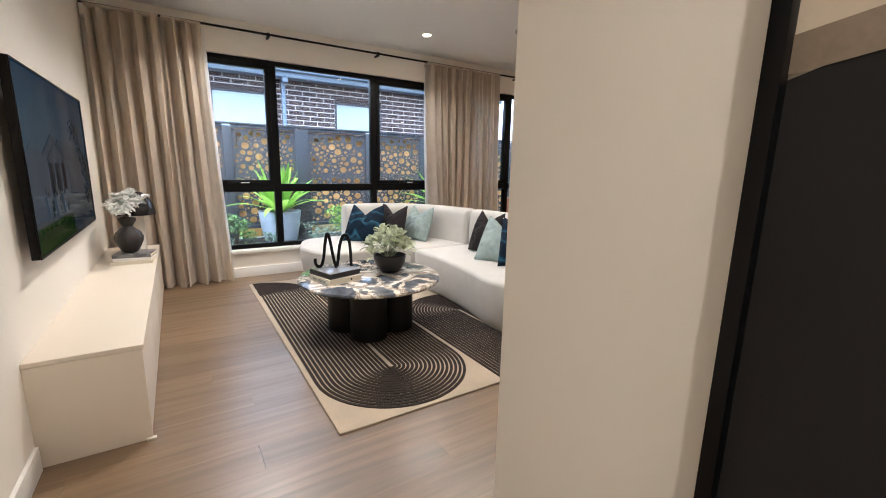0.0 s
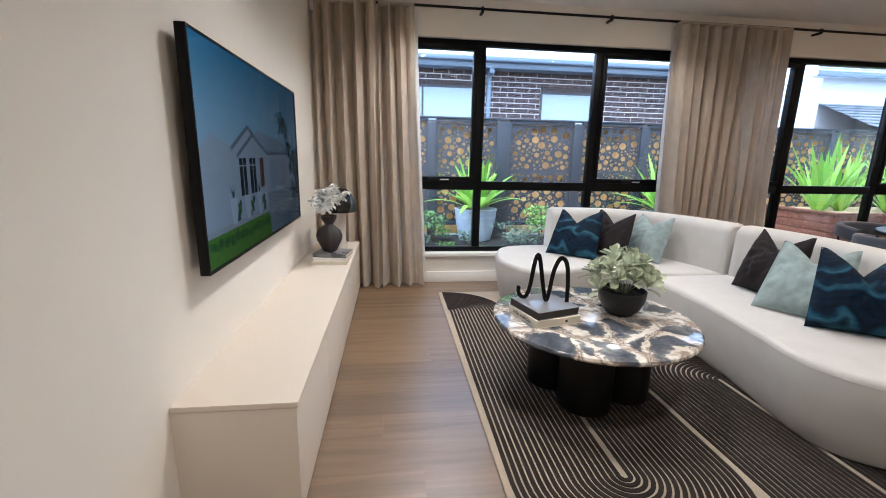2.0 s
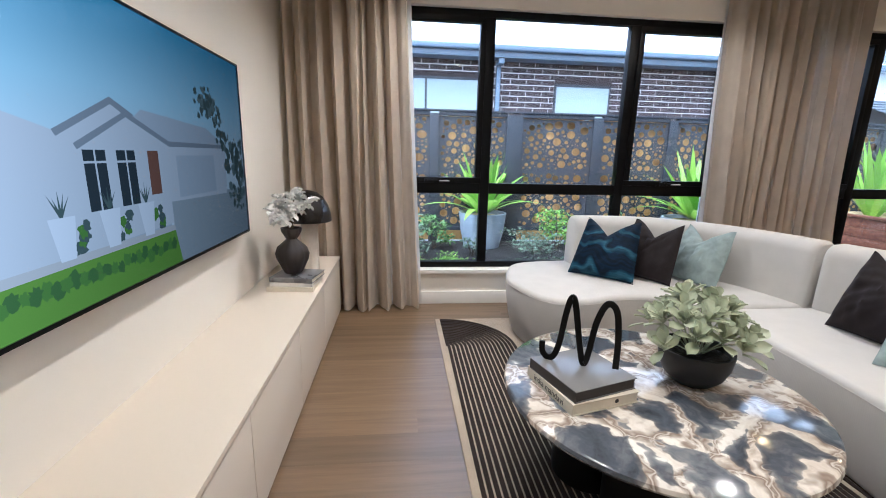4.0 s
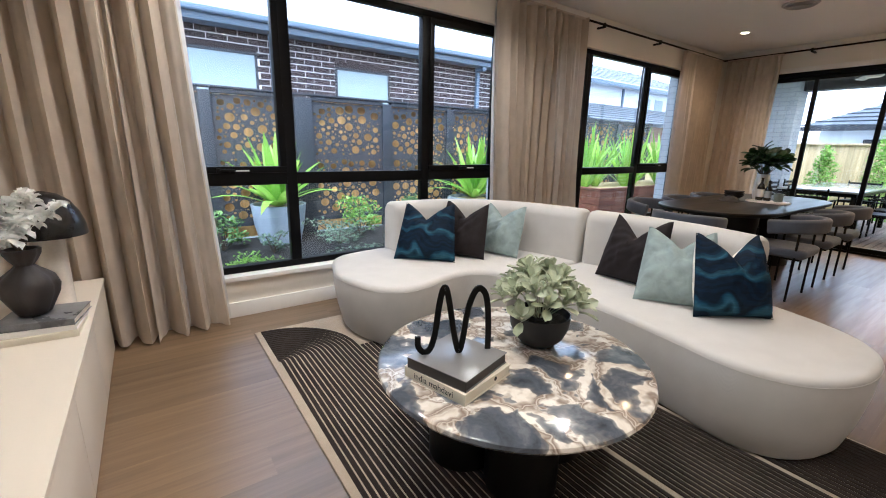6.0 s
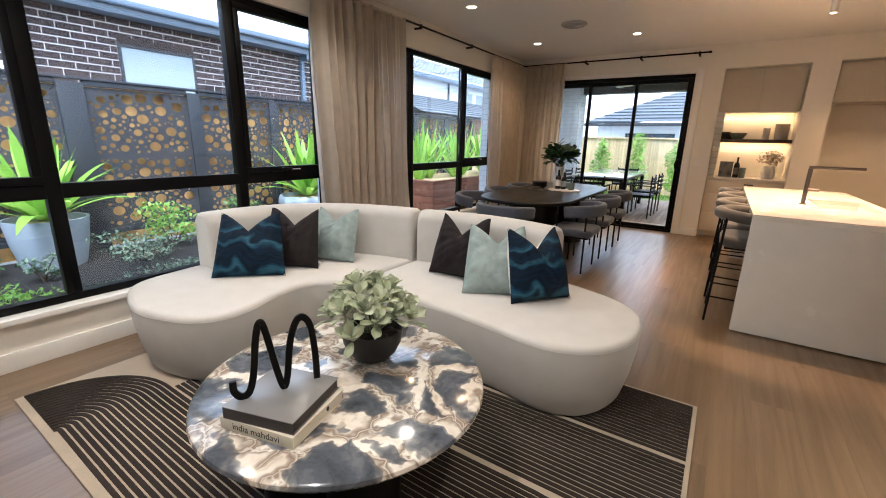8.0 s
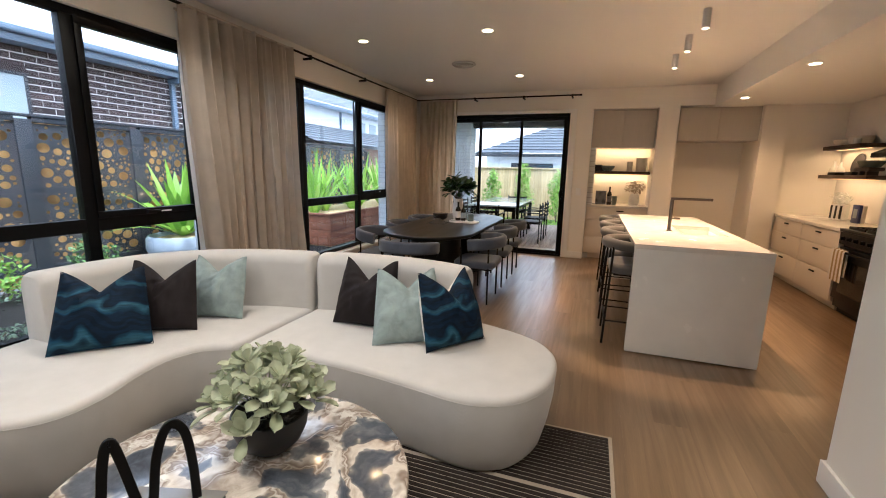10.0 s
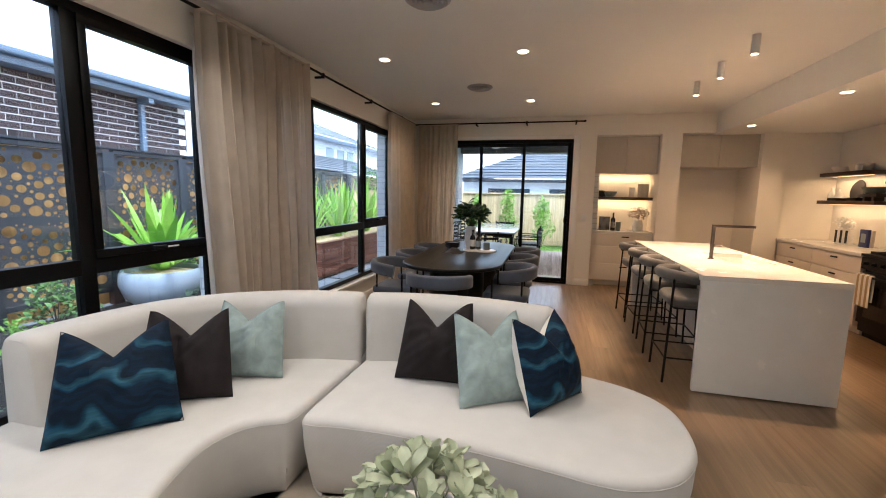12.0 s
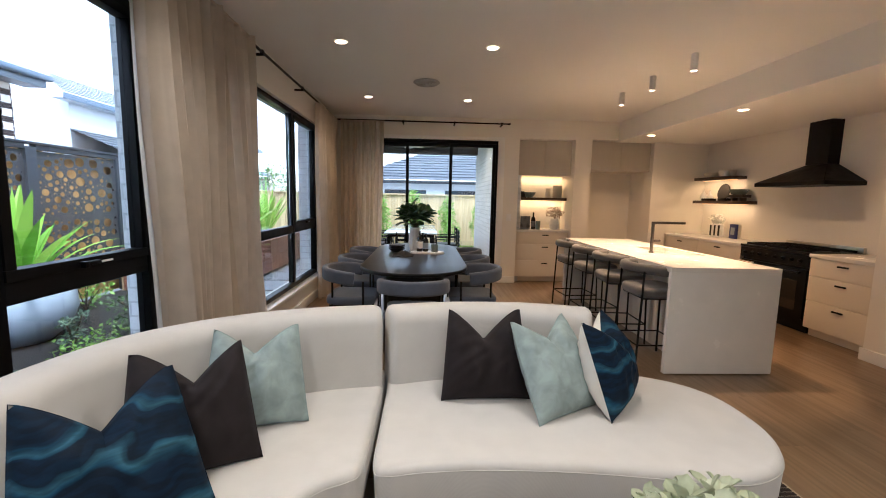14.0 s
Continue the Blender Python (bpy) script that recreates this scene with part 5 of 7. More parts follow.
def bottle(x, y, z, h, r, label, shade=BOTTLE, band_mat=CHINA):
    top = thing("bottle", label, "bottle", pose(x, y, z))
    part("glass_body", lathe([(r * 0.9, 0), (r, 0.005), (r, h * 0.58), (r * 0.8, h * 0.68), (r * 0.36, h * 0.76), (r * 0.34, h * 0.95), (r * 0.4, h * 0.96), (r * 0.4, h), (r * 0.3, h)], 24), shade, top)
    part("label", lathe([(r + 0.0006, h * 0.15), (r + 0.0008, h * 0.16), (r + 0.0008, h * 0.48), (r + 0.0006, h * 0.49)], 24), band_mat, top, "pale paper label")
    return top


bottle(7.86, 5.235, DT + 0.018, 0.25, 0.036, "dark sauce bottle with white label on the tray")
bottle(7.86, 5.160, DT + 0.018, 0.22, 0.034, "dark bottle with blue label on the tray", band_mat=CHALK)
tumbler = tagged(part("tumbler", lathe([(0.036, 0), (0.042, 0.006), (0.044, 0.09), (0.040, 0.09), (0.037, 0.012)], 28, (7.84, 5.05, DT + 0.018)), TEALGLASS), "smoky blue glass tumbler on the tray", "glass")
dish = thing("bowl", "stack of dark shallow bowls on the dining table", "bowl", pose(7.93, 5.52, DT))
for k in range(3):
    part("dish", lathe([(0.05, 0.022 * k), (0.055, 0.022 * k + 0.002), (0.10, 0.022 * k + 0.035), (0.105, 0.022 * k + 0.046), (0.10, 0.022 * k + 0.044)], 32), CHARCOAL, dish)
nb = bmesh.new()
g = []
for j in range(15):
    row = []
    for i in range(15):
        u, v = i / 14 - 0.5, j / 14 - 0.5
        hgt = 0.045 * max(0.0, 1 - 5.5 * (u * u + v * v)) + 0.035 * abs(noise.noise(Vector((u * 9, v * 9, 2)))) * max(0.15, 1 - 3 * (u * u + v * v))
        row.append(nb.verts.new((7.58 + u * 0.26, 5.42 + v * 0.24, DT + 0.004 + hgt)))
    g.append(row)
for a, b in zip(g, g[1:]):
    for i in range(14):
        nb.faces.new((a[i], a[i + 1], b[i + 1], b[i]))
ext = bmesh.ops.extrude_face_region(nb, geom=nb.faces[:])
bmesh.ops.translate(nb, verts=[v for v in ext["geom"] if isinstance(v, bmesh.types.BMVert)], vec=(0, 0, -0.003))
tagged(part("napkin", nb, LINEN), "crumpled charcoal linen napkin on the dining table", "napkin")


# ---- kitchen ----
IX0, IX1, IY0, IY1, IT = 5.965, 8.57, 2.25, 3.175, 0.905
isl = thing("kitchen_island", "white stone waterfall kitchen island with inset sink", "kitchen island")
SX0, SX1, SY0, SY1 = 6.78, 7.50, 2.33, 2.70
tb = bmesh.new()
tops = []
for loop in (((IX0, IY0), (IX1, IY0), (IX1, IY1), (IX0, IY1)), ((SX0, SY0), (SX1, SY0), (SX1, SY1), (SX0, SY1))):
    vs = [tb.verts.new((x, y, IT)) for x, y in loop]
    tops += [tb.edges.new((vs[i], vs[(i + 1) % 4])) for i in range(4)]
bmesh.ops.triangle_fill(tb, use_beauty=True, use_dissolve=False, edges=tops, normal=(0, 0, 1))
ex = bmesh.ops.extrude_face_region(tb, geom=tb.faces[:])
bmesh.ops.translate(tb, verts=[v for v in ex["geom"] if isinstance(v, bmesh.types.BMVert)], vec=(0, 0, -0.04))
part("benchtop", tb, STONE, isl, "white stone top", False)
for a in (IX0, IX1 - 0.04):
    part("waterfall_end", boxes((a, a + 0.04, IY0, IY1, 0.012, IT - 0.0405), bevel=0.0015), STONE, isl)
part("body", boxes((IX0 + 0.045, IX1 - 0.045, IY0 + 0.02, 2.86, 0.0, IT - 0.25)), CAB, isl, "", False)
part("body", boxes((IX0 + 0.045, SX0 - 0.05, IY0 + 0.02, 2.86, IT - 0.25, IT - 0.041), (SX1 + 0.05, IX1 - 0.045, IY0 + 0.02, 2.86, IT - 0.25, IT - 0.041), (SX0 - 0.05, SX1 + 0.05, 2.74, 2.86, IT - 0.25, IT - 0.041), (SX0 - 0.05, SX1 + 0.05, IY0 + 0.02, 2.30, IT - 0.25, IT - 0.041)), CAB, isl, "", False)
for k in range(20):
    a = IX0 + 0.05 + k * 0.1252
    part("panel_board", boxes((a, a + 0.121, 2.86, 2.874, 0.02, IT - 0.042), bevel=0.003), CAB, isl)
part("sink", boxes((SX0 - 0.01, SX1 + 0.01, SY0 - 0.01, SY0, IT - 0.22, IT - 0.041), (SX0 - 0.01, SX1 + 0.01, SY1, SY1 + 0.01, IT - 0.22, IT - 0.041), (SX0 - 0.01, SX0, SY0, SY1, IT - 0.22, IT - 0.041), (SX1, SX1 + 0.01, SY0, SY1, IT - 0.22, IT - 0.041), (SX0 - 0.01, SX1 + 0.01, SY0 - 0.01, SY1 + 0.01, IT - 0.23, IT - 0.22)), CHINA, isl, "white undermount sink", False)

tap = thing("kitchen_tap", "tall gunmetal square-neck kitchen tap on the island", "tap", pose(6.985, 2.79, IT))
part("neck", sweep(curve([(0, 0, 0.0), (0, 0, 0.15), (0, 0, 0.300)], 2), ring(0.016, 16), up=(0, 1, 0)), GUN, tap)
part("spout", boxes((-0.013, 0.013, -0.34, 0.014, 0.300, 0.324), bevel=0.004), GUN, tap)
part("base_ring", lathe([(0.026, 0), (0.026, 0.008), (0.02, 0.012)], 24), GUN, tap)
part("lever", tube([(0, -0.012, 0.125), (0, -0.085, 0.125)], 0.012, 12), GUN, tap)


def bar_stool():
    """Faces -y, towards the island."""
    top = thing("bar_stool", "grey taupe wool bar stool with black metal legs", "bar stool", group="stools along the island")
    part("seat", soft_pad(0.46, 0.42, 0.615, 0.700, 0.12), TAUPE, top)
    part("backrest", band(0.235, -15, 195, 0.865, 0.085, 0.085, 0.02), TAUPE, top, "thick padded back roll")
    part("seat_frame", boxes((-0.19, 0.19, -0.17, 0.17, 0.600, 0.614), bevel=0.004), IRON, top)
    for x, y, h in ((-0.215, 0.215, 0.845), (0.215, 0.215, 0.845), (-0.215, -0.215, 0.612), (0.215, -0.215, 0.612)):
        part("leg", tube([(x, y, 0), (x * 0.93, y * 0.93 if y < 0 else y * 0.86, h)], 0.0095, 8), IRON, top)
    for a, b in (((-0.21, -0.21), (0.21, -0.21)), ((-0.21, 0.21), (0.21, 0.21)), ((-0.21, -0.21), (-0.21, 0.21)), ((0.21, -0.21), (0.21, 0.21))):
        part("footrest", tube([(*a, 0.205), (*b, 0.205)], 0.007, 8), IRON, top)
    return top


stool = bar_stool()
stool.matrix_basis = pose(6.31, 3.135, 0)
for i, x in enumerate((6.94, 7.56, 8.19)):
    copy_thing(stool, pose(x, 3.14, 0, 0, 0, (-3, 2, 4)[i]))


def handle(parent, m):
    bm = boxes((-0.055, 0.055, -0.016, 0.0, -0.006, 0.012), bevel=0.004)
    h = part("handle", bm, IRON, parent, "black cup pull")
    h.matrix_basis = m


def drawer_unit(name, label, x0, x1, rows, cols, group):
    """Drawers along the kitchen wall; the fronts face +y."""
    top = thing(name, label, "kitchen cabinet", group=group)
    part("carcass", boxes((x0 + 0.002, x1 - 0.002, 0.302, 0.930, 0.09, 0.870)), CAB, top, "", False)
    part("kickboard", boxes((x0 + 0.002, x1 - 0.002, 0.84, 0.875, 0.0, 0.09)), CAB, top, "", False)
    w = (x1 - x0) / cols
    for c in range(cols):
        for z0, z1 in rows:
            a = x0 + c * w
            dr = part("drawer", boxes((a + 0.0025, a + w - 0.0025, 0.931, 0.950, z0, z1), bevel=0.002), CAB, top)
            handle(dr, Matrix.Translation((a + w / 2, 0.951, z1 - 0.055)) @ pose(0, 0, 0, 0, 0, 180))
    return top


ROWS3 = [(0.095, 0.395), (0.40, 0.665), (0.67, 0.865)]
drawer_unit("drawer_unit", "white kitchen drawers with black pulls beside the tower", 8.09, 9.875, ROWS3, 2, "kitchen drawers")
drawer_unit("drawer_unit", "white kitchen drawers with black pulls at the wall end", 6.335, 7.07, ROWS3, 1, "kitchen drawers")
for a, b in ((8.085, 9.878), (6.333, 7.075)):
    tagged(part("benchtop", boxes((a, b, 0.302, 0.965, 0.871, 0.910), bevel=0.003), STONE), "white stone benchtop on kitchen drawers", "benchtop")

ov = thing("range_cooker", "black freestanding range cooker with gas hob", "range cooker", pose(7.08, 0.31, 0))
part("body", boxes((0.0, 0.995, 0.0, 0.60, 0.06, 0.885), bevel=0.004), PLASTIC, ov)
part("plinth", boxes((0.02, 0.975, 0.0, 0.56, 0.0, 0.06)), PLASTIC, ov, "", False)
part("hob", boxes((0.0, 0.995, 0.0, 0.66, 0.886, 0.915), bevel=0.004), IRON, ov)
part("upstand", boxes((0.0, 0.995, 0.0, 0.035, 0.916, 0.975), bevel=0.004), STEEL, ov, "brushed steel upstand")
dr = part("oven_door", boxes((0.02, 0.975, 0.601, 0.640, 0.16, 0.72), bevel=0.006), PLASTIC, ov)
part("door_glass", boxes((0.12, 0.875, 0.6405, 0.643, 0.24, 0.58), bevel=0.001), BOTTLE, dr)
part("rail", tube([(0.06, 0.69, 0.68), (0.935, 0.69, 0.68)], 0.011, 10), IRON, dr)
for a in (0.10, 0.895):
    part("rail_post", boxes((a - 0.01, a + 0.01, 0.64, 0.69, 0.672, 0.688)), IRON, dr, "", False)
part("control_panel", boxes((0.0, 0.995, 0.601, 0.650, 0.75, 0.880), bevel=0.006), IRON, ov)
for k in range(8):
    kn = part("knob", lathe([(0.024, 0), (0.024, 0.006), (0.019, 0.010), (0.017, 0.032), (0.012, 0.034)], 20), PLASTIC, ov)
    kn.matrix_basis = Matrix.Translation((0.09 + k * 0.116, 0.651, 0.815)) @ pose(0, 0, 0, -90, 0, 0)
for k in range(3):
    cx = 0.18 + k * 0.32
    for a in (-0.11, 0.0, 0.11):
        part("trivet", boxes((cx + a - 0.006, cx + a + 0.006, 0.06, 0.60, 0.930, 0.944), bevel=0.002), IRON, ov)
    for y0, z0 in ((0.06, 0.916), (0.588, 0.916), (0.32, 0.930)):
        part("trivet", boxes((cx - 0.14, cx + 0.14, y0, y0 + 0.012, z0, 0.943), bevel=0.002), IRON, ov)
    for yy in (0.18, 0.46):
        part("burner", lathe([(0.045, 0), (0.045, 0.008), (0.035, 0.012)], 20, (cx, yy, 0.916)), IRON, ov)
tw = thing("tea_towel", "cream and tan striped tea towel over the oven rail", "tea towel", pose(7.92, 1.0, 0))
for k in range(7):
    w = 0.034
    bm = sweep(curve([(-0.10 + k * w, 0.012, 0.36), (-0.10 + k * w, 0.016, 0.55), (-0.10 + k * w, 0.016, 0.68), (-0.10 + k * w, 0.0, 0.697), (-0.10 + k * w, -0.016, 0.68), (-0.10 + k * w, -0.016, 0.42)], 4), [(-w / 2, -0.0015), (w / 2, -0.0015), (w / 2, 0.0015), (-w / 2, 0.0015)], up=(0, 1, 0.001))
    part("stripe", bm, STRIPE if k % 2 else CREAM, tw)

hood = thing("range_hood", "black canopy range hood on the kitchen wall", "range hood", pose(7.67, 0.302, 1.665))
hb = bmesh.new()
low = [(-0.49, 0.0), (0.49, 0.0), (0.49, 0.50), (-0.49, 0.50)]
high = [(-0.145, 0.0), (0.145, 0.0), (0.145, 0.15), (-0.145, 0.15)]
r0 = [hb.verts.new((x, y, 0.0)) for x, y in low]
r1 = [hb.verts.new((x, y, 0.045)) for x, y in low]
r2 = [hb.verts.new((x, y, 0.26)) for x, y in high]
for a, b in ((r0, r1), (r1, r2)):
    for i in range(4):
        hb.faces.new((a[i], a[(i + 1) % 4], b[(i + 1) % 4], b[i]))
hb.faces.new(r0)
hb.faces.new(r2)
bmesh.ops.bevel(hb, geom=hb.edges[:], offset=0.003, segments=2, affect="EDGES")
part("canopy", hb, IRON, hood)
part("chimney", boxes((-0.145, 0.145, 0.0, 0.15, 0.262, LOW - 1.666), bevel=0.003), IRON, hood)


def open_shelf(label, x0, x1, z, depth=0.25):
    top = thing("shelf", label, "shelf", group="floating oak shelves")
    part("board", boxes((x0, x1, 0.302, 0.302 + depth, z, z + 0.048), bevel=0.003), SHELF, top)
    part("led_strip", boxes((x0 + 0.05, x1 - 0.05, 0.405, 0.417, z - 0.007, z - 0.001)), WARMLED, top, "glowing warm light strip", False)
    bar = lamp("shelf_light", "AREA", ((x0 + x1) / 2, 0.411, z - 0.012), STRIPS, color=(1.0, 0.60, 0.26))
    bar.data.shape, bar.data.size, bar.data.size_y = "RECTANGLE", x1 - x0 - 0.1, 0.02
    return top


open_shelf("smoked oak floating shelf with a light strip, holding crockery", 8.685, 9.80, 1.435)
open_shelf("smoked oak floating shelf with a light strip, holding bowls", 8.935, 9.81, 1.815)


def crock(name, label, category, x, y, z, profile, material, n=28):
    return tagged(part(name, lathe(profile, n, (x, y, z)), material), label, category)


cup = [(0.04, 0), (0.06, 0.004), (0.085, 0.04), (0.088, 0.06), (0.082, 0.058)]
crock("bowl", "wide pale bowl on the upper shelf", "bowl", 9.53, 0.43, 1.863, [(0.07, 0), (0.10, 0.004), (0.125, 0.05), (0.128, 0.075), (0.12, 0.072)], PLASTER)
crock("bowl", "pale ribbed bowl on the upper shelf", "bowl", 9.20, 0.43, 1.863, [(0.07, 0), (0.10, 0.004), (0.120, 0.06), (0.124, 0.10), (0.116, 0.098)], PLASTER)
crock("beaker", "white beaker at the shelf edge", "cup", 9.10, 0.51, 1.863, [(0.03, 0), (0.036, 0.004), (0.036, 0.07), (0.03, 0.068)], CHINA)
for x, h in ((9.72, 0.19), (9.57, 0.17)):
    crock("decanter", "small clear bottle on the lower shelf", "bottle", x, 0.42, 1.483, [(0.045, 0), (0.05, 0.005), (0.045, h * 0.5), (0.016, h * 0.72), (0.014, h), (0.010, h)], CHINA)
pl = tagged(part("plate", lathe([(0.02, 0), (0.10, 0.003), (0.135, 0.012), (0.137, 0.017), (0.10, 0.012)], 36), CHARCOAL), "black round plate standing on the shelf", "plate")
pl.matrix_basis = Matrix.Translation((9.34, 0.335, 1.622)) @ pose(0, 0, 0, -80, 0, 0)
tagged(part("serving_board", boxes((9.42, 9.62, 0.40, 0.53, 1.483, 1.520), (9.06, 9.24, 0.40, 0.52, 1.483, 1.525), bevel=0.01), IRON), "dark cast serving dishes on the shelf", "dish")
crock("bowl", "dark bowl on a stone dish on the shelf", "bowl", 8.92, 0.42, 1.576, [(0.06, 0), (0.09, 0.004), (0.125, 0.06), (0.128, 0.08), (0.12, 0.078)], TEALGLASS)
tagged(part("stone_dish", boxes((8.71, 9.02, 0.38, 0.53, 1.532, 1.575), (8.77, 8.81, 0.40, 0.51, 1.483, 1.532), (8.92, 8.96, 0.40, 0.51, 1.483, 1.532), bevel=0.006), CHARCOAL), "grey footed stone dish on the shelf", "dish")

kv = thing("vase", "black and white striped jug with cream flowers", "vase", pose(9.21, 0.50, 0.911, 0, 0, 20))
part("body", boxes((-0.09, 0.09, -0.05, 0.05, 0, 0.20), bevel=0.02), CHINA, kv)
for a in (-0.065, 0.0, 0.065):
    part("stripe", boxes((a - 0.014, a + 0.014, -0.0515, 0.0515, 0.02, 0.185)), INK, kv, "", False)
fb = bmesh.new()
cloud_leaves(fb, random.Random(7), (0, 0, 0.275), (0.15, 0.11, 0.10), 320, 0.045)
part("blooms", fb, PETAL, kv, "cream hydrangea blooms")
tagged(part("cookbook", boxes((8.79, 8.93, 0.47, 0.50, 0.911, 1.13), bevel=0.002), BLUECOVER), "upright deep blue cookbook on the bench", "book")
tagged(part("cookbook", boxes((8.77, 8.91, 0.435, 0.466, 0.911, 1.12), bevel=0.002), PAPER), "upright cream cookbook behind another", "book")
tagged(part("cover_panel", boxes((8.82, 8.90, 0.5005, 0.502, 0.97, 1.08)), CHALK), "pale printed panel leaning on a blue cookbook", "print")

# tower cabinets over the fridge recess and the bar niche
ft = thing("wall_cabinet", "pale greige two-door cabinet above the fridge recess", "wall cabinet", pose(0, 0.095, 0) @ Matrix.Diagonal((1, 0.99, 1, 1)))
part("body", boxes((9.935, 10.555, 1.195, 2.285, 1.965, 2.455)), GREIGE, ft, "", False)
for a, b in ((1.197, 1.738), (1.742, 2.283)):
    part("door", boxes((9.912, 9.932, a, b, 1.962, 2.452), bevel=0.002), GREIGE, ft)
nt = thing("wall_cabinet", "pale greige two-door cabinet in the bar niche", "wall cabinet", pose(0, 0.05, 0))
part("body", boxes((9.965, 10.395, 2.615, 3.555, 1.86, 2.445)), GREIGE, nt, "", False)
for a, b in ((2.618, 3.083), (3.087, 3.552)):
    part("door", boxes((9.942, 9.962, a, b, 1.857, 2.443), bevel=0.002), GREIGE, nt)
part("led_strip", boxes((10.36, 10.385, 2.64, 3.53, 1.852, 1.858)), WARMLED, nt, "glowing warm light strip", False)
nl = lamp("niche_light", "AREA", (10.33, 3.135, 1.845), STRIPS, color=(1.0, 0.60, 0.26))
nl.data.shape, nl.data.size, nl.data.size_y = "RECTANGLE", 0.02, 0.85
nl.matrix_world = look((10.33, 3.135, 1.845), (10.331, 3.135, 0), 0) @ pose(0, 0, 0, 0, 0, 90)
ns = thing("shelf", "smoked oak niche shelf with a light strip below", "shelf", pose(0, 0.05, 0), group="floating oak shelves")
part("board", boxes((10.10, 10.398, 2.612, 3.558, 1.432, 1.480), bevel=0.003), SHELF, ns)
part("led_strip", boxes((10.36, 10.385, 2.64, 3.53, 1.424, 1.430)), WARMLED, ns, "glowing warm light strip", False)
nl2 = lamp("niche_light", "AREA", (10.33, 3.135, 1.418), STRIPS, color=(1.0, 0.60, 0.26))
nl2.data.shape, nl2.data.size, nl2.data.size_y = "RECTANGLE", 0.02, 0.85
nl2.matrix_world = look((10.33, 3.135, 1.418), (10.331, 3.135, 0), 0) @ pose(0, 0, 0, 0, 0, 90)
nd_ = thing("drawer_unit", "white bar drawers with black pulls in the niche", "kitchen cabinet", pose(0, 0.05, 0), group="kitchen drawers")
part("carcass", boxes((9.93, 10.398, 2.614, 3.556, 0.09, 0.88)), CAB, nd_, "", False)
part("kickboard", boxes((9.98, 10.0, 2.614, 3.556, 0.0, 0.09)), CAB, nd_, "", False)
for z0, z1 in ((0.095, 0.375), (0.38, 0.665), (0.67, 0.875)):
    q = part("drawer", boxes((9.908, 9.928, 2.618, 3.552, z0, z1), bevel=0.002), CAB, nd_)
    for cy in (3.02,):
        handle(q, Matrix.Translation((9.907, cy, z1 - 0.05)) @ pose(0, 0, 0, 0, 0, -90))
tagged(part("benchtop", boxes((9.895, 10.398, 2.662, 3.608, 0.881, 0.918), bevel=0.003), STONE), "white stone top on the bar drawers", "benchtop")

NB = 0.918
tagged(part("framed_photo", boxes((10.10, 10.125, 3.30, 3.47, NB, NB + 0.23), bevel=0.002), GREYCOVER), "small dark framed print on the bar", "picture")
bottle(10.08, 3.25, NB, 0.30, 0.037, "dark wine bottle with grey label on the bar", band_mat=GREYCOVER)
crock("tumbler", "clear grey tumbler on the bar", "glass", 10.05, 3.17, NB, [(0.036, 0), (0.04, 0.005), (0.042, 0.15), (0.037, 0.15)], TEALGLASS)
fv = thing("vase", "white ribbed vase with dusty dried flowers", "vase", pose(10.12, 2.86, NB))
part("body", lathe([(0.06, 0), (0.07, 0.005), (0.085, 0.07), (0.075, 0.15), (0.06, 0.19), (0.055, 0.19)], 40, ribs=16, rib=0.05), CHINA, fv)
fb = bmesh.new()
cloud_leaves(fb, random.Random(9), (0, 0, 0.30), (0.20, 0.21, 0.12), 260, 0.045, shell=0.3)
part("blooms", fb, DUSK, fv, "dusty pink dried flowers")
crock("bowl", "teal grey bowl on the niche shelf", "bowl", 10.22, 3.33, 1.481, [(0.06, 0), (0.08, 0.004), (0.125, 0.06), (0.135, 0.09), (0.128, 0.088)], TEALGLASS)
tagged(part("cloth", slab([(p.x, p.y) for p in curve([(10.13, 3.41, 0), (10.20, 3.39, 0), (10.22, 3.49, 0), (10.16, 3.55, 0), (10.11, 3.49, 0)], 5, True)], 1.481, 1.585, 0.04, 0.0), LINEN), "dark folded cloth on the niche shelf", "cloth")
crock("canister", "tall pale canister on the niche shelf", "jar", 10.22, 2.97, 1.481, [(0.04, 0), (0.042, 0.004), (0.042, 0.16), (0.036, 0.162)], PLASTER)
crock("canister", "wide pale canister on the niche shelf", "jar", 10.25, 2.79, 1.481, [(0.075, 0), (0.08, 0.004), (0.085, 0.22), (0.075, 0.222)], GREIGE)


# ---- garden side ----
GZ = -0.06
gb = boxes((-60, 90, -60, 110, GZ - 0.3, GZ - 0.05))
structure("ground", gb, PAVER, "flat ground round the houses")
structure("garden_bed", boxes((0.0, 9.6, 7.0, 9.80, GZ - 0.049, GZ)), SOIL, "dark mulch garden bed along the fence")

FY = 9.82
scr = thing("garden_fence", "charcoal garden screen fence with round cut-outs", "fence")
posts = [-0.10, 1.42, 2.88, 4.135, 5.49, 6.76, 7.88, 9.30, 10.65, 12.0, 13.4]
wide = [0.07, 0.07, 0.07, 0.125, 0.08, 0.07, 0.07, 0.07, 0.07, 0.07, 0.07]
for x, w in zip(posts, wide):
    part("post", boxes((x - w, x + w, FY - 0.045, FY + 0.045, GZ, 1.925), bevel=0.004), FENCEFRAME, scr)


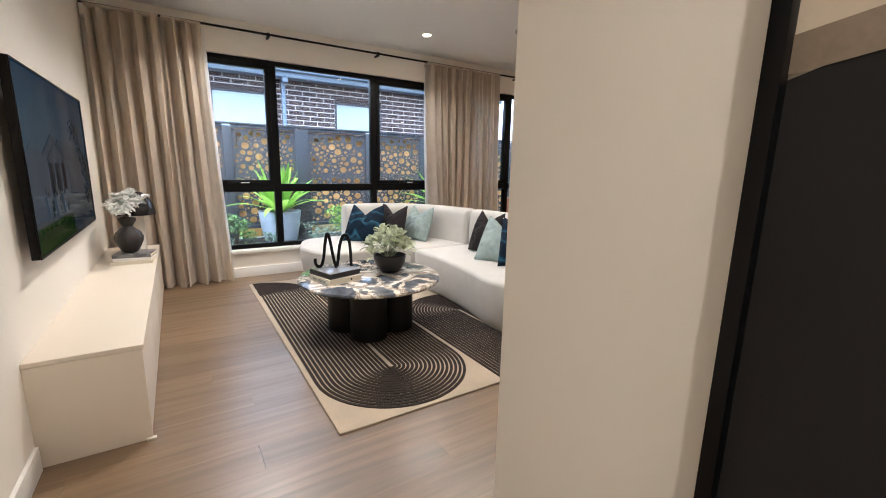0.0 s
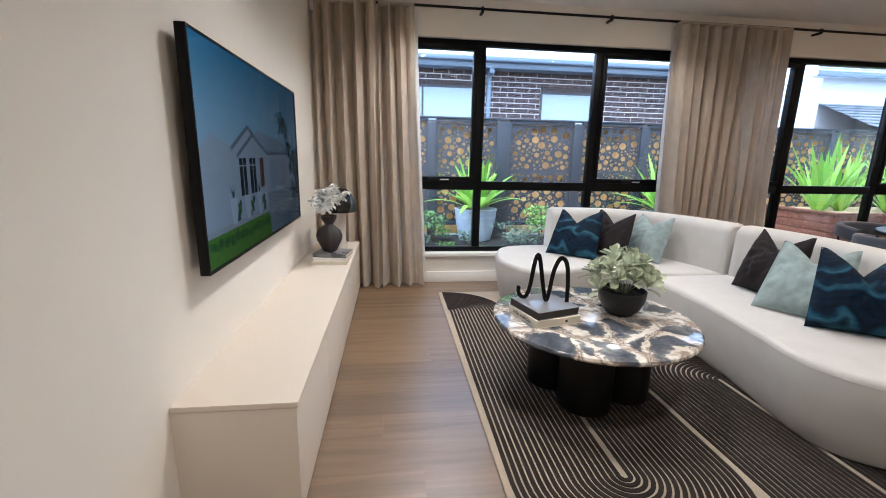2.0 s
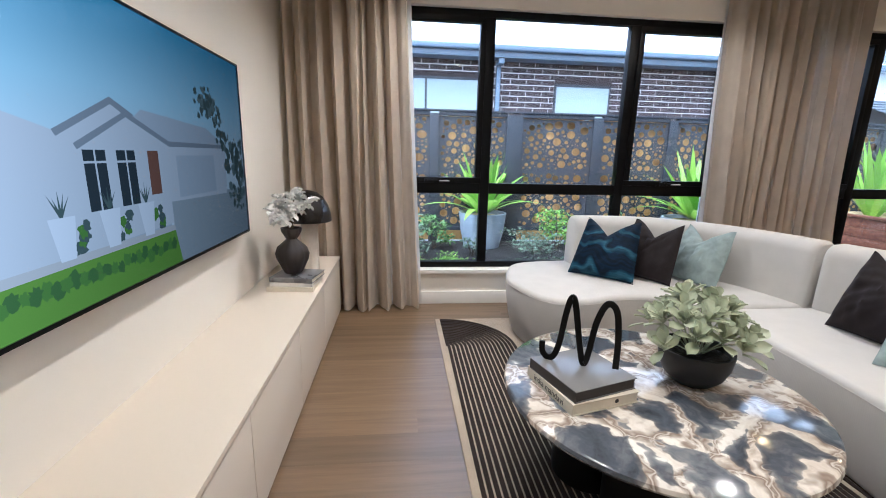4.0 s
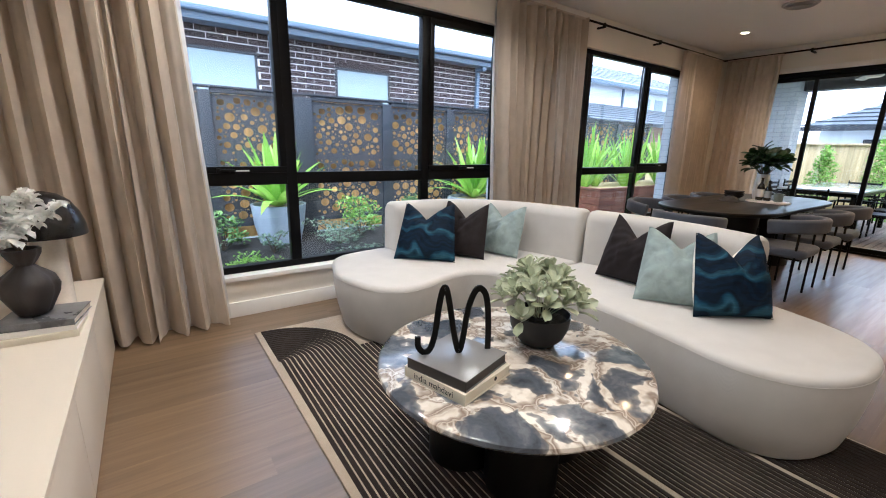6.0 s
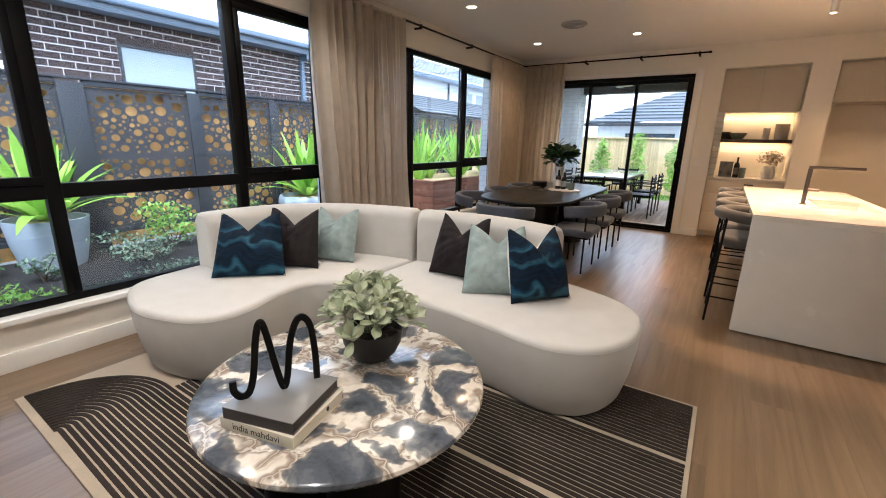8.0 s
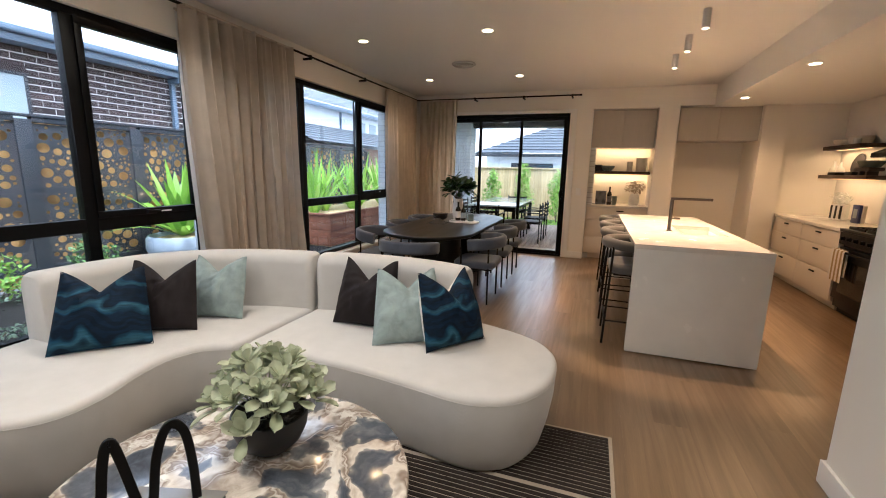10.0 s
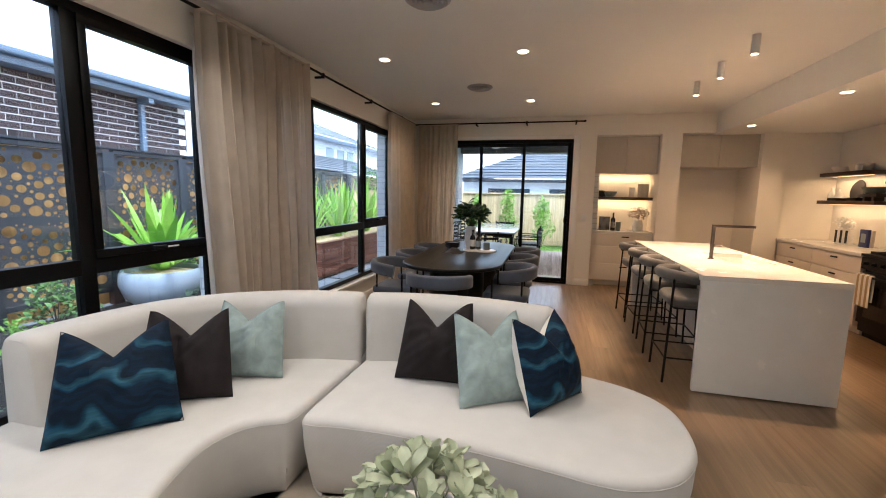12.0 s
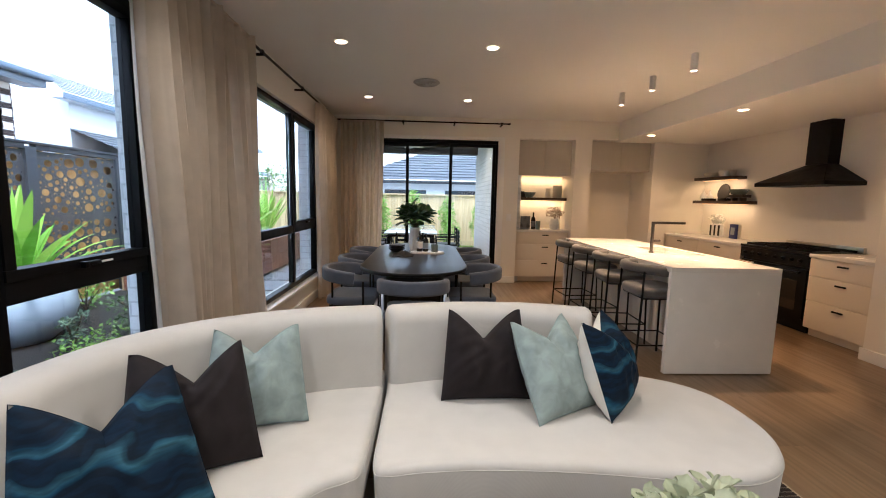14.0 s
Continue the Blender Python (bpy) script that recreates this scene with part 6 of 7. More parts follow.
def bubble_sheet(w, h, seed):
    """A steel sheet pierced by many round holes of mixed sizes."""
    rnd = random.Random(seed)
    holes = []
    for r, tries in ((0.060, 34), (0.043, 120), (0.028, 360), (0.018, 600), (0.011, 520)):
        for _ in range(tries):
            x, z = rnd.uniform(r + 0.02, w - r - 0.02), rnd.uniform(r + 0.02, h - r - 0.02)
            if abs(z - h * 0.53) < r + 0.022:
                continue
            if all((x - a) ** 2 + (z - b) ** 2 > (r + c + 0.014) ** 2 for a, b, c in holes):
                holes.append((x, z, r))
    bm = bmesh.new()

    def loop(pts):
        vs = [bm.verts.new((x, 0, z)) for x, z in pts]
        return [bm.edges.new((vs[i], vs[(i + 1) % len(vs)])) for i in range(len(vs))]

    es = loop([(0, 0), (w, 0), (w, h), (0, h)])
    for x, z, r in holes:
        k = 14 if r > 0.04 else 10 if r > 0.025 else 7
        es += loop([(x + r * math.cos(6.2832 * i / k), z + r * math.sin(6.2832 * i / k)) for i in range(k)])
    bmesh.ops.triangle_fill(bm, use_beauty=True, use_dissolve=False, edges=es, normal=(0, -1, 0))
    ex = bmesh.ops.extrude_face_region(bm, geom=bm.faces[:])
    bmesh.ops.translate(bm, verts=[v for v in ex["geom"] if isinstance(v, bmesh.types.BMVert)], vec=(0, 0.004, 0))
    return mesh_from(bm, "screen_sheet", SCREENGREY, False)


sheets = [bubble_sheet(1.0, 1.70, s) for s in (2, 5, 9)]
for i, (a, b) in enumerate(zip(posts, posts[1:])):
    a, b = a + wide[i], b - wide[i + 1]
    o = piece("screen_sheet", sheets[i % 3], scr, Matrix.Translation((a, FY - 0.012, 0.185)) @ Matrix.Diagonal(((b - a), 1, 1, 1)))
    part("top_rail", boxes((a + 0.001, b - 0.001, FY - 0.04, FY + 0.04, 1.895, 1.955), bevel=0.004), FENCEFRAME, scr)
    part("bottom_rail", boxes((a + 0.001, b - 0.001, FY - 0.03, FY + 0.03, 0.12, 0.18), bevel=0.003), FENCEFRAME, scr)
    part("middle_rail", boxes((a + 0.001, b - 0.001, FY + 0.004, FY + 0.03, 1.06, 1.10), bevel=0.003), FENCEFRAME, scr)
cap = part("cap", boxes((-0.2, 13.5, FY - 0.055, FY + 0.055, 1.956, 1.985), bevel=0.003), FENCEFRAME, scr)
pal = bmesh.new()
rf = random.Random(3)
x = -0.2
while x < 13.5:
    box(pal, x, x + 0.098, FY + 0.10, FY + 0.118, GZ, 1.90 + rf.uniform(-0.01, 0.01))
    x += 0.1
tagged(part("paling_fence", pal, RUST, None, "", False), "amber timber palings behind the pierced screen", "fence", "", "stuff")


def blade_plant(name, label, parent_pose, seed, count, length, width, base_z, material=BLADE, spread=(0.5, 1.45), stalk=0.05):
    top = thing(name, label, "plant", parent_pose)
    rnd = random.Random(seed)
    for k in range(count):
        a = k * 2.4 + rnd.uniform(-0.3, 0.3)
        rise = spread[1] - (spread[1] - spread[0]) * ((k + 0.5) / count) + rnd.uniform(-0.12, 0.12)
        ln = length * rnd.uniform(0.72, 1.08)
        bm = bmesh.new()
        blade(bm, (stalk * math.cos(a), stalk * math.sin(a), base_z), a, ln, width * rnd.uniform(0.8, 1.15), rise, 0.30 * (1.5 - rise) + rnd.uniform(0.0, 0.08), 7)
        part("leaf", bm, material, top)
    return top


def garden_pot(x, y, profile, label, fill):
    top = thing("garden_pot", label, "plant pot", pose(x, y, GZ))
    part("pot", lathe(profile, 48), CHALK, top)
    r, z = fill
    part("gravel", lathe([(r, z - 0.02), (r * 0.6, z + 0.02), (0.02, z + 0.03)], 24), STRAW, top, "straw coloured gravel")
    return top


garden_pot(3.60, 9.38, [(0.24, 0), (0.27, 0.01), (0.325, 0.25), (0.355, 0.50), (0.362, 0.53), (0.335, 0.53), (0.32, 0.45)], "tall bluish white tapered garden pot", (0.325, 0.47))
blade_plant("cordyline", "bright green strappy plant in the tapered pot", pose(3.60, 9.38, GZ), 2, 42, 1.12, 0.12, 0.50)
garden_pot(6.86, 9.15, [(0.22, 0), (0.27, 0.01), (0.42, 0.16), (0.475, 0.32), (0.465, 0.46), (0.44, 0.50), (0.415, 0.50), (0.42, 0.42)], "wide bluish white bowl-shaped garden pot", (0.42, 0.45))
blade_plant("cordyline", "bright green strappy plant in the bowl pot", pose(6.86, 9.15, GZ), 6, 44, 1.15, 0.12, 0.48)


def shrub(label, x, y, w, h, count, size, material, seed, cone=0.0, ground=GZ):
    """Stems with small leaves in several uneven clumps."""
    rnd = random.Random(seed)
    top = thing("shrub", label, "shrub", pose(x, y, ground))
    st, lv = bmesh.new(), bmesh.new()
    clumps = max(5, int(5 + 6 * w))
    for k in range(clumps):
        q = (k + 0.5) / clumps
        a = k * 2.4 + rnd.uniform(-0.5, 0.5)
        z = h * (0.2 + 0.72 * q)
        s = w * 0.5 * (1 - cone * q) * rnd.uniform(0.25, 0.85)
        c = (s * math.cos(a), s * math.sin(a), z)
        tube([(0, 0, 0), (c[0] * 0.5, c[1] * 0.5, z * 0.6), c], 0.006, 5, st)
        rr = w * 0.34 * (1 - 0.55 * cone * q)
        cloud_leaves(lv, rnd, c, (rr, rr, h * 0.2), count // clumps, size, shell=0.3)
    part("stems", st, BARK, top)
    part("foliage", lv, material, top)
    return top


for lab, x, y, w, h, n, s, mt, sd in (
        ("dark glossy garden shrub in the mulch bed", 2.35, 8.75, 0.75, 0.62, 900, 0.060, GREYBUSH, 1),
        ("dark glossy garden shrub in the mulch bed", 2.85, 9.2, 0.6, 0.52, 600, 0.055, BUSH, 2),
        ("small lime shrub at the bed edge", 2.25, 7.75, 0.8, 0.26, 800, 0.045, LIME, 3),
        ("small lime shrub at the bed edge", 2.95, 7.9, 0.6, 0.22, 500, 0.045, LIME, 4),
        ("small dark shrub before the pot", 3.35, 8.75, 0.30, 0.30, 260, 0.045, GREYBUSH, 5),
        ("airy mid green shrub before the fence", 4.75, 9.25, 0.62, 0.62, 620, 0.060, LIME, 6),
        ("low grey green shrub in the mulch", 4.25, 8.85, 0.85, 0.34, 700, 0.045, GREYBUSH, 7),
        ("fine lime tuft by the sofa window", 5.0, 8.45, 0.34, 0.42, 420, 0.050, LIME, 8),
        ("airy mid green shrub before the fence", 5.75, 9.35, 0.60, 0.58, 520, 0.060, BUSH, 9),
        ("small dark shrub before the bowl pot", 6.60, 8.42, 0.26, 0.38, 240, 0.045, GREYBUSH, 10),
        ("low mid green shrub in the mulch", 5.1, 7.75, 0.8, 0.34, 700, 0.045, GREYBUSH, 11),
        ("low lime shrub in the mulch", 6.0, 7.65, 0.9, 0.36, 800, 0.045, LIME, 12),
        ("low mid green shrub in the mulch", 7.4, 8.2, 0.9, 0.40, 700, 0.050, BUSH, 13),
        ("low mid green shrub in the mulch", 4.0, 7.7, 0.8, 0.22, 500, 0.045, GREYBUSH, 14),
        ("airy mid green shrub before the fence", 8.0, 9.4, 0.7, 0.70, 500, 0.060, LIME, 15)):
    shrub(lab, x, y, w, h, n, s, mt, sd)

# raised planter and stepping stones beyond the dining window
planter = thing("planter_box", "red timber raised planter box", "planter", pose(9.1, 8.15, GZ))
for k in range(4):
    part("board", boxes((0, 4.6, 0, 0.03, 0.02 + k * 0.145, 0.16 + k * 0.145), bevel=0.004), MERBAU, planter)
    part("board", boxes((0, 0.03, 0.031, 1.55, 0.02 + k * 0.145, 0.16 + k * 0.145), bevel=0.004), MERBAU, planter)
part("capping", boxes((-0.03, 4.63, -0.02, 0.09, 0.602, 0.635), (-0.03, 0.09, 0.091, 1.6, 0.602, 0.635), bevel=0.004), MERBAU, planter)
part("gravel", boxes((0.031, 4.6, 0.031, 1.6, 0.0, 0.56)), STRAW, planter, "straw coloured gravel", False)
for i in range(6):
    blade_plant("flax_plant", "tall strappy bright green flax in the planter", pose(9.55 + i * 0.72, 8.85 + 0.25 * (i % 2), GZ), 40 + i, 28, 1.4, 0.085, 0.55, spread=(0.85, 1.5))
structure("path", boxes((7.6, 14.0, 7.05, 8.14, GZ - 0.0485, GZ - 0.02)), PEBBLE, "pale pebble path")
pv = mesh_from(boxes((-0.35, 0.35, -0.45, 0.45, 0, 0.035), bevel=0.006), "stepping_stone", PAVER)
for i in range(7):
    o = new("stepping_stone", pv)
    o.matrix_basis = pose(7.95 + i * 0.82, 7.62, GZ - 0.02)
    tagged(o, "square bluestone stepping stone in pebbles", "stepping stone", "stepping stones on the path")

# ---- alfresco side ----
deck = tagged(part("deck", boxes((10.0, 14.4, 2.0, 7.6, GZ - 0.049, -0.05)), DECK, None, "", False), "grey brown timber deck", "", "", "structure")
bm_board = mesh_from(boxes((0, 4.4, 0, 0.086, -0.049, -0.022), bevel=0.003), "deck_board", DECK)
for k in range(38):
    piece("deck_board", bm_board, deck, Matrix.Translation((10.0, 3.92 + k * 0.092, 0)))
structure("lawn", boxes((14.4, 16.2, -2, 12, GZ - 0.049, GZ + 0.01)), LAWN, "green lawn strip by the fence")
gr = bmesh.new()
rg = random.Random(8)
for _ in range(5000):
    x, y, a = rg.uniform(14.42, 15.9), rg.uniform(2.5, 8.5), rg.uniform(0, 6.28)
    h, d = rg.uniform(0.03, 0.07), Vector((math.cos(a), math.sin(a), 0)) * 0.006
    p = Vector((x, y, GZ + 0.008))
    gr.faces.new([gr.verts.new(v) for v in (p - d, p + d, p + Vector((rg.uniform(-0.02, 0.02), rg.uniform(-0.02, 0.02), h)))])
tagged(part("grass", gr, LIME, None, "", False), "short green lawn grass", "grass", "", "stuff")
structure("wall_alfresco", boxes((9.945, 13.45, 3.52, 3.90, -0.1, 2.78)), WHITEBRICK, "white painted brick wall of the alfresco")
structure("wall_alfresco_pier", boxes((12.95, 13.45, 6.55, 7.1, -0.1, 2.78)), SHADEBRICK, "painted brick pier of the alfresco, coloured as shaded")
structure("roof_alfresco", boxes((9.94, 13.9, 3.0, 7.5, 2.79, 2.9)), CEIL, "white alfresco ceiling")
structure("beam", boxes((13.15, 13.45, 3.0, 7.5, 2.52, 2.785), (13.8, 13.95, 2.9, 7.6, 2.60, 2.92)), FENCEFRAME, "dark beam and gutter at the alfresco edge")
fan = thing("ceiling_fan", "grey outdoor ceiling fan at rest", "ceiling fan", pose(12.0, 5.33, 2.789))
part("rod", tube([(0, 0, 0), (0, 0, -0.16)], 0.016, 10), IRON, fan)
part("motor", lathe([(0.05, -0.155), (0.11, -0.165), (0.12, -0.22), (0.09, -0.26), (0.04, -0.27)], 28), STEEL, fan)
for k in range(3):
    a = radians(25 + 120 * k)
    b = part("fan_blade", slab([(0.09, -0.05), (0.62, -0.075), (0.66, -0.05), (0.66, 0.04), (0.62, 0.06), (0.09, 0.045)], -0.225, -0.213, 0.003), VENTGREY, fan)
    b.matrix_basis = pose(0, 0, 0, 0, 0, math.degrees(a)) @ pose(0, 0, 0, 8, 0, 0)
for x, y in ((11.2, 5.9), (11.2, 4.55), (12.7, 4.9), (12.7, 5.9)):
    o = thing("outdoor_downlight", "round downlight in the alfresco ceiling, on", "downlight", pose(x, y, 2.789), "alfresco downlights")
    part("rim", lathe([(0.034, -0.001), (0.050, -0.001), (0.048, -0.006), (0.036, -0.006)], 20), TRIM, o)
    part("lens", lathe([(0.033, -0.002), (0.03, -0.004)], 16), BULB, o)
    lamp("alfresco_light", "SPOT", (x, y, 2.77), 16.0, 0.04, angle=140, blend=0.9)

ot = thing("outdoor_table", "outdoor table with black frame, sky reflection in its top colour", "outdoor table", pose(12.15, 5.45, -0.022))
part("tabletop", boxes((-1.30, 1.30, -0.52, 0.52, 0.74, 0.772), bevel=0.006), SKYTOP, ot)
part("apron", boxes((-1.22, 1.22, -0.46, 0.46, 0.68, 0.739)), IRON, ot, "", False)
for sx in (-1, 1):
    for sy in (-1, 1):
        part("leg", boxes((sx * 1.2 - 0.035, sx * 1.2 + 0.035, sy * 0.44 - 0.035, sy * 0.44 + 0.035, 0, 0.68), bevel=0.004), IRON, ot)


def garden_chair(m):
    top = thing("outdoor_chair", "black slatted outdoor armchair", "outdoor chair", m, "chairs round the outdoor table")
    part("seat", boxes((-0.24, 0.24, -0.24, 0.24, 0.40, 0.45), bevel=0.012), IRON, top)
    for k in range(4):
        part("back_slat", sweep(curve([(-0.25, -0.22, 0.52 + k * 0.08), (0, -0.27, 0.52 + k * 0.08), (0.25, -0.22, 0.52 + k * 0.08)], 5), rounded(0.014, 0.045, 0.004, 2)), IRON, top)
    for x, y, h in ((-0.24, -0.22, 0.82), (0.24, -0.22, 0.82), (-0.25, 0.22, 0.62), (0.25, 0.22, 0.62)):
        part("leg", tube([(x, y, 0), (x, y, h)], 0.013, 8), IRON, top)
    for s in (-1, 1):
        part("armrest", boxes((s * 0.25 - 0.02, s * 0.25 + 0.02, -0.22, 0.24, 0.62, 0.64), bevel=0.004), IRON, top)
    return top


gc = garden_chair(pose(11.30, 4.72, -0.022))
for x in (12.10,):
    copy_thing(gc, pose(x, 4.70, -0.022))
for x in (11.3, 12.1, 12.9):
    copy_thing(gc, pose(x, 6.18, -0.022, 0, 0, 180))
copy_thing(gc, pose(10.62, 5.45, -0.022, 0, 0, -90))
copy_thing(gc, pose(13.7, 5.45, -0.022, 0, 0, 90))

pf = thing("timber_fence", "honey coloured timber paling fence", "fence", pose(16.0, -2.0, GZ))
pm = mesh_from(boxes((0, 0.02, 0, 0.148, 0, 1.58)), "paling", PINE, False)
for k in range(92):
    piece("paling", pm, pf, Matrix.Translation((0.004 * (k % 2), k * 0.15, 0)))
part("plinth", boxes((-0.03, -0.001, 0, 13.8, 0.0, 0.16)), PINE, pf, "", False)
part("capping", boxes((-0.04, 0.05, 0, 13.8, 1.581, 1.625), bevel=0.004), PINE, pf)
for i, (y, h, w) in enumerate(((2.6, 1.5, 0.8), (3.5, 1.5, 0.8), (4.5, 1.5, 0.8), (5.53, 1.72, 0.75), (6.48, 1.55, 0.7), (7.5, 1.5, 0.7), (8.6, 1.6, 0.8))):
    shrub("conical bright green hedge shrub before the timber fence", 15.35, y, w, h, 1500, 0.075, LIME, 60 + i, cone=0.55)


# ---- neighbouring houses ----
def tiled_roof(parent, corners, rows, material, name="roof"):
    """A sloping roof plane in overlapping courses; corners: eave left, eave right, ridge right, ridge left."""
    a, b, c, d = (Vector(p) for p in corners)
    nrm = (b - a).cross(d - a).normalized()
    if nrm.z < 0:
        nrm = -nrm
    for k in range(rows):
        t0, t1 = k / rows, (k + 1.12) / rows
        p = [a.lerp(d, t0), b.lerp(c, t0), b.lerp(c, min(1, t1)), a.lerp(d, min(1, t1))]
        bm = bmesh.new()
        lo = [bm.verts.new(q + nrm * (0.045 if i < 2 else 0.0)) for i, q in enumerate(p)]
        hi = [bm.verts.new(q + nrm * (0.075 if i < 2 else 0.03)) for i, q in enumerate(p)]
        bm.faces.new(lo)
        bm.faces.new(hi)
        for i in range(4):
            bm.faces.new((lo[i], lo[(i + 1) % 4], hi[(i + 1) % 4], hi[i]))
        part("roof_course" if rows > 1 else name, bm, material, parent, "", False)


HY = 12.40
nh = thing("brick_house", "dark brown brick house with pale mortar and roof", "house")
part("wall", boxes((-3.0, 10.55, HY + 0.02, HY + 6, GZ, 3.30)), MORTAR, nh, "white mortar between dark bricks", False)
part("eave", boxes((-3.3, 10.85, HY - 0.32, HY + 0.02, 3.255, 3.285), bevel=0.003), GUTTER, nh)
part("fascia", boxes((-3.3, 10.85, HY - 0.35, HY - 0.321, 3.255, 3.44), bevel=0.003), GUTTER, nh)
part("gutter", sweep([Vector((-3.3, HY - 0.40, 3.42)), Vector((10.87, HY - 0.40, 3.42))], rounded(0.11, 0.11, 0.03, 3)), GUTTER, nh)
roof = bmesh.new()
vs = [roof.verts.new(p) for p in ((-3.3, HY - 0.40, 3.47), (10.87, HY - 0.40, 3.47), (8.4, HY + 3.2, 4.75), (-3.3, HY + 3.2, 4.75))]
roof.faces.new(vs)
vs2 = [roof.verts.new(p) for p in ((10.87, HY - 0.40, 3.47), (10.87, HY + 7, 3.47), (8.4, HY + 3.2, 4.75))]
roof.faces.new(vs2)
ex = bmesh.ops.extrude_face_region(roof, geom=roof.faces[:])
bmesh.ops.translate(roof, verts=[v for v in ex["geom"] if isinstance(v, bmesh.types.BMVert)], vec=(0, 0, 0.05))
part("roof", roof, PALEROOF, nh, "pale metal roof", False)
for x in (4.40, 9.45):
    part("downpipe", boxes((x - 0.045, x + 0.045, HY - 0.10, HY - 0.01, GZ, 3.2), (x - 0.06, x + 0.06, HY - 0.33, HY - 0.01, 3.15, 3.25), bevel=0.006), GUTTER, nh)
NW = [(2.55, 4.08, 1.9, 2.86), (5.70, 6.88, 1.9, 2.80)]
for x0, x1, z0, z1 in NW:
    w = part("window", boxes((x0 - 0.05, x1 + 0.05, HY - 0.01, HY + 0.05, z0 - 0.05, z0), (x0 - 0.05, x1 + 0.05, HY - 0.01, HY + 0.05, z1, z1 + 0.05), (x0 - 0.05, x0, HY - 0.01, HY + 0.05, z0, z1), (x1, x1 + 0.05, HY - 0.01, HY + 0.05, z0, z1), bevel=0.002), FENCEFRAME, nh)
    part("lintel", boxes((x0 - 0.05, x1 + 0.05, HY + 0.008, HY + 0.05, z1 + 0.051, z1 + 0.165)), BRICK, w, "dark brick head", False)
    part("pane", boxes((x0, x1, HY - 0.001, HY + 0.018, z0, z1)), BLIND, w, "pale blind behind glass", False)
    if x1 - x0 > 1.3:
        part("window_bar", boxes(((x0 + x1) / 2 - 0.45, (x0 + x1) / 2 - 0.41, HY - 0.012, HY - 0.001, z0, z1)), FENCEFRAME, w, "", False)

eh = thing("rendered_house", "white rendered house with a dark tiled hip roof", "house")
part("wall", boxes((20.6, 30, -4.0, 8.0, -0.1, 2.1)), RENDER, eh, "", False)
part("fascia", boxes((20.0, 20.06, -4.5, 8.4, 2.03, 2.16), bevel=0.003), FENCEFRAME, eh)
part("eave", boxes((20.06, 20.6, -4.5, 8.4, 2.05, 2.08)), RENDER, eh, "", False)
tiled_roof(eh, ((20.0, 8.4, 2.15), (20.0, -4.5, 2.15), (23.2, -1.0, 3.5), (23.2, 5.5, 3.5)), 10, SLATE)
bmr = bmesh.new()
bmr.faces.new([bmr.verts.new(p) for p in ((20.0, 8.4, 2.15), (23.2, 5.5, 3.5), (30.0, 8.4, 2.15))])
part("roof_hip", bmr, SLATE, eh, "", False)
for y0, y1 in ((5.15, 6.9), (2.9, 4.35)):
    part("window", boxes((20.57, 20.599, y0, y1, 1.40, 1.78)), FENCEFRAME, eh, "dark strip window", False)

wh = thing("white_house", "white two-storey house with dark tiled roof", "house")
part("wall", boxes((21.2, 40.0, 20.0, 30.0, -0.1, 5.15)), RENDER, wh, "", False)
part("fascia", boxes((20.3, 40.5, 19.4, 19.46, 5.05, 5.30), bevel=0.004), GUTTER, wh)
part("eave", boxes((20.3, 40.5, 19.46, 20.0, 5.08, 5.12)), RENDER, wh, "", False)
tiled_roof(wh, ((20.3, 19.4, 5.28), (40.5, 19.4, 5.28), (36.0, 24.5, 7.4), (25.0, 24.5, 7.4)), 10, SLATE)
part("downpipe", boxes((27.6, 27.72, 19.88, 19.99, 3.4, 5.08)), GUTTER, wh, "", False)
part("porch_wall", boxes((19.5, 33.0, 16.2, 19.99, -0.1, 2.55)), REDBRICK, wh, "", False)
tiled_roof(wh, ((18.9, 15.6, 2.6), (33.6, 15.6, 2.6), (33.6, 20.0, 4.0), (21.2, 20.0, 4.0)), 8, SLATE)
for x0 in (30.0, 31.6, 33.2):
    part("window", boxes((x0, x0 + 1.0, 19.97, 19.999, 3.9, 4.7)), BLIND, wh, "pale glazed window", False)
fr = shrub("tall leafy garden tree behind the far fence", 26.0, 14.0, 3.0, 3.2, 1500, 0.20, BUSH, 91)

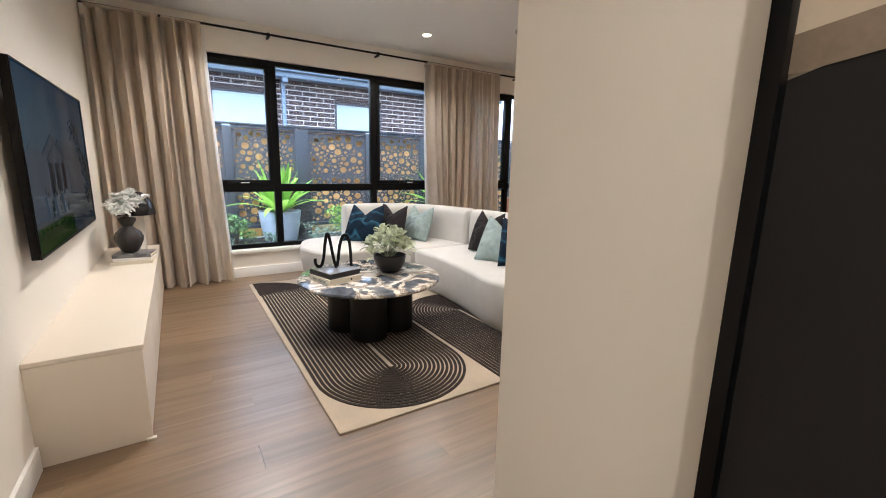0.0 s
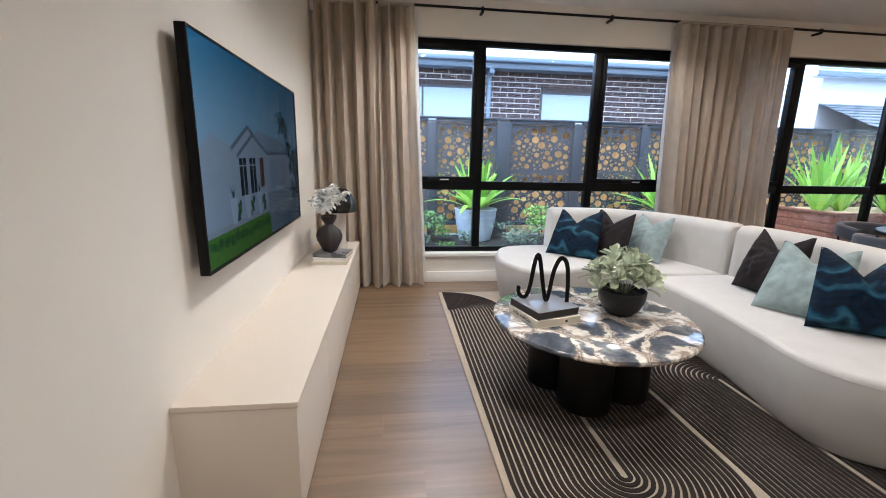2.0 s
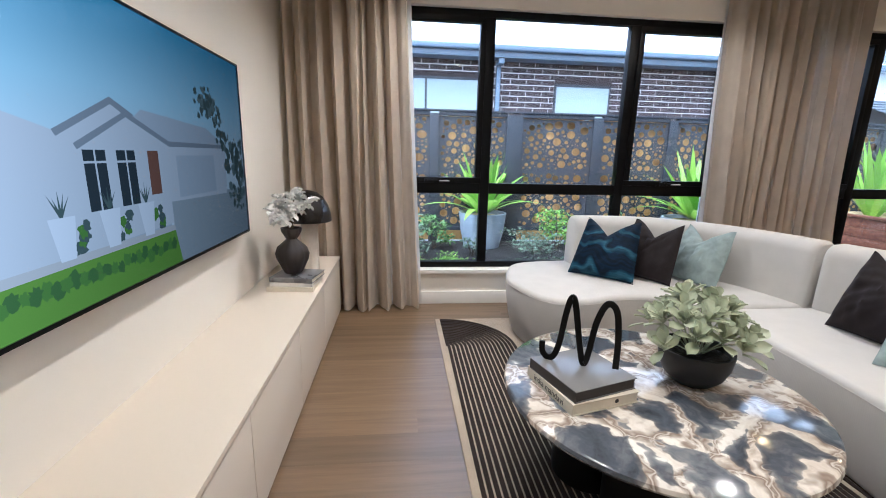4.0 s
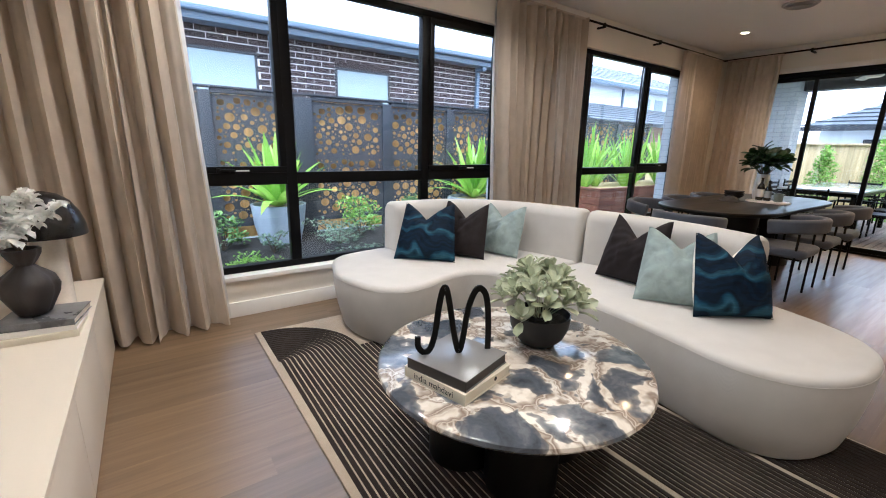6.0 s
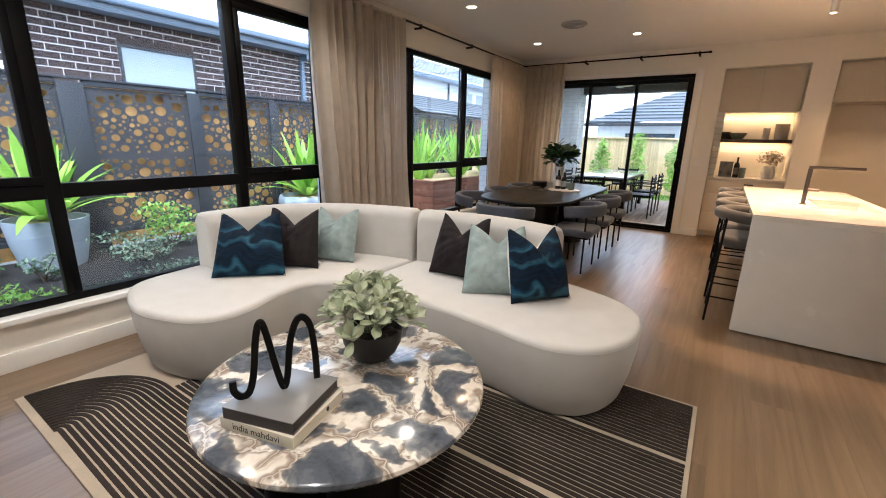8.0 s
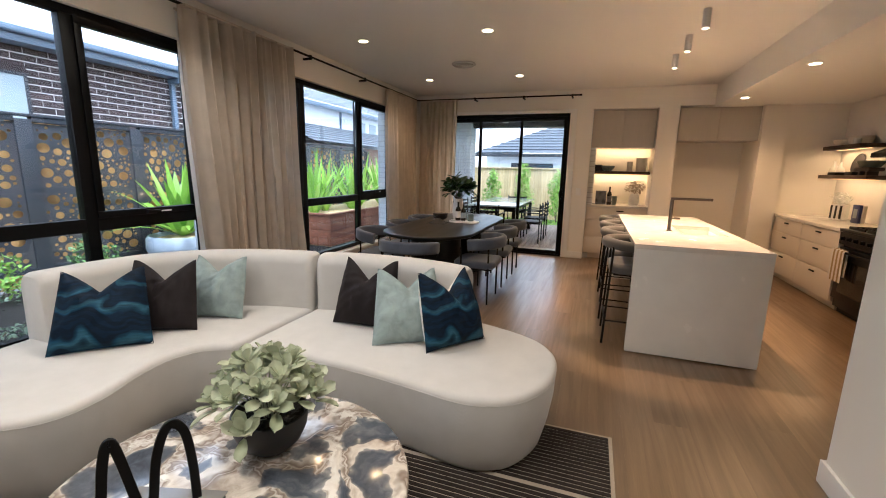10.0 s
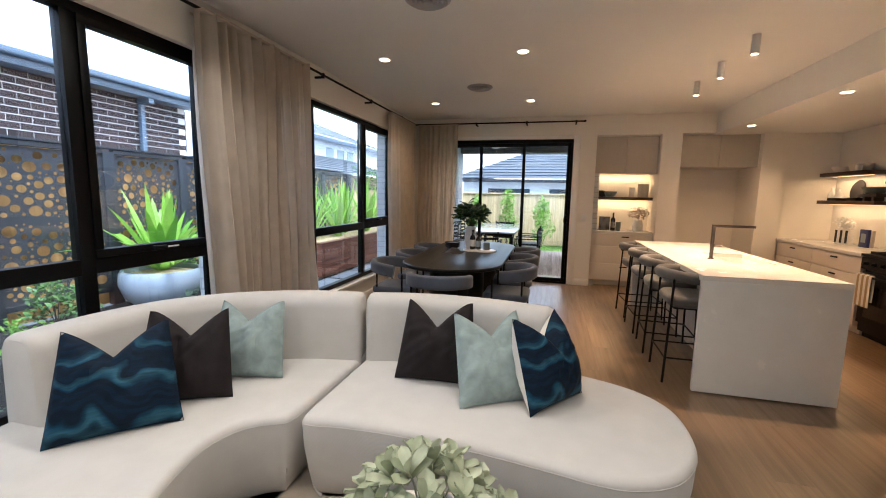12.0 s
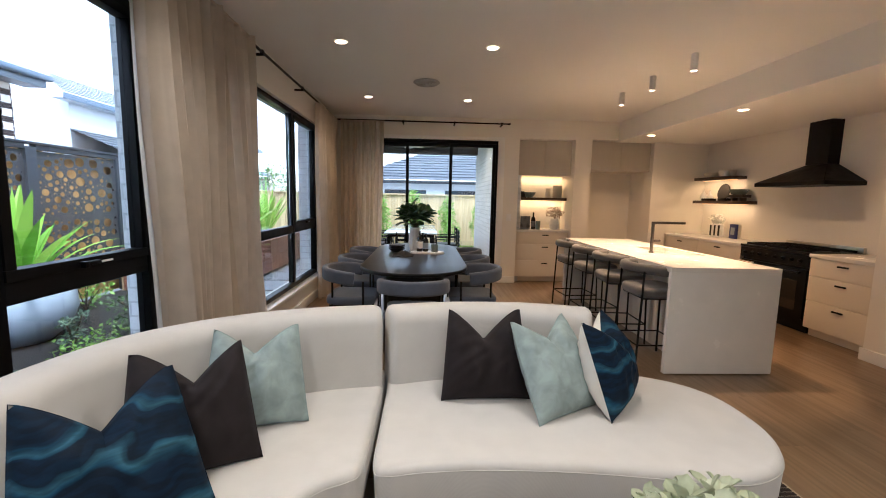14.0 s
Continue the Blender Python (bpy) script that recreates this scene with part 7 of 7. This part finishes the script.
# ---- pieces: house bricks and floor boards ----
part("side_wall", boxes((10.551, 10.575, HY + 0.02, HY + 6, GZ, 3.25)), DARKBRICK, nh, "", False)
BW, BH, JW, JH = 0.330, 0.098, 0.345, 0.115
brick_meshes = {}
rest, count = [], 0
for row in range(15):
    z = 1.55 + row * JH
    spans = []
    k = -1
    while True:
        x = -1.0 + k * JW + (JW / 2 if row % 2 else 0)
        k += 1
        if x > 10.30:
            break
        bits = [(x, x + BW)]
        for a, b, c, d in NW:
            if z + BH > c - 0.05 and z < d + 0.05:
                bits = [q for p0, p1 in bits for q in ((p0, min(p1, a - 0.055)), (max(p0, b + 0.055), p1)) if q[1] - q[0] > 0.03]
        for p0, p1 in bits:
            ln = round(p1 - p0, 2)
            if z > 1.95 and 1.8 < p0 < 9.9 and count < 300:
                if ln not in brick_meshes:
                    brick_meshes[ln] = mesh_from(boxes((0, ln, 0, 0.03, 0, BH), bevel=0.002), "brick", BRICK, False)
                piece("brick", brick_meshes[ln], nh, Matrix.Translation((p0, HY + 0.010, z)))
                count += 1
            else:
                rest.append((p0, z, ln))
vv, ff = [], []
for x, z, ln in rest:
    i = len(vv)
    for dx, dz in ((0, 0), (ln, 0), (ln, BH), (0, BH)):
        vv += [(x + dx, HY + 0.010, z + dz), (x + dx, HY + 0.03, z + dz)]
    ff += [(i, i + 2, i + 4, i + 6), (i, i + 1, i + 3, i + 2), (i + 2, i + 3, i + 5, i + 4), (i + 4, i + 5, i + 7, i + 6), (i + 6, i + 7, i + 1, i)]
me = bpy.data.meshes.new("brickwork")
me.from_pydata(vv, [], ff)
me.materials.append(BRICK)
o = new("brickwork", me)
o.parent = nh
tagged(o, "dark brown bricks in pale mortar", "", "", "stuff")

floor = structure("floor", boxes((1.35, 10.60, -1.1, 6.82, -0.05, -0.013)), OAK, "washed oak plank floor")
plank_meshes = {}
rl = random.Random(17)
PW, row = 0.185, 0
y = -1.0
while y < 6.69:
    x = 1.47 - rl.uniform(0.1, 1.9)
    top_y = min(PW - 0.0004, 6.70 - y)
    while x < 9.82:
        ln = 1.93
        x0, x1 = max(x, 1.40), min(x + ln - 0.0004, 10.58 if 1.15 < y < 2.4 else 9.90)
        if x1 - x0 > 0.03:
            key = (round(x1 - x0, 2), round(top_y, 3))
            if key not in plank_meshes:
                plank_meshes[key] = mesh_from(boxes((0, key[0], 0, key[1], -0.013, 0.0), bevel=0.0004), "plank", OAK, False)
            piece("plank", plank_meshes[key], floor, Matrix.Translation((x0, y, 0)))
        x += ln
    y += PW
